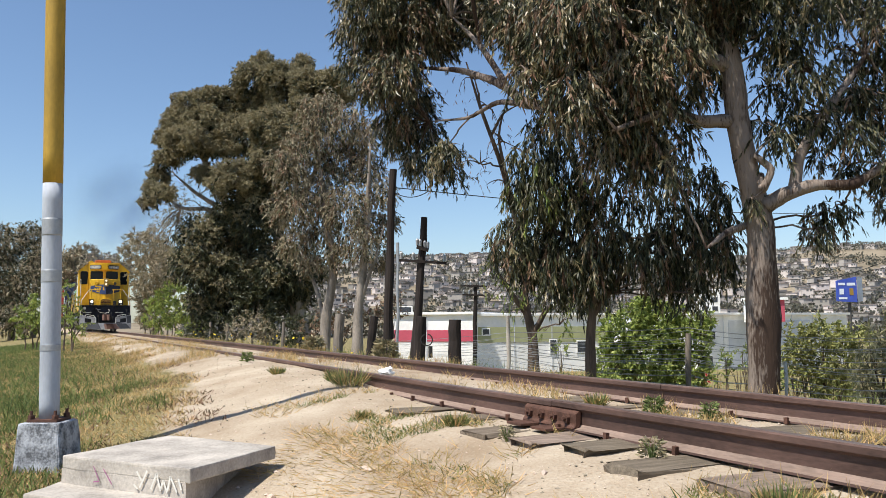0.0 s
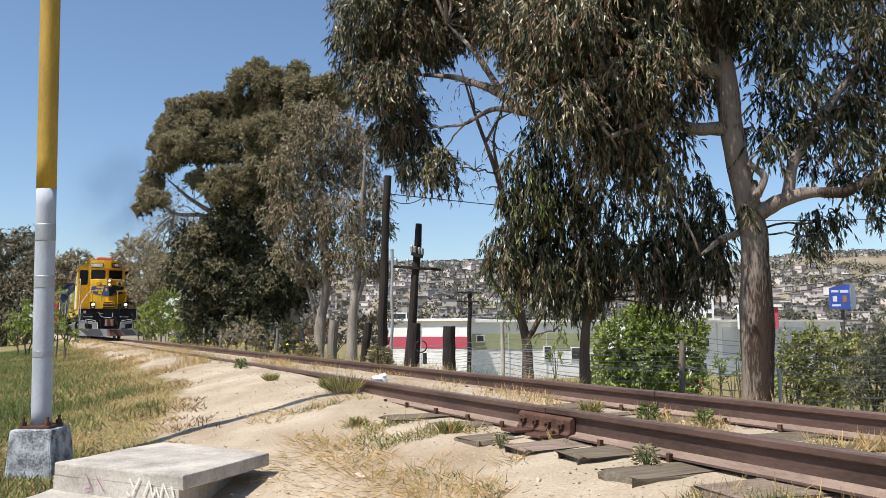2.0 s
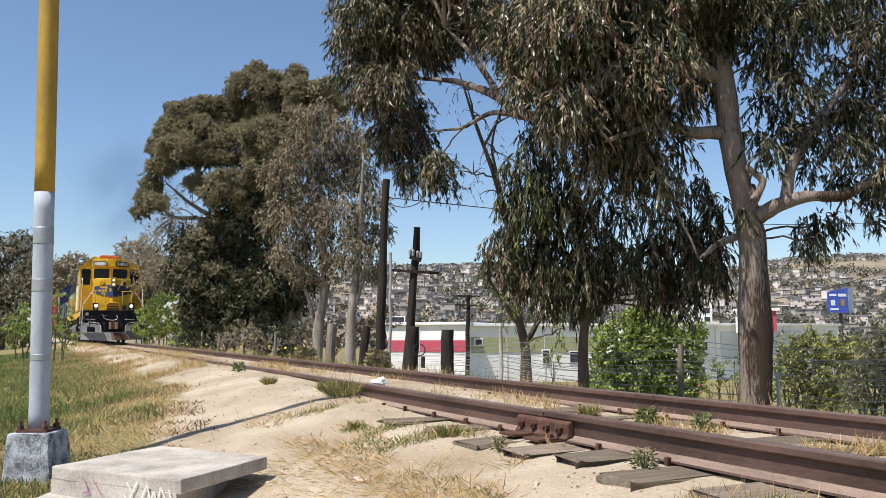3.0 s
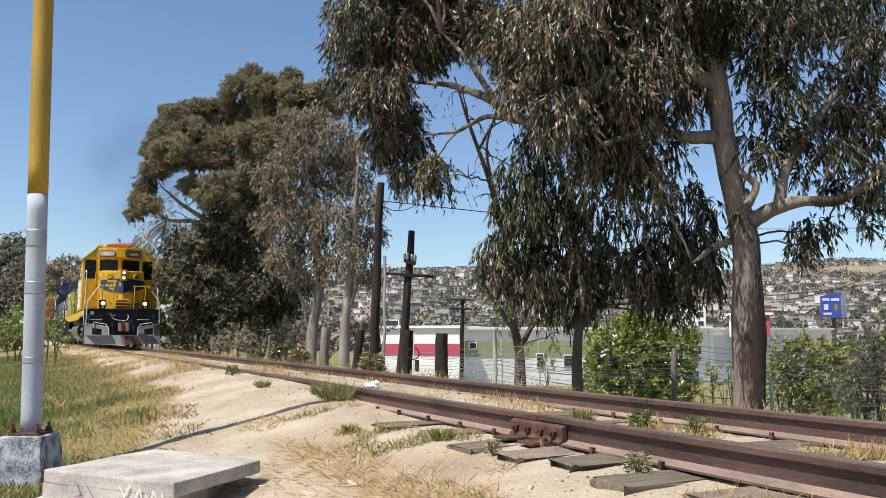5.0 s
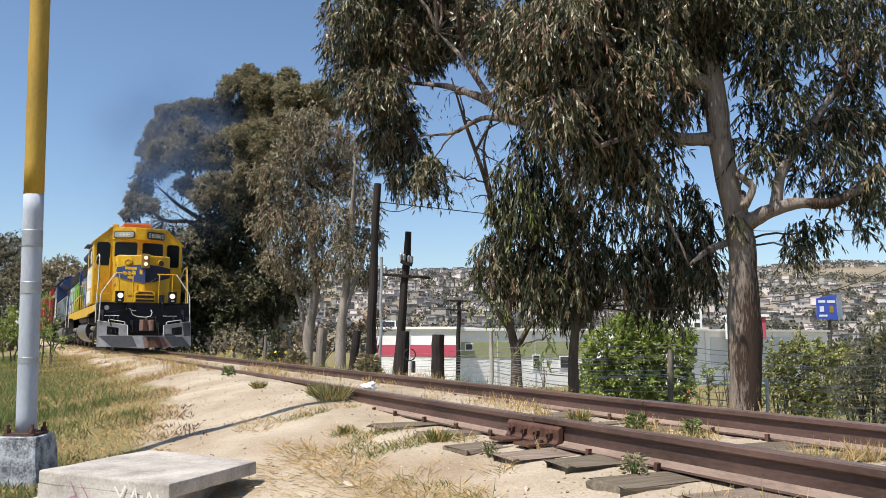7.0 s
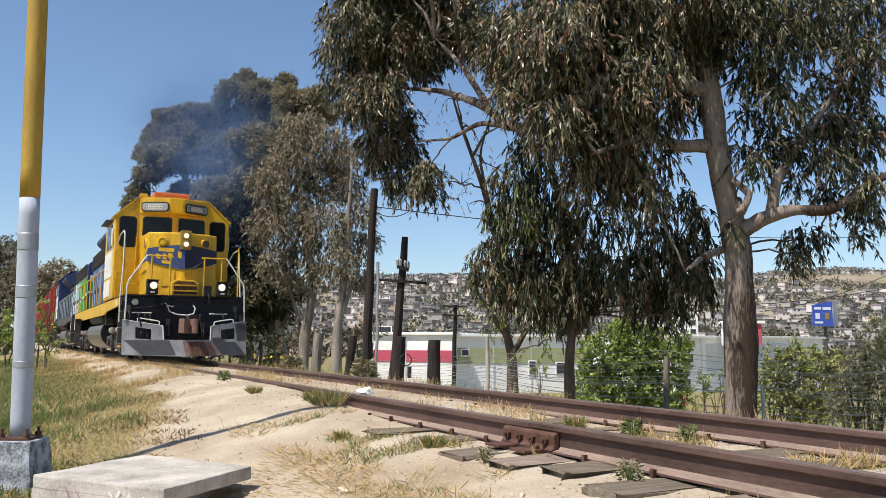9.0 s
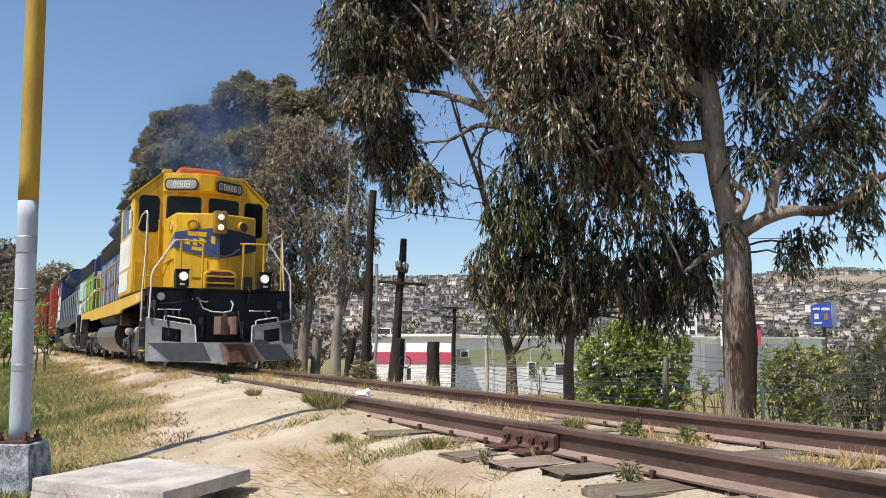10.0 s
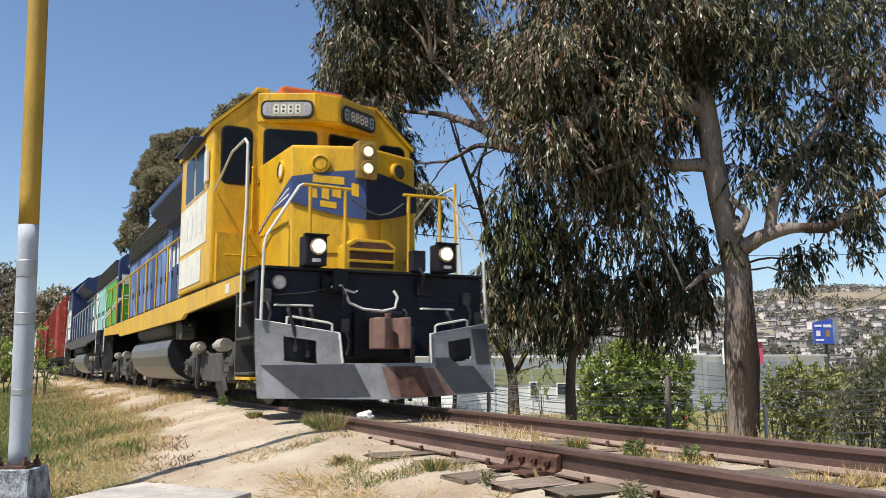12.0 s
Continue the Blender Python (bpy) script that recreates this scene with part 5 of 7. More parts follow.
def lumpy_trunk(name, points, radii, material, parent, sides=16, seed=1):
    """A tapered, fluted trunk."""
    pts = []
    rad = []
    for i in range(len(points) - 1):
        a, b = Vector(points[i]), Vector(points[i + 1])
        for k in range(6):
            pts.append(a.lerp(b, k / 6))
            rad.append(radii[i] + (radii[i + 1] - radii[i]) * k / 6)
    pts.append(Vector(points[-1]))
    rad.append(radii[-1])
    for _ in range(2):
        pts = [pts[0]] + [(pts[i - 1] + pts[i] * 2 + pts[i + 1]) / 4 for i in range(1, len(pts) - 1)] + [pts[-1]]
    bm = bmesh.new()
    tube(bm, pts, rad, sides)
    for v in bm.verts:
        k = noise.noise(Vector((v.co.x * 5, v.co.y * 5, v.co.z * 0.9 + seed))) * 0.30 + noise.noise(Vector((v.co.x * 14, v.co.y * 14, v.co.z * 3))) * 0.12
        c = min(pts, key=lambda p: (p - v.co).length_squared)
        v.co += (v.co - c) * k * 0.85
    return part(name, bm, material, parent, smooth=True)


def tree(name, label, trunks, limbs, crowns, bark, seed=1, group=""):
    """trunks: (points, radii); limbs likewise; crowns: (clumps, material, sprigs, per, reach, leaf length, leaf width, droop)."""
    rng = random.Random(seed)
    top = empty(name, label=label, category="tree", group=group)
    for pts, rad in trunks:
        lumpy_trunk("trunk", pts, rad, bark, top, seed=seed)
    joints = [Vector(p) for pts, _ in trunks for p in pts[1:]] + [Vector(p) for pts, _ in limbs for p in pts]
    for pts, rad in limbs:
        lumpy_trunk("limb", pts, rad, bark, top, 10, seed + 3)
    done = set()
    for i, (clumps, material, sprigs, per, reach, ll, lw, droop, heads) in enumerate(crowns):
        if heads:
            p, w = hanging(billows(clumps, heads, seed + i), sprigs, per, reach, seed * 7 + i, droop, 0.6, 0.55, 0.6)
        else:
            p, w = hanging(clumps, sprigs, per, reach, seed * 7 + i, droop, 0.45, 0.35, 0.32)
        leaf_mesh("crown", p, w, ll, lw, material, top)
        for c, r in clumps:
            if c in done:
                continue
            done.add(c)
            bm = bmesh.new()
            c = Vector(c)
            start = min(joints, key=lambda j: (j - c).length + max(0, j.z - c.z))
            size = max(r)
            tube(bm, bent(start, c, 0.1 * size, rng), [0.012 + 0.022 * size * (1 - k / 5) for k in range(6)], 6)
            for _ in range(5):
                q = c + Vector((rng.uniform(-1, 1) * r[0], rng.uniform(-1, 1) * r[1], rng.uniform(-0.9, 0.7) * r[2]))
                tube(bm, bent(c, q, 0.05, rng, 3), [0.016, 0.012, 0.008, 0.004], 4)
            part("branch", bm, bark, top)
    return top


def lumps(*rows):
    """Rows of a centre and one radius, flattened a little."""
    return [((x, y, z), (r, r * 0.9, r * 0.9)) for (x, y, z), r in rows]


# the great eucalyptus beyond the track
big_left = lumps(((-1.68, 14.99, 6.65), 0.60), ((-1.09, 15.99, 7.65), 1.02), ((-2.11, 15.87, 6.52), 0.33), ((-1.99, 15.16, 5.57), 0.29), ((-1.50, 15.49, 6.16), 0.60), ((-0.83, 15.43, 6.36), 0.68),
                 ((-0.16, 15.71, 6.82), 0.63), ((0.41, 15.90, 7.25), 0.64), ((-1.12, 14.93, 5.29), 0.54), ((-1.54, 14.84, 5.07), 0.36), ((-0.86, 15.97, 5.03), 0.44), ((-1.16, 15.41, 4.48), 0.39),
                 ((-0.68, 15.87, 4.31), 0.44), ((-0.19, 14.80, 3.73), 0.31), ((-0.81, 15.42, 3.65), 0.31), ((-1.19, 15.81, 4.21), 0.28), ((-0.38, 15.12, 3.50), 0.24), ((0.02, 16.12, 3.58), 0.18),
                 ((-0.29, 16.06, 6.30), 0.39), ((0.92, 14.84, 6.35), 0.57), ((1.18, 14.84, 5.79), 0.31), ((-1.29, 15.56, 8.29), 1.13), ((0.07, 16.11, 8.31), 1.03), ((0.45, 15.33, 6.29), 0.22))
big_mid = lumps(((1.11, 11.35, 4.98), 0.59), ((1.30, 11.34, 4.42), 0.44), ((1.52, 10.27, 4.62), 0.61), ((1.51, 10.30, 3.50), 0.39), ((2.05, 11.20, 4.41), 0.67), ((2.09, 11.08, 3.60), 0.49),
                ((2.50, 11.00, 4.83), 0.66), ((2.46, 10.57, 3.80), 0.52), ((2.44, 10.93, 3.19), 0.39), ((2.74, 10.93, 2.95), 0.32), ((2.01, 10.90, 2.99), 0.33), ((2.80, 10.39, 4.20), 0.46),
                ((2.82, 10.72, 3.53), 0.29), ((2.82, 10.67, 2.57), 0.20), ((2.52, 11.07, 2.68), 0.24), ((3.57, 11.39, 4.97), 0.54), ((3.58, 11.34, 4.36), 0.29), ((1.94, 10.85, 5.59), 0.93),
                ((3.01, 10.73, 5.53), 0.92), ((0.94, 10.52, 3.80), 0.20), ((3.25, 11.20, 3.17), 0.16), ((3.36, 11.20, 3.82), 0.20), ((3.83, 11.20, 4.73), 0.28), ((3.93, 11.20, 5.31), 0.39))
big_right = lumps(((4.20, 10.89, 4.93), 0.50), ((4.12, 11.25, 5.50), 0.63), ((4.39, 11.04, 4.26), 0.32), ((4.44, 11.32, 3.81), 0.22), ((4.76, 11.35, 3.61), 0.21), ((4.64, 10.68, 4.53), 0.45),
                  ((4.73, 10.62, 3.80), 0.31), ((5.02, 11.60, 3.43), 0.28), ((4.99, 10.91, 3.29), 0.27), ((4.37, 10.88, 3.05), 0.24), ((5.57, 11.79, 5.29), 0.41), ((5.60, 11.16, 3.64), 0.31),
                  ((6.09, 11.60, 4.26), 0.35), ((6.15, 11.17, 4.70), 0.48), ((6.01, 11.37, 3.48), 0.43), ((5.34, 10.78, 3.06), 0.27), ((5.52, 11.36, 2.69), 0.21), ((5.25, 11.64, 2.02), 0.28),
                  ((5.77, 11.23, 2.56), 0.18), ((6.21, 11.49, 2.44), 0.25), ((5.99, 11.41, 2.14), 0.13), ((5.78, 10.68, 2.76), 0.24), ((3.84, 11.51, 3.96), 0.18), ((4.09, 11.31, 2.42), 0.11),
                  ((4.02, 10.96, 2.15), 0.10), ((4.67, 10.64, 5.47), 0.88), ((6.20, 11.64, 5.83), 0.86), ((4.91, 11.17, 1.76), 0.15), ((5.46, 11.46, 2.12), 0.15), ((5.51, 11.40, 4.37), 0.21), ((5.95, 11.40, 4.96), 0.24), ((4.32, 11.40, 3.34), 0.18), ((4.85, 11.40, 4.21), 0.24), ((5.56, 11.40, 3.78), 0.22), ((6.20, 11.40, 3.78), 0.27), ((5.11, 11.40, 2.88), 0.14), ((6.06, 11.40, 2.63), 0.16))
# the crown goes on above, out of view, and shades what hangs below
big_high = lumps(((0.2, 12.0, 7.9), 1.2), ((-0.6, 13.4, 8.4), 1.3), ((1.6, 12.9, 8.4), 1.3), ((3.4, 12.9, 8.8), 1.4), ((5.2, 12.9, 8.6), 1.2))
tree("eucalyptus_tree", "tall eucalyptus with peeling grey-brown bark and drooping leaves",
     [([(4.15, 11.20, -0.60), (4.19, 11.20, 0.57), (4.19, 11.20, 1.81), (3.93, 11.20, 3.25), (3.86, 11.20, 4.31), (3.74, 11.20, 5.55), (3.70, 11.20, 6.73)], [.255, .205, .18, .155, .135, .11, .07])],
     [([(4.24, 11.10, 2.07), (4.44, 11.00, 2.21), (4.82, 10.90, 2.33), (5.30, 10.80, 2.30), (5.77, 10.80, 2.59), (6.27, 10.60, 2.92)], [.12, .10, .085, .07, .06, .03]),
      ([(4.59, 11.00, 2.25), (4.68, 11.00, 2.76), (5.15, 11.10, 3.41), (5.75, 11.20, 4.20)], [.085, .075, .065, .03]),
      ([(4.22, 11.20, 2.52), (4.13, 10.90, 2.24), (4.28, 10.90, 2.55), (4.08, 11.00, 2.76)], [.05, .055, .05, .04]),
      ([(3.90, 11.20, 3.29), (3.36, 11.00, 3.24), (2.80, 10.60, 3.30), (2.08, 10.40, 3.00)], [.10, .085, .06, .03]),
      ([(3.85, 11.20, 4.06), (3.21, 10.90, 4.21), (2.21, 10.60, 3.81), (1.45, 11.50, 3.60), (1.09, 12.50, 3.92), (0.79, 13.30, 4.48), (0.14, 14.50, 5.11), (-0.87, 15.80, 5.59)], [.11, .10, .09, .085, .08, .07, .055, .02]),
      ([(0.83, 13.20, 4.45), (0.44, 14.00, 5.41), (-0.06, 14.80, 6.24)], [.06, .045, .015]),
      ([(1.17, 12.40, 3.89), (0.69, 13.30, 4.19), (0.23, 14.20, 4.13), (-0.52, 15.30, 4.36)], [.055, .04, .03, .012]),
      ([(3.96, 11.20, 1.81), (3.62, 10.90, 1.69), (3.29, 10.70, 1.46)], [.06, .045, .02])],
     [(big_left, M["leaf"], 440, 16, .36, .125, .024, .9, 0), (big_left, M["leaf_dark"], 470, 16, .36, .125, .024, .9, 0), (big_mid, M["leaf"], 400, 16, .34, .125, .024, .95, 0), (big_mid, M["leaf_dark"], 420, 16, .34, .125, .024, .95, 0),
      (big_mid + big_left[4:12], M["leaf_brown"], 200, 15, .34, .13, .025, .95, 0), (big_right, M["leaf_dark"], 520, 15, .30, .12, .023, .9, 0), (big_right, M["leaf"], 150, 14, .30, .12, .023, .9, 0), (big_right[11:18], M["leaf_brown"], 130, 14, .30, .12, .023, .9, 0),
      (big_high, M["leaf_dark"], 260, 14, .5, .17, .034, .9, 0)],
     M["bark"], seed=2, group="trees beside the track")

# two slender trees with hanging foliage
dense = lumps(((1.50, 12.79, 3.66), 0.41), ((1.07, 12.68, 3.17), 0.28), ((1.68, 12.92, 3.13), 0.47), ((0.93, 12.72, 2.64), 0.27), ((1.29, 12.65, 2.62), 0.47), ((1.86, 12.92, 2.48), 0.49),
              ((0.88, 13.33, 2.07), 0.32), ((1.33, 13.24, 1.97), 0.50), ((1.88, 13.21, 1.78), 0.52), ((0.75, 12.78, 1.76), 0.24), ((1.12, 13.03, 1.51), 0.33), ((1.55, 12.82, 1.49), 0.39),
              ((2.07, 12.74, 1.48), 0.39), ((2.33, 12.68, 1.99), 0.39), ((2.33, 12.77, 2.68), 0.33), ((2.74, 13.34, 1.88), 0.28), ((2.06, 13.26, 1.03), 0.19), ((2.33, 13.25, 1.10), 0.23),
              ((2.57, 13.24, 1.46), 0.28), ((1.45, 12.75, 1.18), 0.21), ((1.81, 12.85, 1.13), 0.21))
dense_side = lumps(((3.85, 12.50, 2.83), 0.26), ((4.13, 12.59, 2.60), 0.22), ((3.49, 12.64, 2.23), 0.32), ((4.06, 12.75, 2.17), 0.33), ((3.12, 12.59, 1.87), 0.32), ((3.59, 12.74, 1.83), 0.46),
                   ((3.81, 12.02, 1.70), 0.35), ((2.96, 12.37, 1.54), 0.34), ((3.49, 12.75, 1.34), 0.35), ((3.75, 12.52, 1.16), 0.20), ((3.21, 12.72, 1.17), 0.20), ((3.97, 12.09, 1.37), 0.19),
                   ((4.19, 12.38, 1.73), 0.12), ((3.51, 12.20, 0.92), 0.10), ((2.79, 12.44, 1.79), 0.20), ((3.10, 12.80, 2.50), 0.20), ((3.51, 12.80, 2.68), 0.19), ((2.74, 12.80, 2.46), 0.19))
tree("eucalyptus_tree", "slender eucalyptus with a dense dark hanging crown",
     [([(2.14, 13.20, -0.41), (2.14, 13.20, 0.23), (2.23, 13.20, 1.14), (2.14, 13.20, 2.07), (1.93, 13.20, 3.29)], [.095, .08, .07, .055, .025])],
     [([(2.18, 13.20, 0.59), (2.43, 13.20, 0.95), (3.09, 13.00, 1.76), (3.77, 12.80, 2.00)], [.06, .05, .04, .015]), ([(2.20, 13.20, 1.42), (1.75, 13.10, 1.87), (1.20, 13.00, 2.23)], [.05, .04, .015])],
     [(dense + dense_side, M["leaf_dark"], 430, 16, .36, .14, .024, 1.2, 0), (dense + dense_side, M["leaf"], 130, 15, .36, .14, .024, 1.2, 0), (dense[9:15] + dense_side[3:9], M["leaf_brown"], 110, 15, .38, .14, .022, 1.2, 0), (dense[3:6], M["leaf_green"], 70, 14, .34, .14, .026, 1.2, 0)],
     M["darkbark"], seed=5, group="trees beside the track")
thin = lumps(((0.92, 15.50, 1.26), .45), ((0.76, 15.50, 1.58), .30), ((1.23, 15.40, 0.93), .35), ((1.87, 15.00, 0.45), .3), ((2.03, 15.40, 0.82), .3))
twigs = lumps(((0.59, 14.50, 4.41), .5), ((0.84, 14.50, 3.78), .45), ((0.43, 14.50, 3.37), .4), ((0.34, 14.50, 4.94), .4), ((0.84, 14.50, 3.05), .4))
tree("eucalyptus_tree", "thin half-bare eucalyptus with pale sparse leaves",
     [([(1.45, 15.60, -0.52), (1.44, 15.60, 0.18), (1.30, 15.60, 0.83), (1.25, 15.40, 1.90), (0.87, 15.00, 3.36), (0.44, 14.60, 4.44), (0.19, 14.50, 5.26)], [.125, .095, .075, .06, .045, .03, .012])],
     [([(1.44, 15.60, 0.28), (1.67, 15.50, 0.71), (1.93, 15.40, 0.92)], [.06, .05, .02]), ([(1.35, 15.60, 0.61), (1.03, 15.50, 1.04), (0.76, 15.50, 1.48)], [.06, .045, .02]),
      ([(0.97, 15.00, 3.03), (0.76, 14.80, 3.96), (1.02, 14.60, 4.86)], [.035, .025, .008]), ([(0.65, 14.80, 3.96), (0.86, 14.70, 4.36), (1.27, 14.60, 4.54)], [.03, .02, .008])],
     [(thin, M["leaf_green"], 110, 12, .35, .12, .022, .8, 0), (twigs, M["leaf_brown"], 34, 9, .4, .09, .014, .9, 0)],
     M["darkbark"], seed=8, group="trees beside the track")

# the grove on the bank further along
grove_top = lumps(((-9.04, 36.94, 12.63), 0.55), ((-7.19, 37.03, 12.59), 0.48), ((-9.43, 35.95, 11.61), 0.78), ((-7.97, 35.24, 11.38), 0.82), ((-6.54, 34.40, 10.93), 0.69), ((-11.39, 36.52, 10.84), 0.67),
                  ((-12.23, 35.90, 10.35), 0.72), ((-10.64, 36.83, 10.92), 0.68), ((-12.61, 35.59, 9.59), 0.65), ((-13.35, 36.86, 9.12), 0.61), ((-11.23, 35.27, 9.44), 0.82), ((-10.45, 36.97, 9.93), 0.86),
                  ((-9.08, 36.74, 10.67), 0.98), ((-7.55, 35.72, 10.37), 0.89), ((-13.16, 36.12, 8.00), 0.58), ((-13.72, 36.58, 7.20), 0.48), ((-13.41, 35.02, 6.40), 0.38), ((-13.99, 36.17, 5.98), 0.36))
grove_mid = lumps(((-11.70, 34.51, 8.42), 0.89), ((-12.49, 34.02, 6.03), 0.44), ((-9.48, 35.42, 8.61), 1.21), ((-7.85, 33.80, 8.72), 1.09), ((-10.64, 35.10, 8.29), 0.67), ((-6.08, 34.62, 10.17), 1.05),
                  ((-5.33, 33.76, 10.82), 0.59), ((-5.09, 35.02, 10.48), 0.60), ((-9.46, 33.70, 6.52), 0.94), ((-8.79, 34.81, 6.71), 1.05), ((-6.88, 33.80, 8.52), 1.02), ((-7.84, 33.85, 7.31), 0.94),
                  ((-11.14, 34.79, 7.02), 0.44))
grove_low = lumps(((-11.20, 34.84, 4.34), 0.95), ((-10.49, 36.61, 4.79), 1.23), ((-8.70, 34.60, 5.04), 1.16), ((-8.30, 35.99, 5.99), 1.05), ((-11.30, 34.50, 3.09), 1.01), ((-10.19, 34.89, 2.67), 1.17),
                  ((-9.45, 36.70, 3.55), 1.38), ((-7.73, 34.80, 2.90), 1.24), ((-6.95, 35.84, 2.71), 1.05), ((-11.06, 35.40, 1.47), 0.89), ((-9.82, 35.39, 1.58), 0.89), ((-8.60, 35.49, 1.58), 1.03),
                  ((-9.49, 34.76, 5.61), 0.73), ((-7.53, 36.29, 1.73), 0.92))
grove_sparse = lumps(((-13.29, 37.94, 5.28), 0.90), ((-14.02, 37.80, 4.68), 0.81), ((-14.67, 37.42, 4.29), 0.66), ((-14.48, 38.59, 3.18), 0.91), ((-14.98, 37.21, 4.41), 0.36), ((-13.53, 38.00, 3.68), 0.81),
                     ((-13.56, 38.64, 6.19), 0.53))
grove_bare = lumps(((-12.79, 37.50, 6.96), 0.68), ((-11.97, 37.50, 6.42), 0.58), ((-13.16, 37.50, 5.89), 0.58), ((-12.35, 37.50, 5.62), 0.63), ((-13.54, 37.50, 5.49), 0.52), ((-11.32, 37.50, 6.96), 0.47))
tree("eucalyptus_tree", "broad dark eucalyptus with a domed clumpy crown",
     [([(-6.65, 36.00, -1.22), (-7.05, 36.00, 0.78), (-7.84, 36.00, 3.56), (-8.64, 36.00, 6.90), (-8.68, 36.00, 10.02)], [.40, .34, .28, .2, .08]), ([(-8.40, 36.50, -0.98), (-8.69, 36.50, 1.30), (-9.76, 36.50, 4.39), (-11.38, 36.50, 7.54), (-12.19, 36.50, 9.13)], [.32, .28, .22, .16, .06])],
     [([(-10.03, 36.50, 4.91), (-11.44, 36.80, 5.75), (-12.82, 37.00, 5.79), (-13.95, 37.50, 6.67)], [.14, .11, .08, .03]), ([(-10.30, 36.50, 5.43), (-11.97, 36.80, 6.41), (-13.12, 37.00, 7.38)], [.12, .09, .03]), ([(-8.10, 36.00, 4.32), (-6.41, 35.00, 6.70), (-5.35, 34.50, 8.59)], [.18, .12, .04])],
     [(grove_top + grove_mid, M["leaf_olive"], 1500, 14, .16, .085, .036, .15, 18), (grove_top + grove_mid, M["leaf_dark"], 110, 12, .35, .15, .05, .4, 0), (grove_sparse, M["leaf_grey"], 110, 11, .5, .14, .04, .3, 0), (grove_bare, M["leaf_grey"], 60, 10, .5, .10, .03, .3, 0), (grove_low, M["leaf_olive"], 330, 12, .22, .12, .045, .3, 12), (grove_low, M["leaf_dark"], 330, 13, .5, .18, .055, .5, 0)],
     M["palebark"], seed=11, group="grove along the track")
grey = lumps(((-4.23, 25.13, 7.23), 0.78), ((-3.47, 24.87, 6.80), 0.69), ((-4.58, 25.14, 6.32), 0.88), ((-5.14, 24.47, 5.47), 0.71), ((-3.19, 25.56, 6.23), 0.64), ((-3.74, 25.58, 5.68), 0.90),
             ((-4.58, 25.28, 4.90), 0.99), ((-5.10, 24.39, 4.05), 0.71), ((-2.77, 25.04, 5.38), 0.59), ((-2.38, 24.69, 4.61), 0.53), ((-3.40, 24.55, 4.06), 0.87), ((-4.48, 25.82, 3.70), 0.81),
             ((-2.67, 25.89, 3.70), 0.66), ((-3.00, 24.18, 2.98), 0.62), ((-5.17, 25.65, 3.14), 0.60), ((-2.41, 25.19, 2.58), 0.45), ((-3.77, 24.79, 2.70), 0.53), ((-2.73, 24.61, 6.55), 0.43),
             ((-2.07, 25.31, 3.84), 0.29), ((-4.57, 24.92, 2.40), 0.43))
tree("eucalyptus_tree", "thin grey-green eucalyptus with open dusty foliage",
     [([(-4.11, 25.00, -0.69), (-4.07, 25.00, 0.70), (-3.82, 25.00, 2.09), (-4.13, 25.00, 3.86), (-4.32, 25.00, 5.83)], [.19, .16, .13, .1, .03]), ([(-3.04, 24.50, -0.67), (-3.03, 24.50, 0.69), (-2.91, 24.50, 1.88), (-2.74, 24.50, 3.78), (-2.66, 24.50, 5.89)], [.18, .15, .12, .09, .03])],
     [([(-4.07, 25.00, 0.35), (-4.41, 25.20, 1.58), (-5.01, 25.50, 2.85)], [.08, .06, .02]), ([(-2.98, 24.50, 1.03), (-2.56, 24.40, 2.22), (-2.21, 24.30, 3.41)], [.07, .05, .02])],
     [(grey, M["leaf_grey"], 420, 11, .36, .115, .032, .7, 0), (grey, M["leaf_brown"], 110, 10, .36, .115, .032, .7, 0), (grey, M["leaf_dark"], 130, 10, .36, .12, .034, .7, 0)],
     M["palebark"], seed=13, group="grove along the track")


def bush(name, label, clumps, material, sprigs, ll, lw, seed, droop=0.2, reach=0.3, category="bush"):
    top = empty(name, label=label, category=category)
    p, w = hanging(clumps, sprigs, 12, reach * 0.8, seed, droop, 0.8, 0.6)
    leaf_mesh("foliage", p, w, ll, lw, material, top)
    rng = random.Random(seed)
    for c, r in clumps:
        bm = bmesh.new()
        c = Vector(c)
        foot = Vector((c.x + rng.uniform(-.2, .2), c.y, land(c.x, c.y) - 0.05))
        tube(bm, bent(foot, c, 0.05, rng, 4), [0.03, 0.025, 0.02, 0.015, 0.008], 5)
        for _ in range(4):
            tube(bm, bent(foot.lerp(c, 0.5), c + Vector((rng.uniform(-1, 1) * r[0], rng.uniform(-1, 1) * r[1], rng.uniform(-.3, .9) * r[2])), 0.05, rng, 3), [0.014, 0.011, 0.008, 0.004], 4)
        part("stem", bm, M["darkbark"], top)
    return top


bush("bush", "leafy bright green bush behind the wire fence", lumps(((4.44, 21.80, 0.18), 0.68), ((5.35, 21.80, 0.46), 0.68), ((6.09, 21.80, 0.01), 0.68), ((5.10, 21.80, -0.42), 0.82), ((4.20, 21.80, -0.72), 0.61), ((5.91, 21.80, -0.81), 0.68), ((4.99, 21.80, 0.80), 0.41), ((6.47, 21.80, 0.38), 0.34)),
     M["leaf_green"], 620, .12, .06, 21)
bush("bush", "olive green bush in the sun below the bank", lumps(((8.74, 21.00, 0.00), 0.40), ((9.32, 21.00, 0.15), 0.40), ((9.81, 21.00, -0.07), 0.44), ((8.57, 21.00, -0.50), 0.40), ((9.14, 21.00, -0.57), 0.47), ((9.71, 21.00, -0.72), 0.47), ((10.32, 21.00, -0.00), 0.37), ((8.97, 21.00, -1.00), 0.40), ((9.54, 21.00, -1.22), 0.40)), M["leaf_olive_green"], 420, .13, .05, 22)
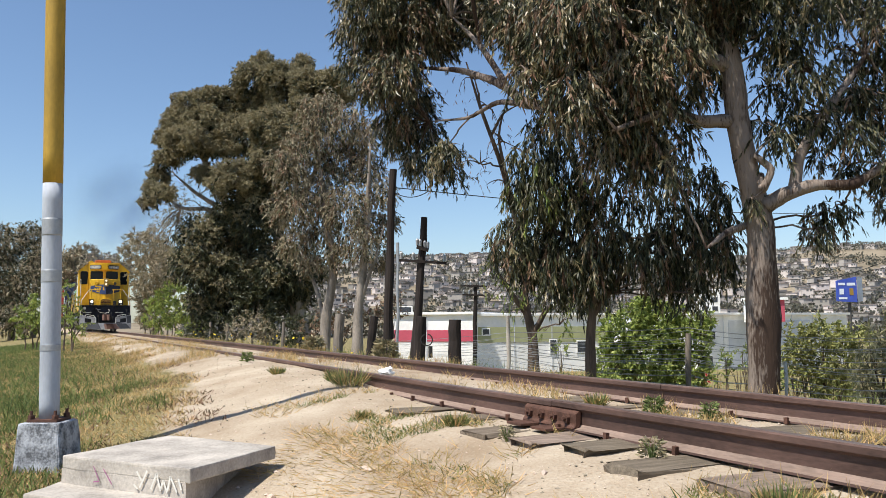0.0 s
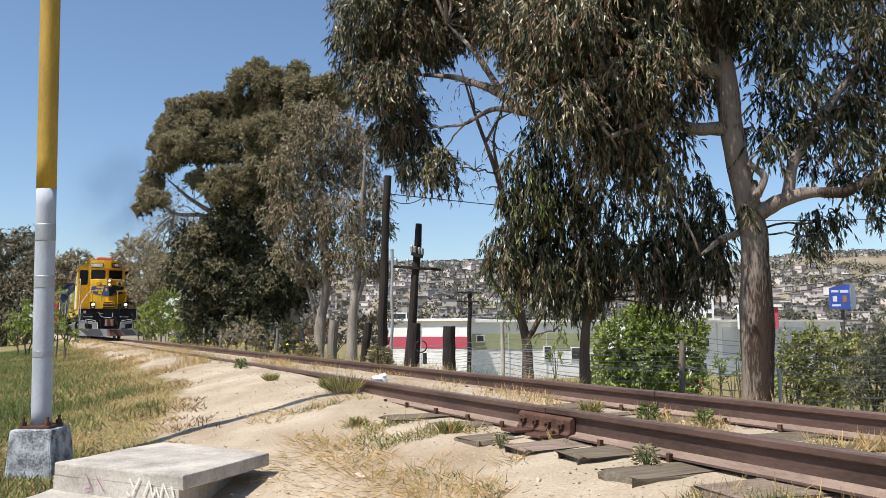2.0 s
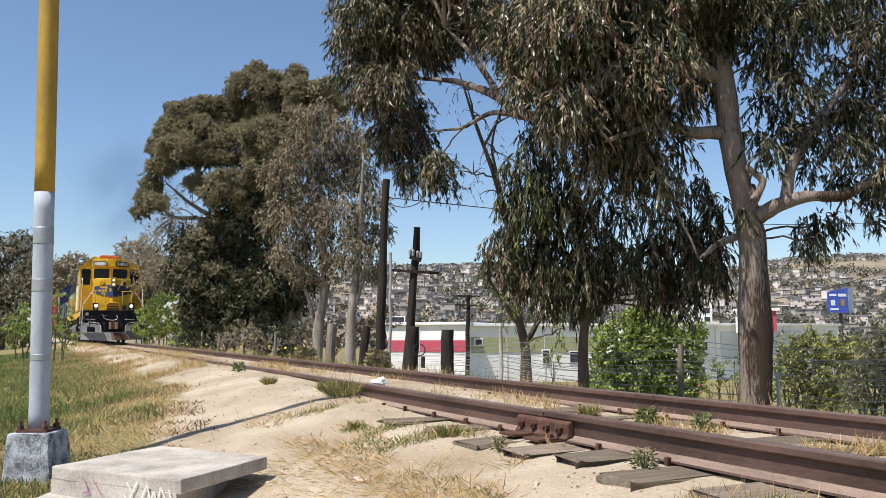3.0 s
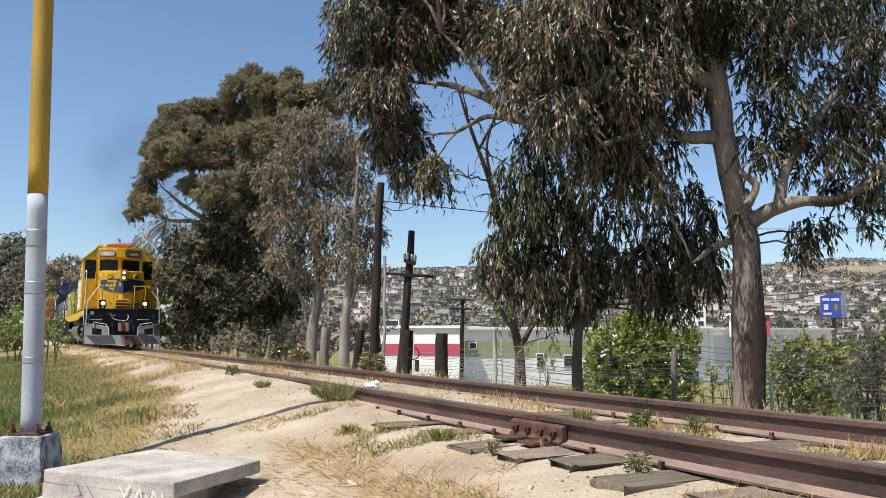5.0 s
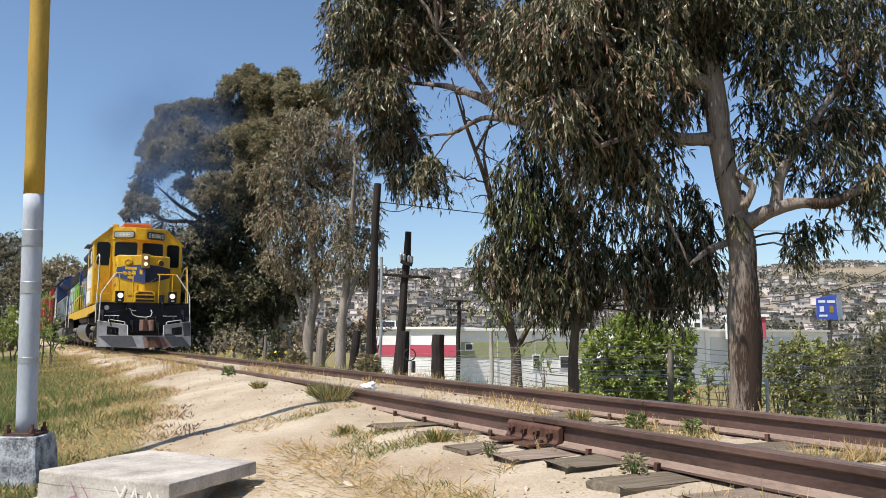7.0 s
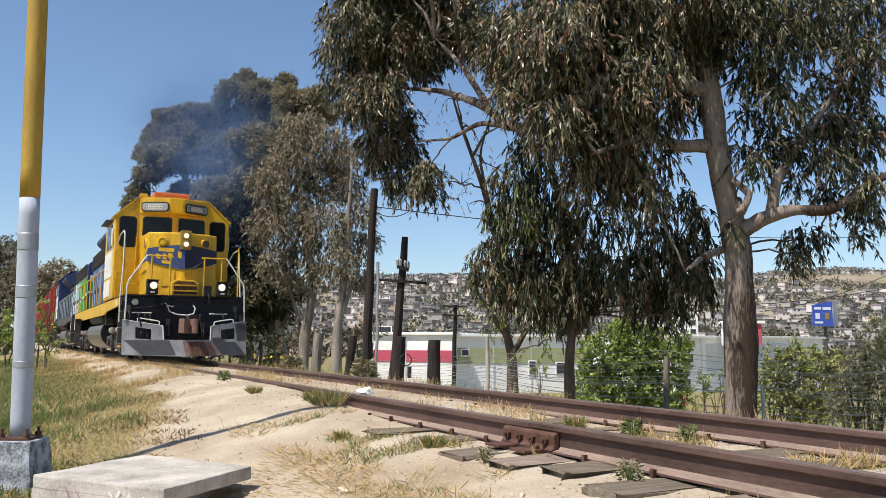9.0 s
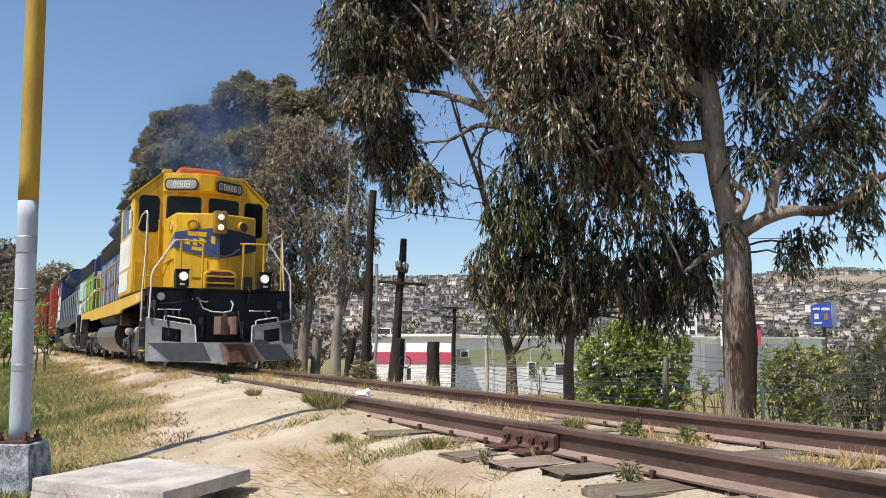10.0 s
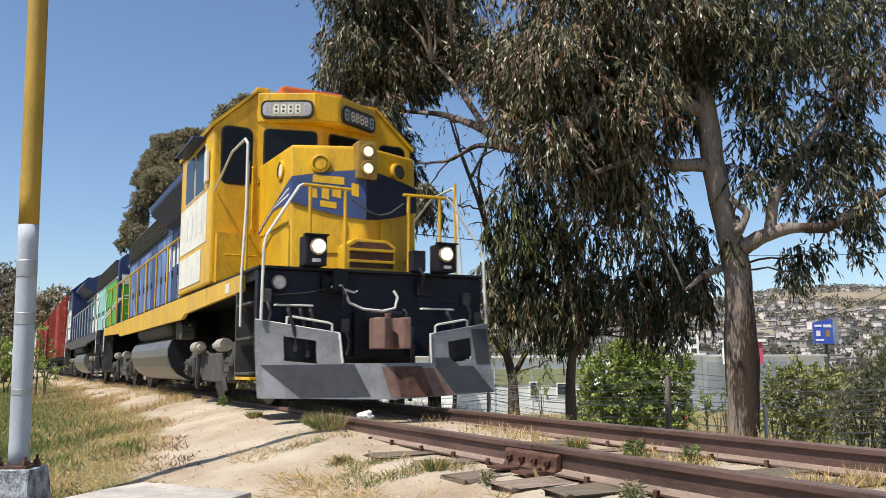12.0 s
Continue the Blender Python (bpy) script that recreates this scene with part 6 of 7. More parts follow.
bush("bush", "tall dusty shrub with long narrow pale leaves", lumps(((8.59, 17.00, 0.04), 0.27), ((8.95, 17.00, 0.33), 0.30), ((8.74, 17.00, -0.37), 0.33), ((8.43, 17.00, -0.71), 0.27), ((8.94, 17.00, -0.83), 0.30), ((9.28, 17.00, -0.14), 0.41), ((9.33, 17.00, 0.80), 0.27)), M["leaf_pale"], 330, .22, .035, 23, 0.3)
bush("bush", "low dark green scrub below the bank", lumps(((8.14, 25.00, -0.60), 0.24), ((8.47, 25.00, -0.94), 0.28), ((8.66, 25.00, -0.43), 0.17), ((10.17, 25.00, -1.29), 0.45), ((9.49, 25.00, -1.12), 0.35), ((4.52, 25.00, -0.76), 0.38), ((5.05, 25.00, -0.42), 0.35), ((5.71, 25.00, -1.27), 0.38), ((6.92, 25.00, -1.28), 0.42), ((7.77, 25.00, -1.28), 0.35), ((11.68, 25.00, -1.80), 0.45), ((12.71, 25.00, -1.81), 0.45), ((3.15, 25.00, -0.41), 0.24)), M["leaf_green"], 160, .13, .05, 34)
bush("bush", "grey-brown thicket below the grove", lumps(((-17.91, 46.00, 4.79), 1.3), ((-16.78, 45.00, 3.10), 1.4), ((-17.51, 46.00, 2.19), 1.1), ((-15.79, 44.00, 3.66), 1.2), ((-17.35, 46.00, 0.90), .9)), M["leaf_grey"], 190, .24, .06, 24)
bush("bush", "green shrub at the foot of the grove", lumps(((-14.03, 40.00, 1.54), 1.2), ((-15.09, 41.00, 1.00), .9), ((-12.38, 38.00, 0.82), .9)), M["leaf_green"], 150, .2, .07, 25)
bush("bush", "low grey-green shrub beside the rails", lumps(((-7.15, 28.00, 0.44), .5), ((-7.91, 29.00, 0.24), .4), ((-6.65, 28.00, 0.24), .4)), M["leaf_grey"], 230, .12, .035, 26)
bush("bush", "dry brown brush between the trunks", lumps(((-3.87, 27.00, 0.71), .8), ((-2.83, 27.00, 0.51), .6), ((-4.89, 28.00, 0.33), .6), ((-2.35, 28.00, 1.09), .6)), M["leaf_brown"], 120, .13, .035, 27)
bush("bush", "dark undergrowth under the grove", lumps(((-9.75, 34.00, 0.31), .8), ((-11.02, 35.00, 0.19), .8), ((-6.93, 32.00, 0.09), .8), ((-8.57, 34.00, 1.25), 1.0), ((-5.85, 31.00, 0.20), .7)), M["leaf_dark"], 170, .18, .05, 28)
bush("bush", "tall green weeds on the verge beside the track", lumps(((-11.98, 25.00, 1.01), .35), ((-12.18, 25.00, 1.54), .28), ((-11.37, 24.00, 0.49), .35), ((-12.29, 25.00, 0.57), .35), ((-12.89, 26.00, 1.03), .3)), M["leaf_green"], 170, .13, .04, 29)
bush("bush", "leafy green shrub in the field", lumps(((-15.79, 30.00, 1.11), .55), ((-16.12, 30.00, 0.49), .5), ((-15.49, 30.00, 0.59), .45)), M["leaf_green"], 230, .14, .05, 30)
field_trees = lumps(((-31.53, 56.00, 6.19), 1.6), ((-30.28, 57.00, 6.88), 1.1), ((-31.24, 55.00, 3.36), 1.7), ((-29.48, 55.00, 3.35), 1.6), ((-29.69, 54.00, 1.02), 1.5), ((-32.70, 55.00, 5.32), 1.8), ((-29.48, 56.00, 4.98), 1.2), ((-32.34, 54.00, 1.80), 1.8))
tree("field_tree", "grey-green trees at the far side of the field", [([(-31.02, 56.00, -1.30), (-31.10, 56.00, 2.62), (-31.54, 56.00, 6.59)], [.25, .2, .06]), ([(-30.04, 57.00, -1.35), (-30.11, 57.00, 2.64), (-30.28, 57.00, 7.09)], [.2, .16, .05])], [],
     [(field_trees, M["leaf_grey"], 170, 10, .5, .2, .06, .4, 0), (field_trees, M["leaf_dark"], 120, 10, .5, .2, .06, .4, 0)], M["palebark"], seed=17)
far_row = lumps(((-58.45, 120.00, 9.86), 2.2), ((-60.56, 130.00, 11.26), 2.2), ((-57.74, 130.00, 9.86), 2.4), ((-60.10, 120.00, 8.34), 2.4), ((-62.27, 120.00, 9.21), 2.6), ((-52.83, 125.00, 8.59), 2.4), ((-56.66, 120.00, 7.47), 2.6))
tree("far_tree", "distant tree row beyond the end of the track", [([(-57.93, 125.00, 1.60), (-58.19, 125.00, 9.52)], [.3, .1])], [], [(far_row, M["leaf_grey"], 60, 9, 1.0, .6, .2, .3, 0)], M["palebark"], seed=18)


def blades(name, label, spots, height, width, material, seed, lean=0.5, category="grass"):
    """Grass as one mass: spots is an array of x, y, z."""
    rng = np.random.default_rng(seed)
    way = rng.normal(size=(len(spots), 3)) * lean
    way[:, 2] = 1
    ob = leaf_mesh(name, spots, way, height, width, material)
    return tagged(ob, label, category, kind="stuff")


def scatter(count, u0, u1, s0, s1, keep, seed):
    """Places on the ground inside a stretch of the plan, where keep(u, s, clump) holds."""
    rng = random.Random(seed)
    out = []
    tries = 0
    while len(out) < count and tries < count * 12:
        tries += 1
        u, s = rng.uniform(u0, u1), s0 + (s1 - s0) * rng.random() ** 1.5
        x, y = onto(u, s)
        c = noise.noise(Vector((x * 0.8, y * 0.8, 2))) + 0.5 * noise.noise(Vector((x * 3, y * 3, 7)))
        if keep(u, s, c, rng):
            out.append((x, y, land(x, y) - 0.01))
    return np.array(out)


blades("brown_weeds", "low brown withered weeds on the verge", scatter(9000, -4.6, -1.7, 6, 30, lambda u, s, c, r: c > 0.0 and u < -2.6 + 0.9 * smooth(6.5, 12, s) + 0.5 * c, 17), .07, .012, M["leaf_brown"], 54, 1.0, "weeds")
verge_edge = lambda u, s, c: u < -2.78 + 0.95 * smooth(6.5, 12, s) + 0.6 * c
blades("dry_grass", "dry yellow grass on the verge", scatter(60000, -7, -1.6, 5.4, 34, lambda u, s, c, r: verge_edge(u, s, c) and r.random() < 0.9 - 0.45 * smooth(-3.6, -5.0, u), 1), .095, .006, M["straw"], 41, 1.3)
blades("green_grass", "green grass and weeds in the field", scatter(110000, -11, -2.2, 6.5, 44, lambda u, s, c, r: u < -3.1 + 0.7 * smooth(8, 14, s) + 0.9 * c and (s > 8.6 + c or u < -4.4) and r.random() < (0.25 + 0.75 * smooth(-2.8, -4.2, u)) * (0.35 + smooth(-0.2, 0.1, c)), 2), .13, .010, M["grass"], 42, .7)
flowers = scatter(500, -9, -4.6, 8, 22, lambda u, s, c, r: c > 0, 15)
flowers[:, 2] += 0.2
blades("wild_flowers", "small pink flowers in the grass", flowers, .05, .05, M["flower"], 52, 1.0, "flowers")
yellow = scatter(50, 1.2, 3.2, 18, 40, lambda u, s, c, r: c > 0.05, 16)
yellow[:, 2] += 0.35
blades("wild_flowers", "small yellow flowers along the bank", yellow, .07, .07, M["flower_yellow"], 53, 1.0, "flowers")
blades("green_grass", "short green grass beside the concrete", scatter(3000, -4.4, -2.5, 5.0, 12, lambda u, s, c, r: c > 0.22 and u < -2.6, 3), .10, .010, M["grass"], 43, .6)
blades("dry_straw", "matted dry straw lying beside the slab", scatter(16000, -4.6, -1.7, 2.2, 6.2, lambda u, s, c, r: c > -0.02 and u < -1.75 + 0.4 * c, 4), .12, .004, M["straw"], 44, 7.0, "straw")
blades("dry_grass", "dry tufts between the rails", scatter(4200, -0.6, 0.66, 3, 34, lambda u, s, c, r: c > 0.22, 5), .13, .006, M["straw"], 45, .6)
blades("dry_grass", "tall dry grass along the bank", scatter(9000, 1.15, 3.2, 2, 46, lambda u, s, c, r: c > 0.05, 6), .24, .008, M["straw"], 46, .45)
blades("green_grass", "green weeds along the bank", scatter(9000, 1.1, 4.5, 0, 46, lambda u, s, c, r: c < 0.1, 7), .24, .008, M["grass"], 47, .5)
blades("green_grass", "low green weeds along the sleeper ends", scatter(6500, -2.0, -0.95, 0.6, 7.4, lambda u, s, c, r: c > 0.10 and u > -1.9 + 0.4 * r.random(), 8), .06, .006, M["grass"], 48, 1.0)
blades("dry_straw", "dry straw along the sleeper ends", scatter(4500, -2.1, -0.9, 0.4, 7.6, lambda u, s, c, r: c > 0.02, 9), .13, .005, M["straw"], 49, 1.6, "straw")
blades("dry_grass", "dry grass where rails meet the verge", scatter(5000, -2.4, -0.9, 14, 50, lambda u, s, c, r: c > 0.1, 10), .16, .008, M["straw"], 50, .6)


def weed(spot, size, material, label, seed):
    """A single leafy weed."""
    top = empty("weed", label=label, category="weed", group="weeds by the rails")
    x, y = onto(*spot)
    z = land(x, y)
    rng = np.random.default_rng(seed)
    n = int(260 * size / 0.2)
    ang, up = rng.uniform(0, 6.28, n), rng.uniform(0.1, 1, n)
    r = size * 0.55 * np.sqrt(rng.uniform(0, 1, n)) * (1.1 - 0.6 * up)
    p = np.stack([x + r * np.cos(ang), y + r * np.sin(ang), z + up * size * 0.9], 1)
    w = np.stack([np.cos(ang), np.sin(ang), rng.uniform(-.3, .8, n)], 1)
    leaf_mesh("leaves", p, w, size * 0.26, size * 0.11, material, top)
    for k in range(7):
        bm = bmesh.new()
        a = k * 0.9
        tube(bm, [(x, y, z - 0.02), (x + math.cos(a) * size * .2, y + math.sin(a) * size * .2, z + size * .5), (x + math.cos(a) * size * .4, y + math.sin(a) * size * .4, z + size * .85)], [.006, .004, .002], 4)
        part("stem", bm, M["grass"], top)


for i, (u, s, size, m) in enumerate(((-1.0, 3.35, .13, "leaf_olive"), (0.42, 1.72, .13, "leaf_olive"), (0.35, 4.3, .14, "grass"), (-1.25, 4.4, .10, "leaf_olive"),
                                     (0.2, 4.7, .16, "grass"), (-1.35, 1.5, .12, "leaf_olive"), (1.3, 12.5, .4, "leaf_olive"), (1.5, 17.0, .45, "leaf_olive"), (-1.1, 12.0, .16, "grass"), (-1.0, 1.0, .22, "straw"))):
    weed((u, s), size, M[m], "small leafy green weed growing beside the rail" if m != "straw" else "dry yellow weed beside the rail", 60 + i)



def tuft(u, s, size, seed):
    """A tuft of upright grass with dry blades in it."""
    top = empty("grass_tuft", label="tuft of green grass with dry blades beside the rail", category="grass tuft", group="grass tufts by the rails")
    x, y = onto(u, s)
    rng = np.random.default_rng(seed)
    for name, n, m in (("foliage", 150, "grass"), ("dry_foliage", 130, "straw")):
        a, r = rng.uniform(0, 6.28, n), size * 0.6 * np.sqrt(rng.uniform(0, 1, n))
        p = np.stack([x + r * np.cos(a), y + r * np.sin(a), np.full(n, land(x, y) - 0.01)], 1)
        w = np.stack([np.cos(a) * 0.5, np.sin(a) * 0.5, np.ones(n)], 1) + rng.normal(size=(n, 3)) * 0.3
        leaf_mesh(name, p, w, size, 0.008, M[m], top)


for i, (u, s, size) in enumerate(((-1.0, 7.95, .22), (-0.95, 8.5, .14), (-1.2, 5.2, .10), (0.35, 5.6, .12), (-1.25, 2.3, .12), (-0.98, 0.75, .18), (-1.3, 9.6, .10), (1.15, 7.2, .2), (-1.5, 6.2, .08))):
    tuft(u, s, size, 90 + i)

# ---------------------------------------------------------------- pole, slabs, fence and posts
def lamp_pole():
    top = empty("steel_pole", label="steel pole, yellow above and silver below, bolted to a concrete footing", category="pole")
    bx, by, bz = (-3.27, 6.50, -0.24)
    def up(z0, z1, r, name, m, lab=""):
        bm = bmesh.new()
        lean = -0.021
        n = 14
        tube(bm, [(bx + lean * (z0 + (z1 - z0) * k / n - bz), by, z0 + (z1 - z0) * k / n) for k in range(n + 1)], r, 24)
        return part(name, bm, m, top, lab, smooth=True)
    seam = (-3.33, 6.50, 1.67)[2]
    up(bz, seam, .076, "lower_shaft", M["pole_silver"], "silver painted shaft with patches")
    up(seam, seam + 3.4, .0765, "upper_shaft", M["pole_yellow"], "faded yellow shaft")
    for dz, h in ((1.48, .14), (1.1, .10), (0.55, .05)):
        up(bz + dz, bz + dz + h, .0775, "patch", M["wire"])
    bm = bmesh.new()
    box(bm, bx - .12, bx + .12, by - .12, by + .12, bz - .005, bz + .018, .004)
    part("base_plate", bm, M["rust"], top)
    for dx, dy in ((-.095, -.095), (.095, -.095), (.095, .095), (-.095, .095)):
        bm = bmesh.new()
        tube(bm, ((bx + dx, by + dy, bz), (bx + dx, by + dy, bz + .085)), .013, 8)
        tube(bm, ((bx + dx, by + dy, bz + .02), (bx + dx, by + dy, bz + .05)), .026, 6)
        part("anchor_bolt", bm, M["rust"], top)
    bm = bmesh.new()
    prism(bm, [(-.165, -.165), (.165, -.165), (.165, .165), (-.165, .165)], "z", -.42, -.004)
    for v in bm.verts:
        if v.co.z < -.2:
            v.co.x *= 1.16
            v.co.y *= 1.16
    soften(bm, .02, 2)
    bmesh.ops.subdivide_edges(bm, edges=bm.edges[:], cuts=2)
    for v in bm.verts:
        v.co += Vector((noise.noise(v.co * 9), noise.noise(v.co * 9 + Vector((5, 0, 0))), 0)) * .012
    bmesh.ops.transform(bm, matrix=Matrix.Translation((bx, by, bz)), verts=bm.verts)
    part("footing", bm, M["painted_concrete"], top, "blue-grey painted concrete footing, chipped")


lamp_pole()


def slab(name, label, corners, z, thick, material, seed):
    """A cast slab over four corners, with worn edges."""
    bm = bmesh.new()
    prism(bm, corners, "z", z - thick, z)
    soften(bm, .012, 2)
    bmesh.ops.subdivide_edges(bm, edges=[e for e in bm.edges if e.calc_length() > .3], cuts=10, use_grid_fill=True)
    for v in bm.verts:
        v.co += Vector((noise.noise(v.co * 7 + Vector((seed, 0, 0))), noise.noise(v.co * 7 + Vector((0, seed, 0))), 0.5 * noise.noise(v.co * 5))) * .009
    return tagged(part(name, bm, material), label, "concrete slab")


FRONT = [(-1.52, 4.64, -0.29), (-2.49, 5.13, -0.29), (-2.13, 6.03, -0.29), (-1.22, 5.49, -0.29)]
SLAB_Z = -0.295
upper = slab("concrete_slab", "pale concrete slab with spray-painted scrawl on its front edge", [(p[0], p[1]) for p in FRONT], SLAB_Z, .085, M["concrete"], 3)
inner = [Vector(p[:2]) for p in FRONT]
inner[0] += (inner[1] - inner[0]).normalized() * .03
inner[3] += (inner[2] - inner[3]).normalized() * .30
bm = bmesh.new()
prism(bm, [tuple(p) for p in inner], "z", SLAB_Z - .50, SLAB_Z - .08)
part("slab_core", bm, M["concrete"], upper, "rough grey underside, washed out beneath")
LOWER = [(-1.56, 4.43, -0.47), (-2.56, 4.81, -0.47), (-2.52, 5.22, -0.46), (-1.55, 4.83, -0.47)]
slab("concrete_slab", "lower concrete step beside the path", [(p[0], p[1]) for p in LOWER], SLAB_Z - .17, .16, M["concrete"], 8)
slab("concrete_slab", "flat concrete block beside the rail", [(p[0], p[1]) for p in ((1.67, 3.85, -0.26), (2.19, 3.92, -0.26), (1.79, 3.21, -0.26), (1.53, 3.34, -0.26))], -.26, .12, M["concrete"], 5)


def scrawl():
    """Illegible spray paint as plain strokes on the slab's front edge."""
    a, b = Vector((*FRONT[1][:2], SLAB_Z)), Vector((*FRONT[0][:2], SLAB_Z))
    run = b - a
    out = Vector((run.y, -run.x, 0)).normalized()
    if out.y > 0:
        out = -out
    strokes = [(.28, .25, .33, .75, "p"), (.33, .75, .28, .8, "p"), (.36, .3, .43, .8, "p"), (.62, .25, .66, .55, "w"), (.70, .2, .645, .8, "w"), (.73, .8, .77, .25, "w"), (.77, .25, .80, .8, "w"),
               (.80, .8, .82, .45, "w"), (.82, .45, .85, .85, "w"), (.85, .85, .87, .3, "w"), (.87, .3, .92, .8, "w"), (.60, .7, .63, .85, "w"), (.93, .35, .95, .7, "w")]
    for k, (x0, z0, x1, z1, c) in enumerate(strokes):
        p = a + run * x0 + Vector((0, 0, -.17 * z0)) + out * .012
        q = a + run * x1 + Vector((0, 0, -.17 * z1)) + out * .012
        bm = bmesh.new()
        d = (q - p).normalized()
        s = d.cross(out) * (.0065 if c == "w" else .003)
        bm.faces.new([bm.verts.new(v) for v in (p - s, p + s, q + s, q - s)])
        part("paint_stroke", bm, M["handrail"] if c == "w" else M["flower"], upper)


scrawl()


def wooden_post(name, label, foot, head, r0, r1, material, group="", arms=(), extra=None):
    top = empty(name, label=label, category="pole" if r0 < .2 and (Vector(head) - Vector(foot)).length > 2.2 else "post", group=group)
    foot = Vector(foot)
    foot.z = min(foot.z, land(foot.x, foot.y) - .1)
    rng = random.Random(int(foot.x * 100))
    bm = bmesh.new()
    pts = bent(foot, head, 0, rng, 6)
    pts = [foot.lerp(Vector(head), k / 6) + (p - foot.lerp(Vector(head), k / 6)) * .12 for k, p in enumerate(pts)]
    tube(bm, pts, [r0 + (r1 - r0) * k / 6 for k in range(7)], 12)
    for v in bm.verts:
        v.co += Vector((noise.noise(v.co * 6), noise.noise(v.co * 6 + Vector((3, 3, 3))), 0)) * .02
    part("shaft", bm, material, top)
    for a, b, r in arms:
        bm = bmesh.new()
        a, b = Vector(a), Vector(b)
        tube(bm, (a, b), r, 4)
        arm = part("crossarm", bm, material, top)
        for k in (.05, .3, .7, .95):
            p = a.lerp(b, k)
            bm = bmesh.new()
            tube(bm, (p + Vector((0, 0, .02)), p + Vector((0, 0, .14)), p + Vector((0, 0, .17))), [.025, .035, .015], 8)
            part("insulator", bm, M["wire"], arm)
    return top


main_pole = wooden_post("telegraph_pole", "old creosoted telegraph pole, stubbed with a second timber", (-0.88, 16.00, -0.26), (-0.65, 16.00, 2.59), .10, .065, M["creosote"], "telegraph poles",
                        [((-1.15, 15.90, 1.73), (-0.21, 15.90, 1.66), .035), ((-0.80, 15.90, 1.99), (-0.57, 15.90, 1.92), .05)])
wooden_post("telegraph_pole", "dark leaning utility pole at the edge of the grove", (-1.58, 18.00, -0.35), (-1.43, 18.00, 3.94), .12, .075, M["creosote"], "telegraph poles")
wooden_post("telegraph_pole", "distant telegraph pole with two crossarms", (0.58, 30.00, -1.17), (0.67, 30.00, 1.86), .09, .07, M["creosote"], "telegraph poles",
            [((0.21, 29.90, 1.82), (1.09, 29.90, 1.79), .04), ((0.17, 29.90, 1.49), (1.00, 29.90, 1.46), .04)])
wooden_post("wooden_post", "stout dark timber post with a sawn top", (-0.06, 13.50, -0.14), (-0.05, 13.50, 0.55), .115, .105, M["creosote"], "timber posts")
wooden_post("wooden_post", "timber stub bolted to the telegraph pole", (-0.78, 15.80, -0.25), (-0.72, 15.80, 0.62), .12, .12, M["creosote"], "timber posts")
wooden_post("wooden_post", "grey leaning timber post", (-2.99, 20.00, -0.24), (-2.91, 20.00, 0.72), .12, .12, M["greywood"], "timber posts")
wooden_post("wooden_post", "dark leaning timber post", (-2.12, 19.00, -0.30), (-1.96, 19.00, 0.65), .10, .09, M["creosote"], "timber posts")
wooden_post("fence_post", "pale thin concrete fence post", (0.90, 14.50, -0.29), (0.89, 14.50, 0.61), .035, .035, M["concrete"], "fence posts")
wooden_post("fence_post", "thin metal fence post", (-1.63, 22.00, -0.55), (-1.64, 22.00, 2.67), .04, .04, M["wire"], "fence posts")
wooden_post("fence_post", "weathered fence post in the bushes", (3.89, 14.00, -0.66), (3.94, 14.00, 0.29), .05, .045, M["greywood"], "fence posts")
wooden_post("fence_post", "pale fence post by the big tree", (5.37, 13.50, -0.72), (5.37, 13.50, -0.17), .03, .03, M["wire"], "fence posts")
for px_foot, px_head in (((-8.59, 30.00, -0.29), (-8.54, 30.00, 0.50)), ((-15.10, 42.00, -0.31), (-15.07, 42.00, 0.86)), ((-5.41, 25.00, -0.42), (-5.38, 25.00, 0.53)), ((-10.41, 34.00, -0.30), (-10.40, 34.00, 0.55))):
    wooden_post("fence_post", "short grey fence post among the weeds", px_foot, px_head, .05, .05, M["greywood"], "fence posts")

bm = bmesh.new()
ring = (-0.60, 15.60, 0.17)
tube(bm, [(ring[0] + .11 * math.sin(a), ring[1], ring[2] + .11 * math.cos(a)) for a in np.linspace(0.2, 5.9, 16)], .012, 6)
tube(bm, [(ring[0] + .07, ring[1], ring[2] - .12), (ring[0] + .07, ring[1], ring[2] - .34)], .04, 8)
part("wire_loop", bm, M["cable"], main_pole, "coil of black cable hanging from the pole")


def strand(points, r, sag=0.0):
    bm = bmesh.new()
    pts = []
    for a, b in zip(points, points[1:]):
        a, b = Vector(a), Vector(b)
        for k in range(9):
            t = k / 8
            p = a.lerp(b, t)
            p.z -= sag * 4 * t * (1 - t)
            pts.append(p)
    tube(bm, pts, r, 4)
    return bm


fence = empty("wire_fence", label="slack galvanised wires strung along the bank", category="wire fence")
slack = random.Random(12)
for k in range(16):
    a, b, c, d, e = (slack.uniform(-.05, .05) for _ in range(5))
    part("wire", strand([(-2.01, 24.00, -0.054 - 0.036 * k + a), (0.91, 14.50, 0.305 - 0.036 * k + b), (3.94, 14.00, 0.371 - 0.064 * k + c), (5.40, 13.50, 0.274 - 0.059 * k + d), (7.41, 13.00, 0.288 - 0.068 * k + e)], .004 + .002 * (k % 3 == 0), .03 + .05 * ((k * 7) % 5) / 2), M["wire"], fence)
for i, (a, b, sag) in enumerate((((-1.43, 18.00, 3.53), (17.37, 30.00, 4.55), .35), ((-1.38, 18.00, 3.40), (-0.62, 18.00, 3.45), .12), ((23.91, 60.00, 2.79), (34.60, 60.00, 6.04), .5), ((17.93, 60.00, 3.24), (34.53, 60.00, 4.79), .5))):
    tagged(part("overhead_wire", strand([a, b], .012 if i < 2 else .03, sag), M["cable"]), "thin black overhead wire", "wire", "overhead wires")

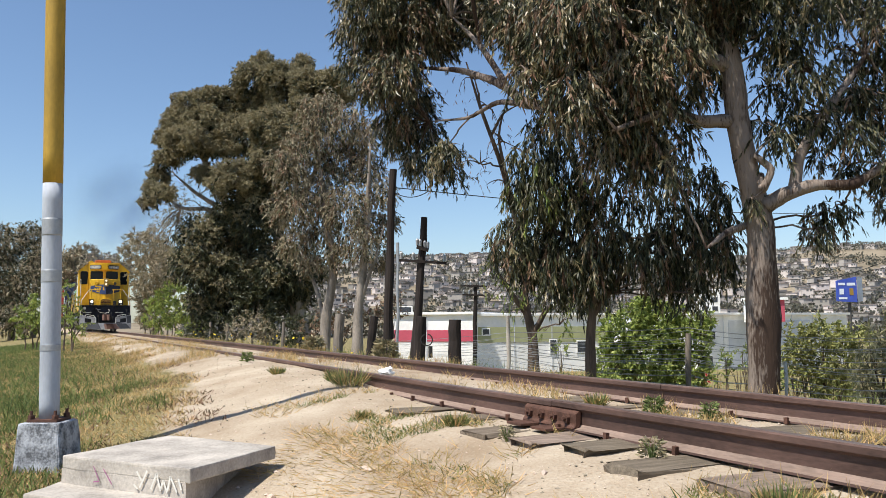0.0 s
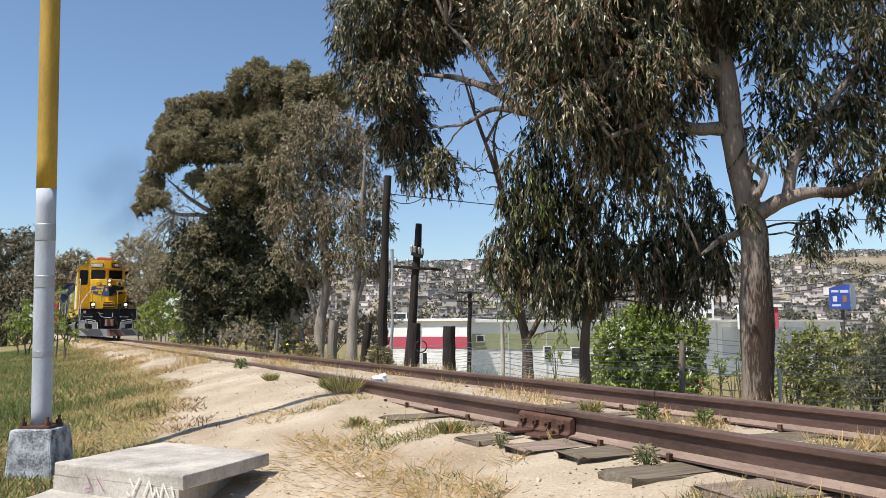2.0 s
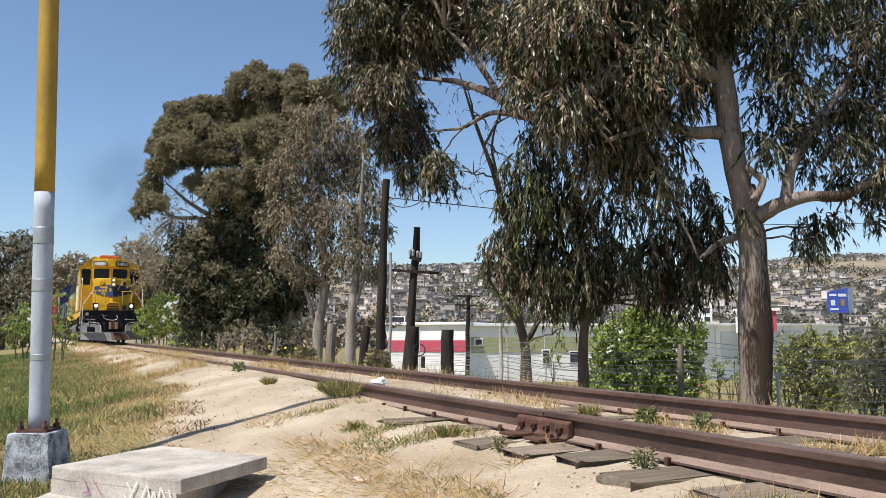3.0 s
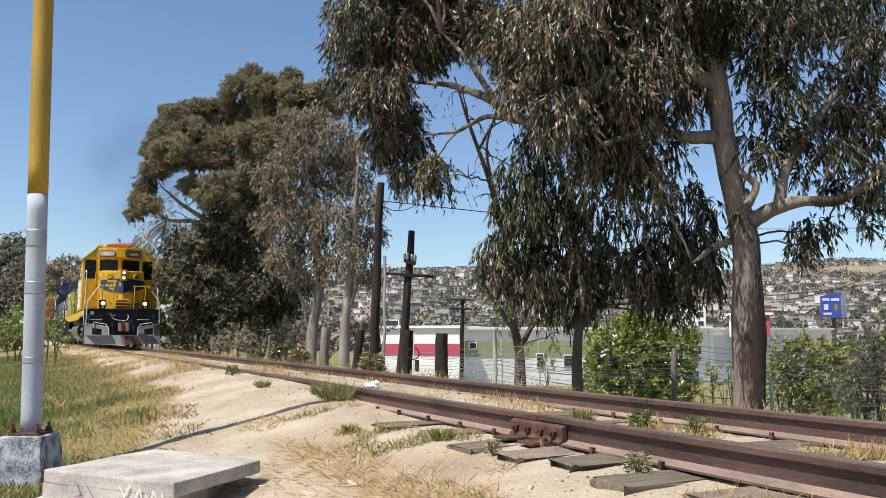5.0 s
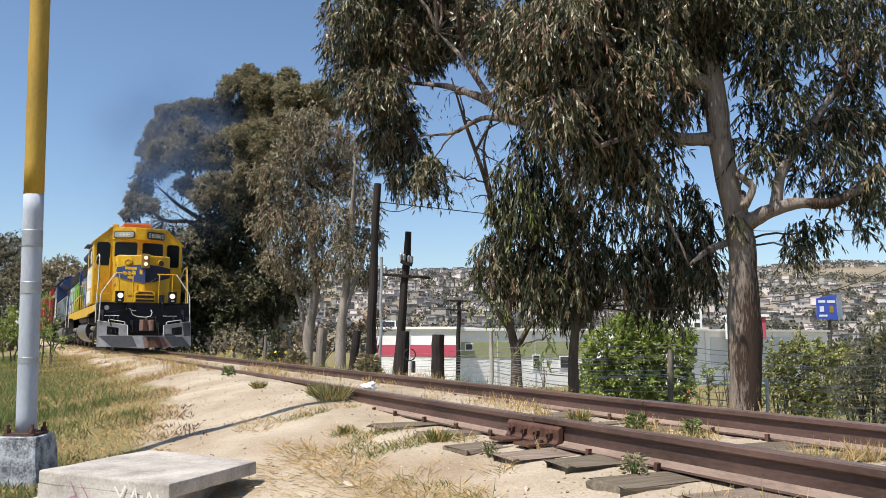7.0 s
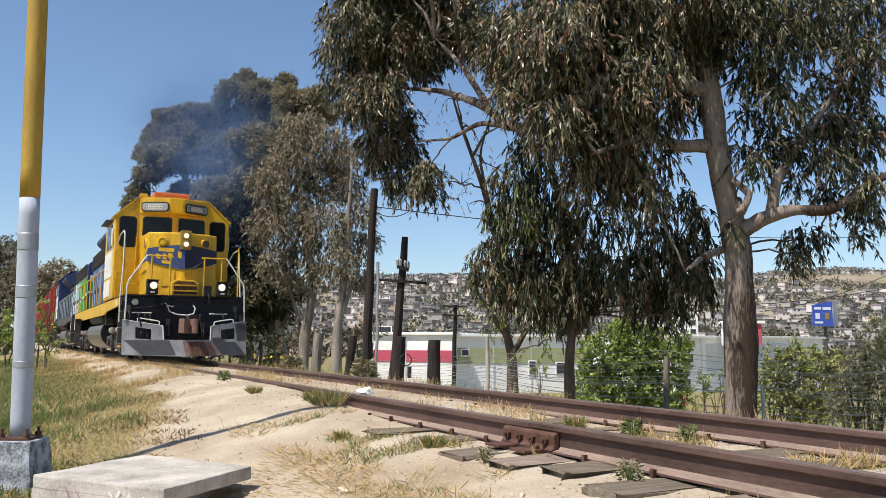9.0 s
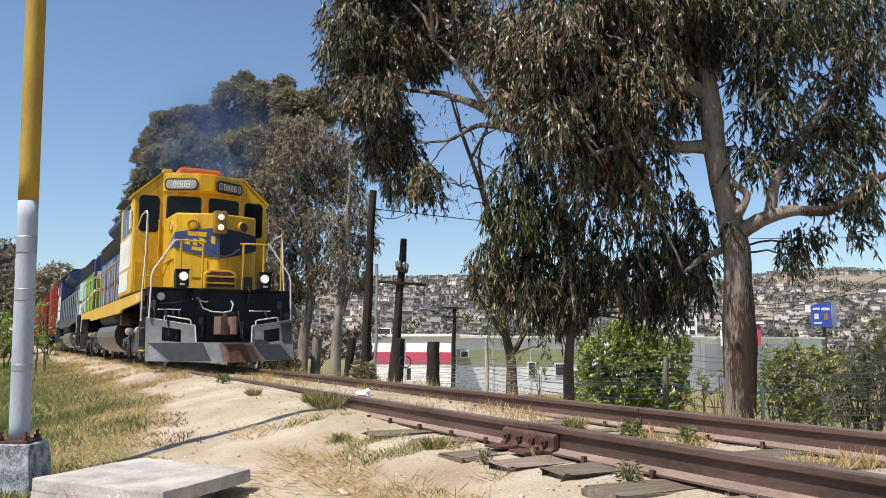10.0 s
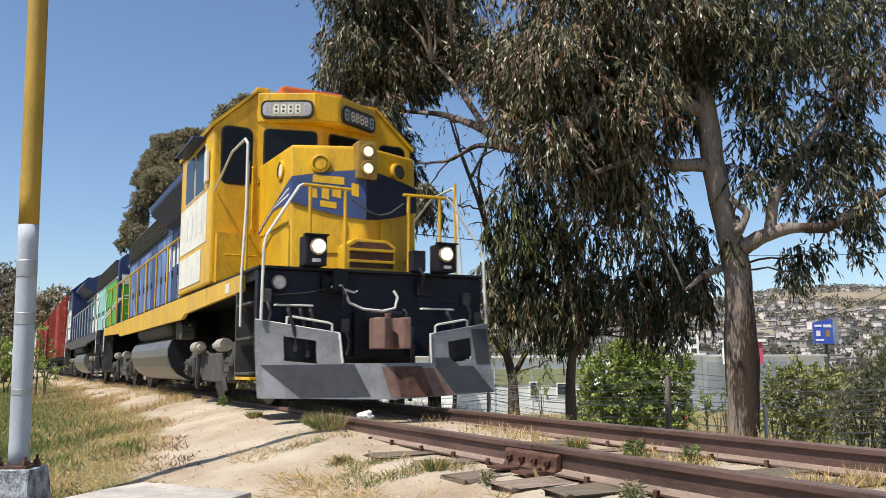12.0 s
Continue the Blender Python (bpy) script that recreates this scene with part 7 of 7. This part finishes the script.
# stones and the white block on the rail
def stone(x, y, r, rng, bm):
    made = bmesh.ops.create_icosphere(bm, subdivisions=1, radius=r)["verts"]
    z = land(x, y)
    sx, sy, sz = rng.uniform(.7, 1.3), rng.uniform(.7, 1.3), rng.uniform(.4, .8)
    for v in made:
        v.co *= 1 + rng.uniform(-.22, .22)
        v.co = Vector((v.co.x * sx + x, v.co.y * sy + y, v.co.z * sz + z + r * .12))


rng = random.Random(77)


def gravel(count, seed):
    """Grit as one mass of small eight-sided stones."""
    g = np.random.default_rng(seed)
    u = g.uniform(-3.7, 1.2, count)
    s = 0.3 + 17 * g.uniform(0, 1, count) ** 1.3
    shape = np.array([(1, 0, 0), (0, 1, 0), (-1, 0, 0), (0, -1, 0), (0, 0, 1), (0, 0, -1)], float)
    faces = [(0, 1, 4), (1, 2, 4), (2, 3, 4), (3, 0, 4), (1, 0, 5), (2, 1, 5), (3, 2, 5), (0, 3, 5)]
    V, F = [], []
    for k in range(count):
        x, y = onto(u[k], s[k])
        r = 0.002 + abs(g.normal(0, .0048))
        a = g.uniform(0, 6.3)
        q = shape * g.uniform(.6, 1.3, (6, 1)) * r * np.array((1.2, .9, .7))
        q = np.stack([q[:, 0] * math.cos(a) - q[:, 1] * math.sin(a), q[:, 0] * math.sin(a) + q[:, 1] * math.cos(a), q[:, 2]], 1)
        V += (q + np.array((x, y, land(x, y) + r * .25))).tolist()
        F += [tuple(i + 6 * k for i in f) for f in faces]
    tagged(quick("gravel", V, F, M["stone"]), "scattered pale grit and pebbles on the path", "gravel", kind="stuff")


gravel(13000, 3)
for p, r in (((-0.54, 5.00, -0.10), .035), ((-0.59, 5.10, -0.10), .025), ((0.44, 4.30, -0.16), .025), ((0.21, 4.20, -0.22), .014), ((-1.14, 5.00, -0.35), .035), ((-1.41, 4.80, -0.41), .055), ((-1.32, 4.75, -0.41), .05), ((-1.48, 4.85, -0.40), .04), ((-1.20, 5.40, -0.18), .02)):
    bm = bmesh.new()
    stone(p[0], p[1], r, rng, bm)
    tagged(part("stone", bm, M["stone"]), "pale rounded stone lying on the earth", "stone", "loose stones")
bm = bmesh.new()
bmesh.ops.create_icosphere(bm, subdivisions=3, radius=1)
for v in bm.verts:
    k = 1 + 0.55 * noise.noise(v.co * 1.7) + 0.2 * noise.noise(v.co * 5)
    v.co = Vector((v.co.x * k * .095, v.co.y * k * .06, max(v.co.z * k, -.5) * .05 + .02))
ob = tagged(part("rubble_block", bm, M["plaster"]), "broken white lump of rubble beside the rail head", "rubble")
ob.matrix_basis = TRACK @ pose(-0.62, 7.85, -.015, 8, -6, 25)

# ---------------------------------------------------------------- works, hillside and sign
def works(name, label, a, b, top_z, bottom_z, depth, bands, windows=()):
    """A long shed between plan points a and b: its wall is banded; bands: (material, z0, z1, from, to)."""
    A, B = Vector((a[0], a[1], 0)), Vector((b[0], b[1], 0))
    run = B - A
    L = run.length
    out = Vector((run.y, -run.x, 0)).normalized()
    if out.y > 0:
        out = -out
    thing = empty(name, label=label, category="factory")
    def panel(nm, x0, x1, z0, z1, y0, y1, m, parent):
        bm = bmesh.new()
        box(bm, x0, x1, y0, y1, z0, z1, .02)
        rot = Matrix((run.normalized(), -out, Vector((0, 0, 1)))).transposed().to_4x4()
        bmesh.ops.transform(bm, matrix=Matrix.Translation(A) @ rot, verts=bm.verts)
        return part(nm, bm, m, parent)
    wall = panel("wall", 0, L, bottom_z, top_z, 0, depth, M["wall_white"], thing)
    panel("roof", -.3, L + .3, top_z, top_z + .25, -.3, depth, M["wall_white"], thing)
    for m, z0, z1, f0, f1 in bands:
        panel("wall_band", L * f0, L * f1, z0, z1, -.06, 0, M[m], wall)
    for f0, f1, z0, z1 in windows:
        w = panel("window", L * f0, L * f1, z0, z1, -.10, -.04, M["wall_white"], thing)
        panel("pane", L * f0 + .12, L * f1 - .12, z0 + .1, z1 - .1, -.12, -.10, M["window"], w)
    for k in range(1, int(L / 4)):
        panel("joint", k * 4 - .04, k * 4 + .04, bottom_z, top_z, -.075, -.06, M["wall_grey"], wall)
    return thing


works("factory", "long low factory, white with a red band", (-6.93, 80.00, -1.19), (1.48, 78.00, -1.20), 1.14, -6.5, 30, [("wall_red", -1.46, -0.35, .03, 1.0)], [(.12, .3, 1.30, 1.80 + .2)])
works("factory", "long pale green factory hall with a white roof edge", (1.74, 80.00, -1.25), (15.95, 84.00, -1.42), 0.99, -6.5, 30,
      [("wall_green", -1.65, -0.10, 0, 1.0)], [(.04, .10, -0.96, -0.21), (.52, .58, -2.79, -1.36), (.72, .80, -2.79, -1.53)])
works("factory", "grey flat-roofed industrial building", (24.91, 85.00, -1.49), (47.44, 100.00, -1.96), 0.97, -6.5, 30, [("wall_grey", -6, 0.40, .18, .72)], [(.02, .10, -1.68, -0.64), (.02, .08, -4.76, -3.22)])
works("sign_tower", "red sign block on the grey building", (30.78, 86.00, 0.82), (34.38, 86.00, 0.79), 2.51, 0.17, 2, [("wall_red", 0.23, 2.51, 0, 1)])
works("apartment_block", "white apartment tower on the slope", (76.97, 260.00, 1.50), (83.59, 260.00, 1.45), 9.80, -8, 10, [], [(.1, .4, 5.80, 7.62), (.6, .9, 5.80, 7.62), (.1, .4, 3.07, 4.71), (.6, .9, 3.07, 4.71)])


def hillside():
    """The far slope's houses and trees."""
    rng = random.Random(31)
    walls, roofs, panes = bmesh.new(), bmesh.new(), bmesh.new()
    P, W = [], []
    nrng = np.random.default_rng(5)
    def block(bm, m, x0, x1, y0, y1, z0, z1):
        vs = [bm.verts.new(m @ Vector(c)) for c in ((x0, y0, z0), (x1, y0, z0), (x1, y1, z0), (x0, y1, z0), (x0, y0, z1), (x1, y0, z1), (x1, y1, z1), (x0, y1, z1))]
        for f in ((0, 1, 5, 4), (1, 2, 6, 5), (2, 3, 7, 6), (3, 0, 4, 7), (4, 5, 6, 7)):
            bm.faces.new([vs[i] for i in f])
    for k in range(2600):
        y = 280 + 880 * rng.random() ** 0.8
        x = y * rng.uniform(-.30, .62)
        bare = noise.noise(Vector((x * .008, y * .008, 9)))
        if x / y > .38 and y > 700 and bare < 0.12 or bare < -.25:
            continue
        z = land(x, y)
        w, d, h = rng.uniform(4, 10), rng.uniform(4, 8), rng.choice((2.6, 3, 3, 3.4, 5.6))
        m = Matrix.Translation((x, y, z)) @ pose(0, 0, 0, 0, 0, rng.uniform(-60, 60))
        block(walls, m, -w / 2, w / 2, -d / 2, d / 2, -6, h)
        block(roofs, m, -w / 2 - .3, w / 2 + .3, -d / 2 - .4, d / 2 + .3, h, h + .35)
        for fl in range(2 if h > 5 else 1):
            for c in (-.3, 0, .3):
                if rng.random() < .45:
                    block(panes, m, c * w - .7, c * w + .7, -d / 2 - .06, -d / 2 + .02, fl * 2.9 + .9, fl * 2.9 + 2.2)
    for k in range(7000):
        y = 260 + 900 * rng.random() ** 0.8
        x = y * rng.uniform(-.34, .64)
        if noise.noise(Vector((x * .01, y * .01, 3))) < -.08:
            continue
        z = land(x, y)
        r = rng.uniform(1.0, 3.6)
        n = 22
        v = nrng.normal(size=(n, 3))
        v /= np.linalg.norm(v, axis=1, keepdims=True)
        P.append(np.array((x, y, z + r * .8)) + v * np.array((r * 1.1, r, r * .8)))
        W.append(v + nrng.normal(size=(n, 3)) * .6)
    hs = part("hillside_houses", walls, M["house"])
    tagged(hs, "crowded pale block houses covering the far hillside", "houses", kind="stuff")
    part("roofs", roofs, M["house_roof"], hs)
    part("windows", panes, M["far_window"], hs)
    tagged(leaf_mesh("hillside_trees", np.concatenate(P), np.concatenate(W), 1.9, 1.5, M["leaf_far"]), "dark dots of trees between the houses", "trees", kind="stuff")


hillside()


def billboard():
    top = empty("billboard", label="blue advertising billboard turned partly away, high over the houses", category="billboard")
    a, b = Vector((69.64, 150.00, 7.45)), Vector((73.28, 150.00, 8.15))
    lo = 3.47
    c = Vector((75.79, 153.00, 8.09))
    bm = bmesh.new()
    hi = a.z
    v = [bm.verts.new(p) for p in ((a.x, a.y, lo + .2), (b.x, b.y, lo), (b.x, b.y, b.z), (a.x, a.y, hi), (a.x, a.y + .4, lo + .2), (b.x, b.y + .4, lo), (b.x, b.y + .4, b.z), (a.x, a.y + .4, hi))]
    for f in ((0, 1, 2, 3), (5, 4, 7, 6), (1, 5, 6, 2), (4, 0, 3, 7), (3, 2, 6, 7), (4, 5, 1, 0)):
        bm.faces.new([v[i] for i in f])
    part("face", bm, M["sign_blue"], top)
    def patch(f0, f1, g0, g1, m, nm):
        bm = bmesh.new()
        q = []
        for f, g in ((f0, g0), (f1, g0), (f1, g1), (f0, g1)):
            p = Vector((a.x, a.y - .05, lo)).lerp(Vector((b.x, b.y - .05, lo)), f)
            p.z = lo + .2 + (hi - lo - .3) * g
            q.append(bm.verts.new(p))
        bm.faces.new(q)
        part(nm, bm, m, top)
    patch(.06, .42, .80, .92, M["sign_light"], "lettering_bar")
    patch(.50, .92, .78, .92, M["sign_light"], "lettering_bar")
    patch(.12, .34, .34, .62, M["sign_light"], "printed_shape")
    patch(.62, .82, .30, .64, M["lens"], "printed_shape")
    patch(.08, .5, .10, .2, M["sign_light"], "lettering_bar")
    bm = bmesh.new()
    v = [bm.verts.new(p) for p in ((b.x + .1, b.y, lo), (c.x, c.y, lo + .3), (c.x, c.y, c.z), (b.x + .1, b.y, b.z))]
    bm.faces.new(v)
    bmesh.ops.solidify(bm, geom=bm.faces[:], thickness=.2)
    part("second_face", bm, M["sign_light"], top)
    bm = bmesh.new()
    tube(bm, [(b.x - 1, b.y + 1, lo), (b.x - 1, b.y + 1, -8)], .3, 10)
    part("mast", bm, M["dust"], top)


billboard()


def parked_car(p, turn):
    top = empty("car", label="red parked car half hidden by bushes", category="car")
    top.matrix_basis = pose(p[0], p[1], p[2], 0, 0, turn)
    bm = bmesh.new()
    prism(bm, [(-2.1, .3), (2.1, .3), (2.15, .75), (1.3, .92), (.7, 1.42), (-.9, 1.45), (-1.7, .98), (-2.15, .9)], "y", -.85, .85)
    soften(bm, .08, 3)
    part("body", bm, M["car_red"], top)
    for sy in (-.86, .86):
        bm = bmesh.new()
        prism(bm, [(-1.35, .98), (1.0, .96), (.62, 1.34), (-.85, 1.36)], "y", sy - .005, sy + .005)
        part("side_window", bm, M["window"], top)
    for x in (-1.3, 1.3):
        for y in (-.82, .82):
            bm = bmesh.new()
            disc(bm, (x, y, .32), (0, 1, 0), .32, .2, 18)
            part("wheel", bm, M["rubber"], top)


parked_car((24.53, 80.00, -6.40), 12)
bush("bougainvillea", "flowering red shrub by the works", lumps(((17.90, 60.00, -3.69), .6), ((17.19, 60.00, -4.01), .5)), M["car_red"], 120, .12, .08, 33)


# ---------------------------------------------------------------- smoke
def smoke_mat():
    """Thin smoke: soft towards the rim of each wisp, broken up by noise."""
    m = bpy.data.materials.new("thin_diesel_smoke")
    m.use_nodes = True
    n, l = m.node_tree.nodes, m.node_tree.links
    n.remove(n["Principled BSDF"])
    d = n.new("ShaderNodeBsdfDiffuse")
    d.inputs["Color"].default_value = (0.17, 0.28, 0.52, 1)
    t = n.new("ShaderNodeBsdfTransparent")
    mix = n.new("ShaderNodeMixShader")
    co = n.new("ShaderNodeTexCoord")
    no = n.new("ShaderNodeTexNoise")
    no.inputs["Scale"].default_value, no.inputs["Detail"].default_value = 0.4, 4
    ln = n.new("ShaderNodeVectorMath")
    ln.operation = "LENGTH"
    l.new(co.outputs["Object"], ln.inputs[0])
    fall = n.new("ShaderNodeMapRange")
    fall.interpolation_type = "SMOOTHSTEP"
    fall.inputs["From Min"].default_value, fall.inputs["From Max"].default_value = 0.4, 4.3
    fall.inputs["To Min"].default_value, fall.inputs["To Max"].default_value = 1.0, 0.0
    l.new(ln.outputs["Value"], fall.inputs["Value"])
    mr = n.new("ShaderNodeMapRange")
    mr.inputs["From Min"].default_value, mr.inputs["From Max"].default_value = 0.3, 0.7
    mr.inputs["To Min"].default_value, mr.inputs["To Max"].default_value = 0.03, 0.14
    l.new(co.outputs["Object"], no.inputs["Vector"])
    l.new(no.outputs["Fac"], mr.inputs["Value"])
    mu = n.new("ShaderNodeMath")
    mu.operation = "MULTIPLY"
    l.new(mr.outputs["Result"], mu.inputs[0])
    l.new(fall.outputs["Result"], mu.inputs[1])
    l.new(mu.outputs[0], mix.inputs["Fac"])
    l.new(t.outputs["BSDF"], mix.inputs[1])
    l.new(d.outputs["BSDF"], mix.inputs[2])
    l.new(mix.outputs["Shader"], n["Material Output"].inputs["Surface"])
    return m


M["smoke"] = smoke_mat()


def smoke_plume():
    """Curved wisps, one behind another, that drift off the stack."""
    plume = empty("exhaust_smoke", label="thin bluish diesel smoke drifting over the train", category="smoke")
    out = []
    for k in range(7):
        bm = bmesh.new()
        grid = {}
        for i in range(21):
            for j in range(21):
                y, z = (i - 10) * 0.45, (j - 10) * 0.45
                grid[i, j] = bm.verts.new((0.35 * noise.noise(Vector((y * .6 + k * 5, z * .6, 0))) - 0.012 * (y * y + z * z), y, z))
        for i in range(20):
            for j in range(20):
                bm.faces.new((grid[i, j], grid[i + 1, j], grid[i + 1, j + 1], grid[i, j + 1]))
        wisp = part("wisp", bm, M["smoke"], plume, smooth=True)
        wisp.visible_shadow = False
        out.append((wisp, k))
    return plume, out


plume, puffs = smoke_plume()

# ---------------------------------------------------------------- what moves
def front_of_train(t):
    """How far along the track the front plate of the leading locomotive stands."""
    back = 12.0 - t
    return 8.76 + 4.05 * back - 0.0014 * back ** 3


def motions():
    times = [round(0.1 * k, 1) for k in range(121)]
    train = [(lead, lead_wheels, 0.0, 0), (second, second_wheels, 18.05 + 17.25, 180)]
    behind = 35.8
    for car, wheels in cars:
        train.append((car, wheels, behind, 0))
        behind += 16.0
    for thing, wheels, offset, turn in train:
        walk(thing, [(t, TRACK @ pose(0, front_of_train(t) + offset, 0, 0, 0, turn)) for t in times[::2]])
        for wheel, k, r in wheels:
            sign = 1 if turn == 0 else -1
            walk(wheel, [(t, pose(0, k, r, sign * math.degrees((front_of_train(0) - front_of_train(t)) / r))) for t in times])

    # smoke: the puffs rise from the stack, trail behind it and spread back along the grove
    hold = Matrix.Translation((0, 0, 0))
    walk(plume, [(0.0, hold), (12.0, hold)])
    for wisp, k in puffs:
        rows = []
        for t in times[::4]:
            s = max(front_of_train(t) + 5.0, 31.5) + 0.7 * k + 0.3 * math.sin(0.5 * t + 2 * k)
            rise = 7.6 + 0.45 * k + 0.3 * math.sin(0.6 * t + k)
            off = 10 * smooth(9.6, 11.6, t)
            rows.append((t, TRACK @ pose(0.9 + 0.30 * k + 1.3 * smooth(7.0, 9.2, t) + off, s + off, rise, 8 * math.sin(0.4 * t + k), 0, 78)))
        walk(wisp, rows)


motions()
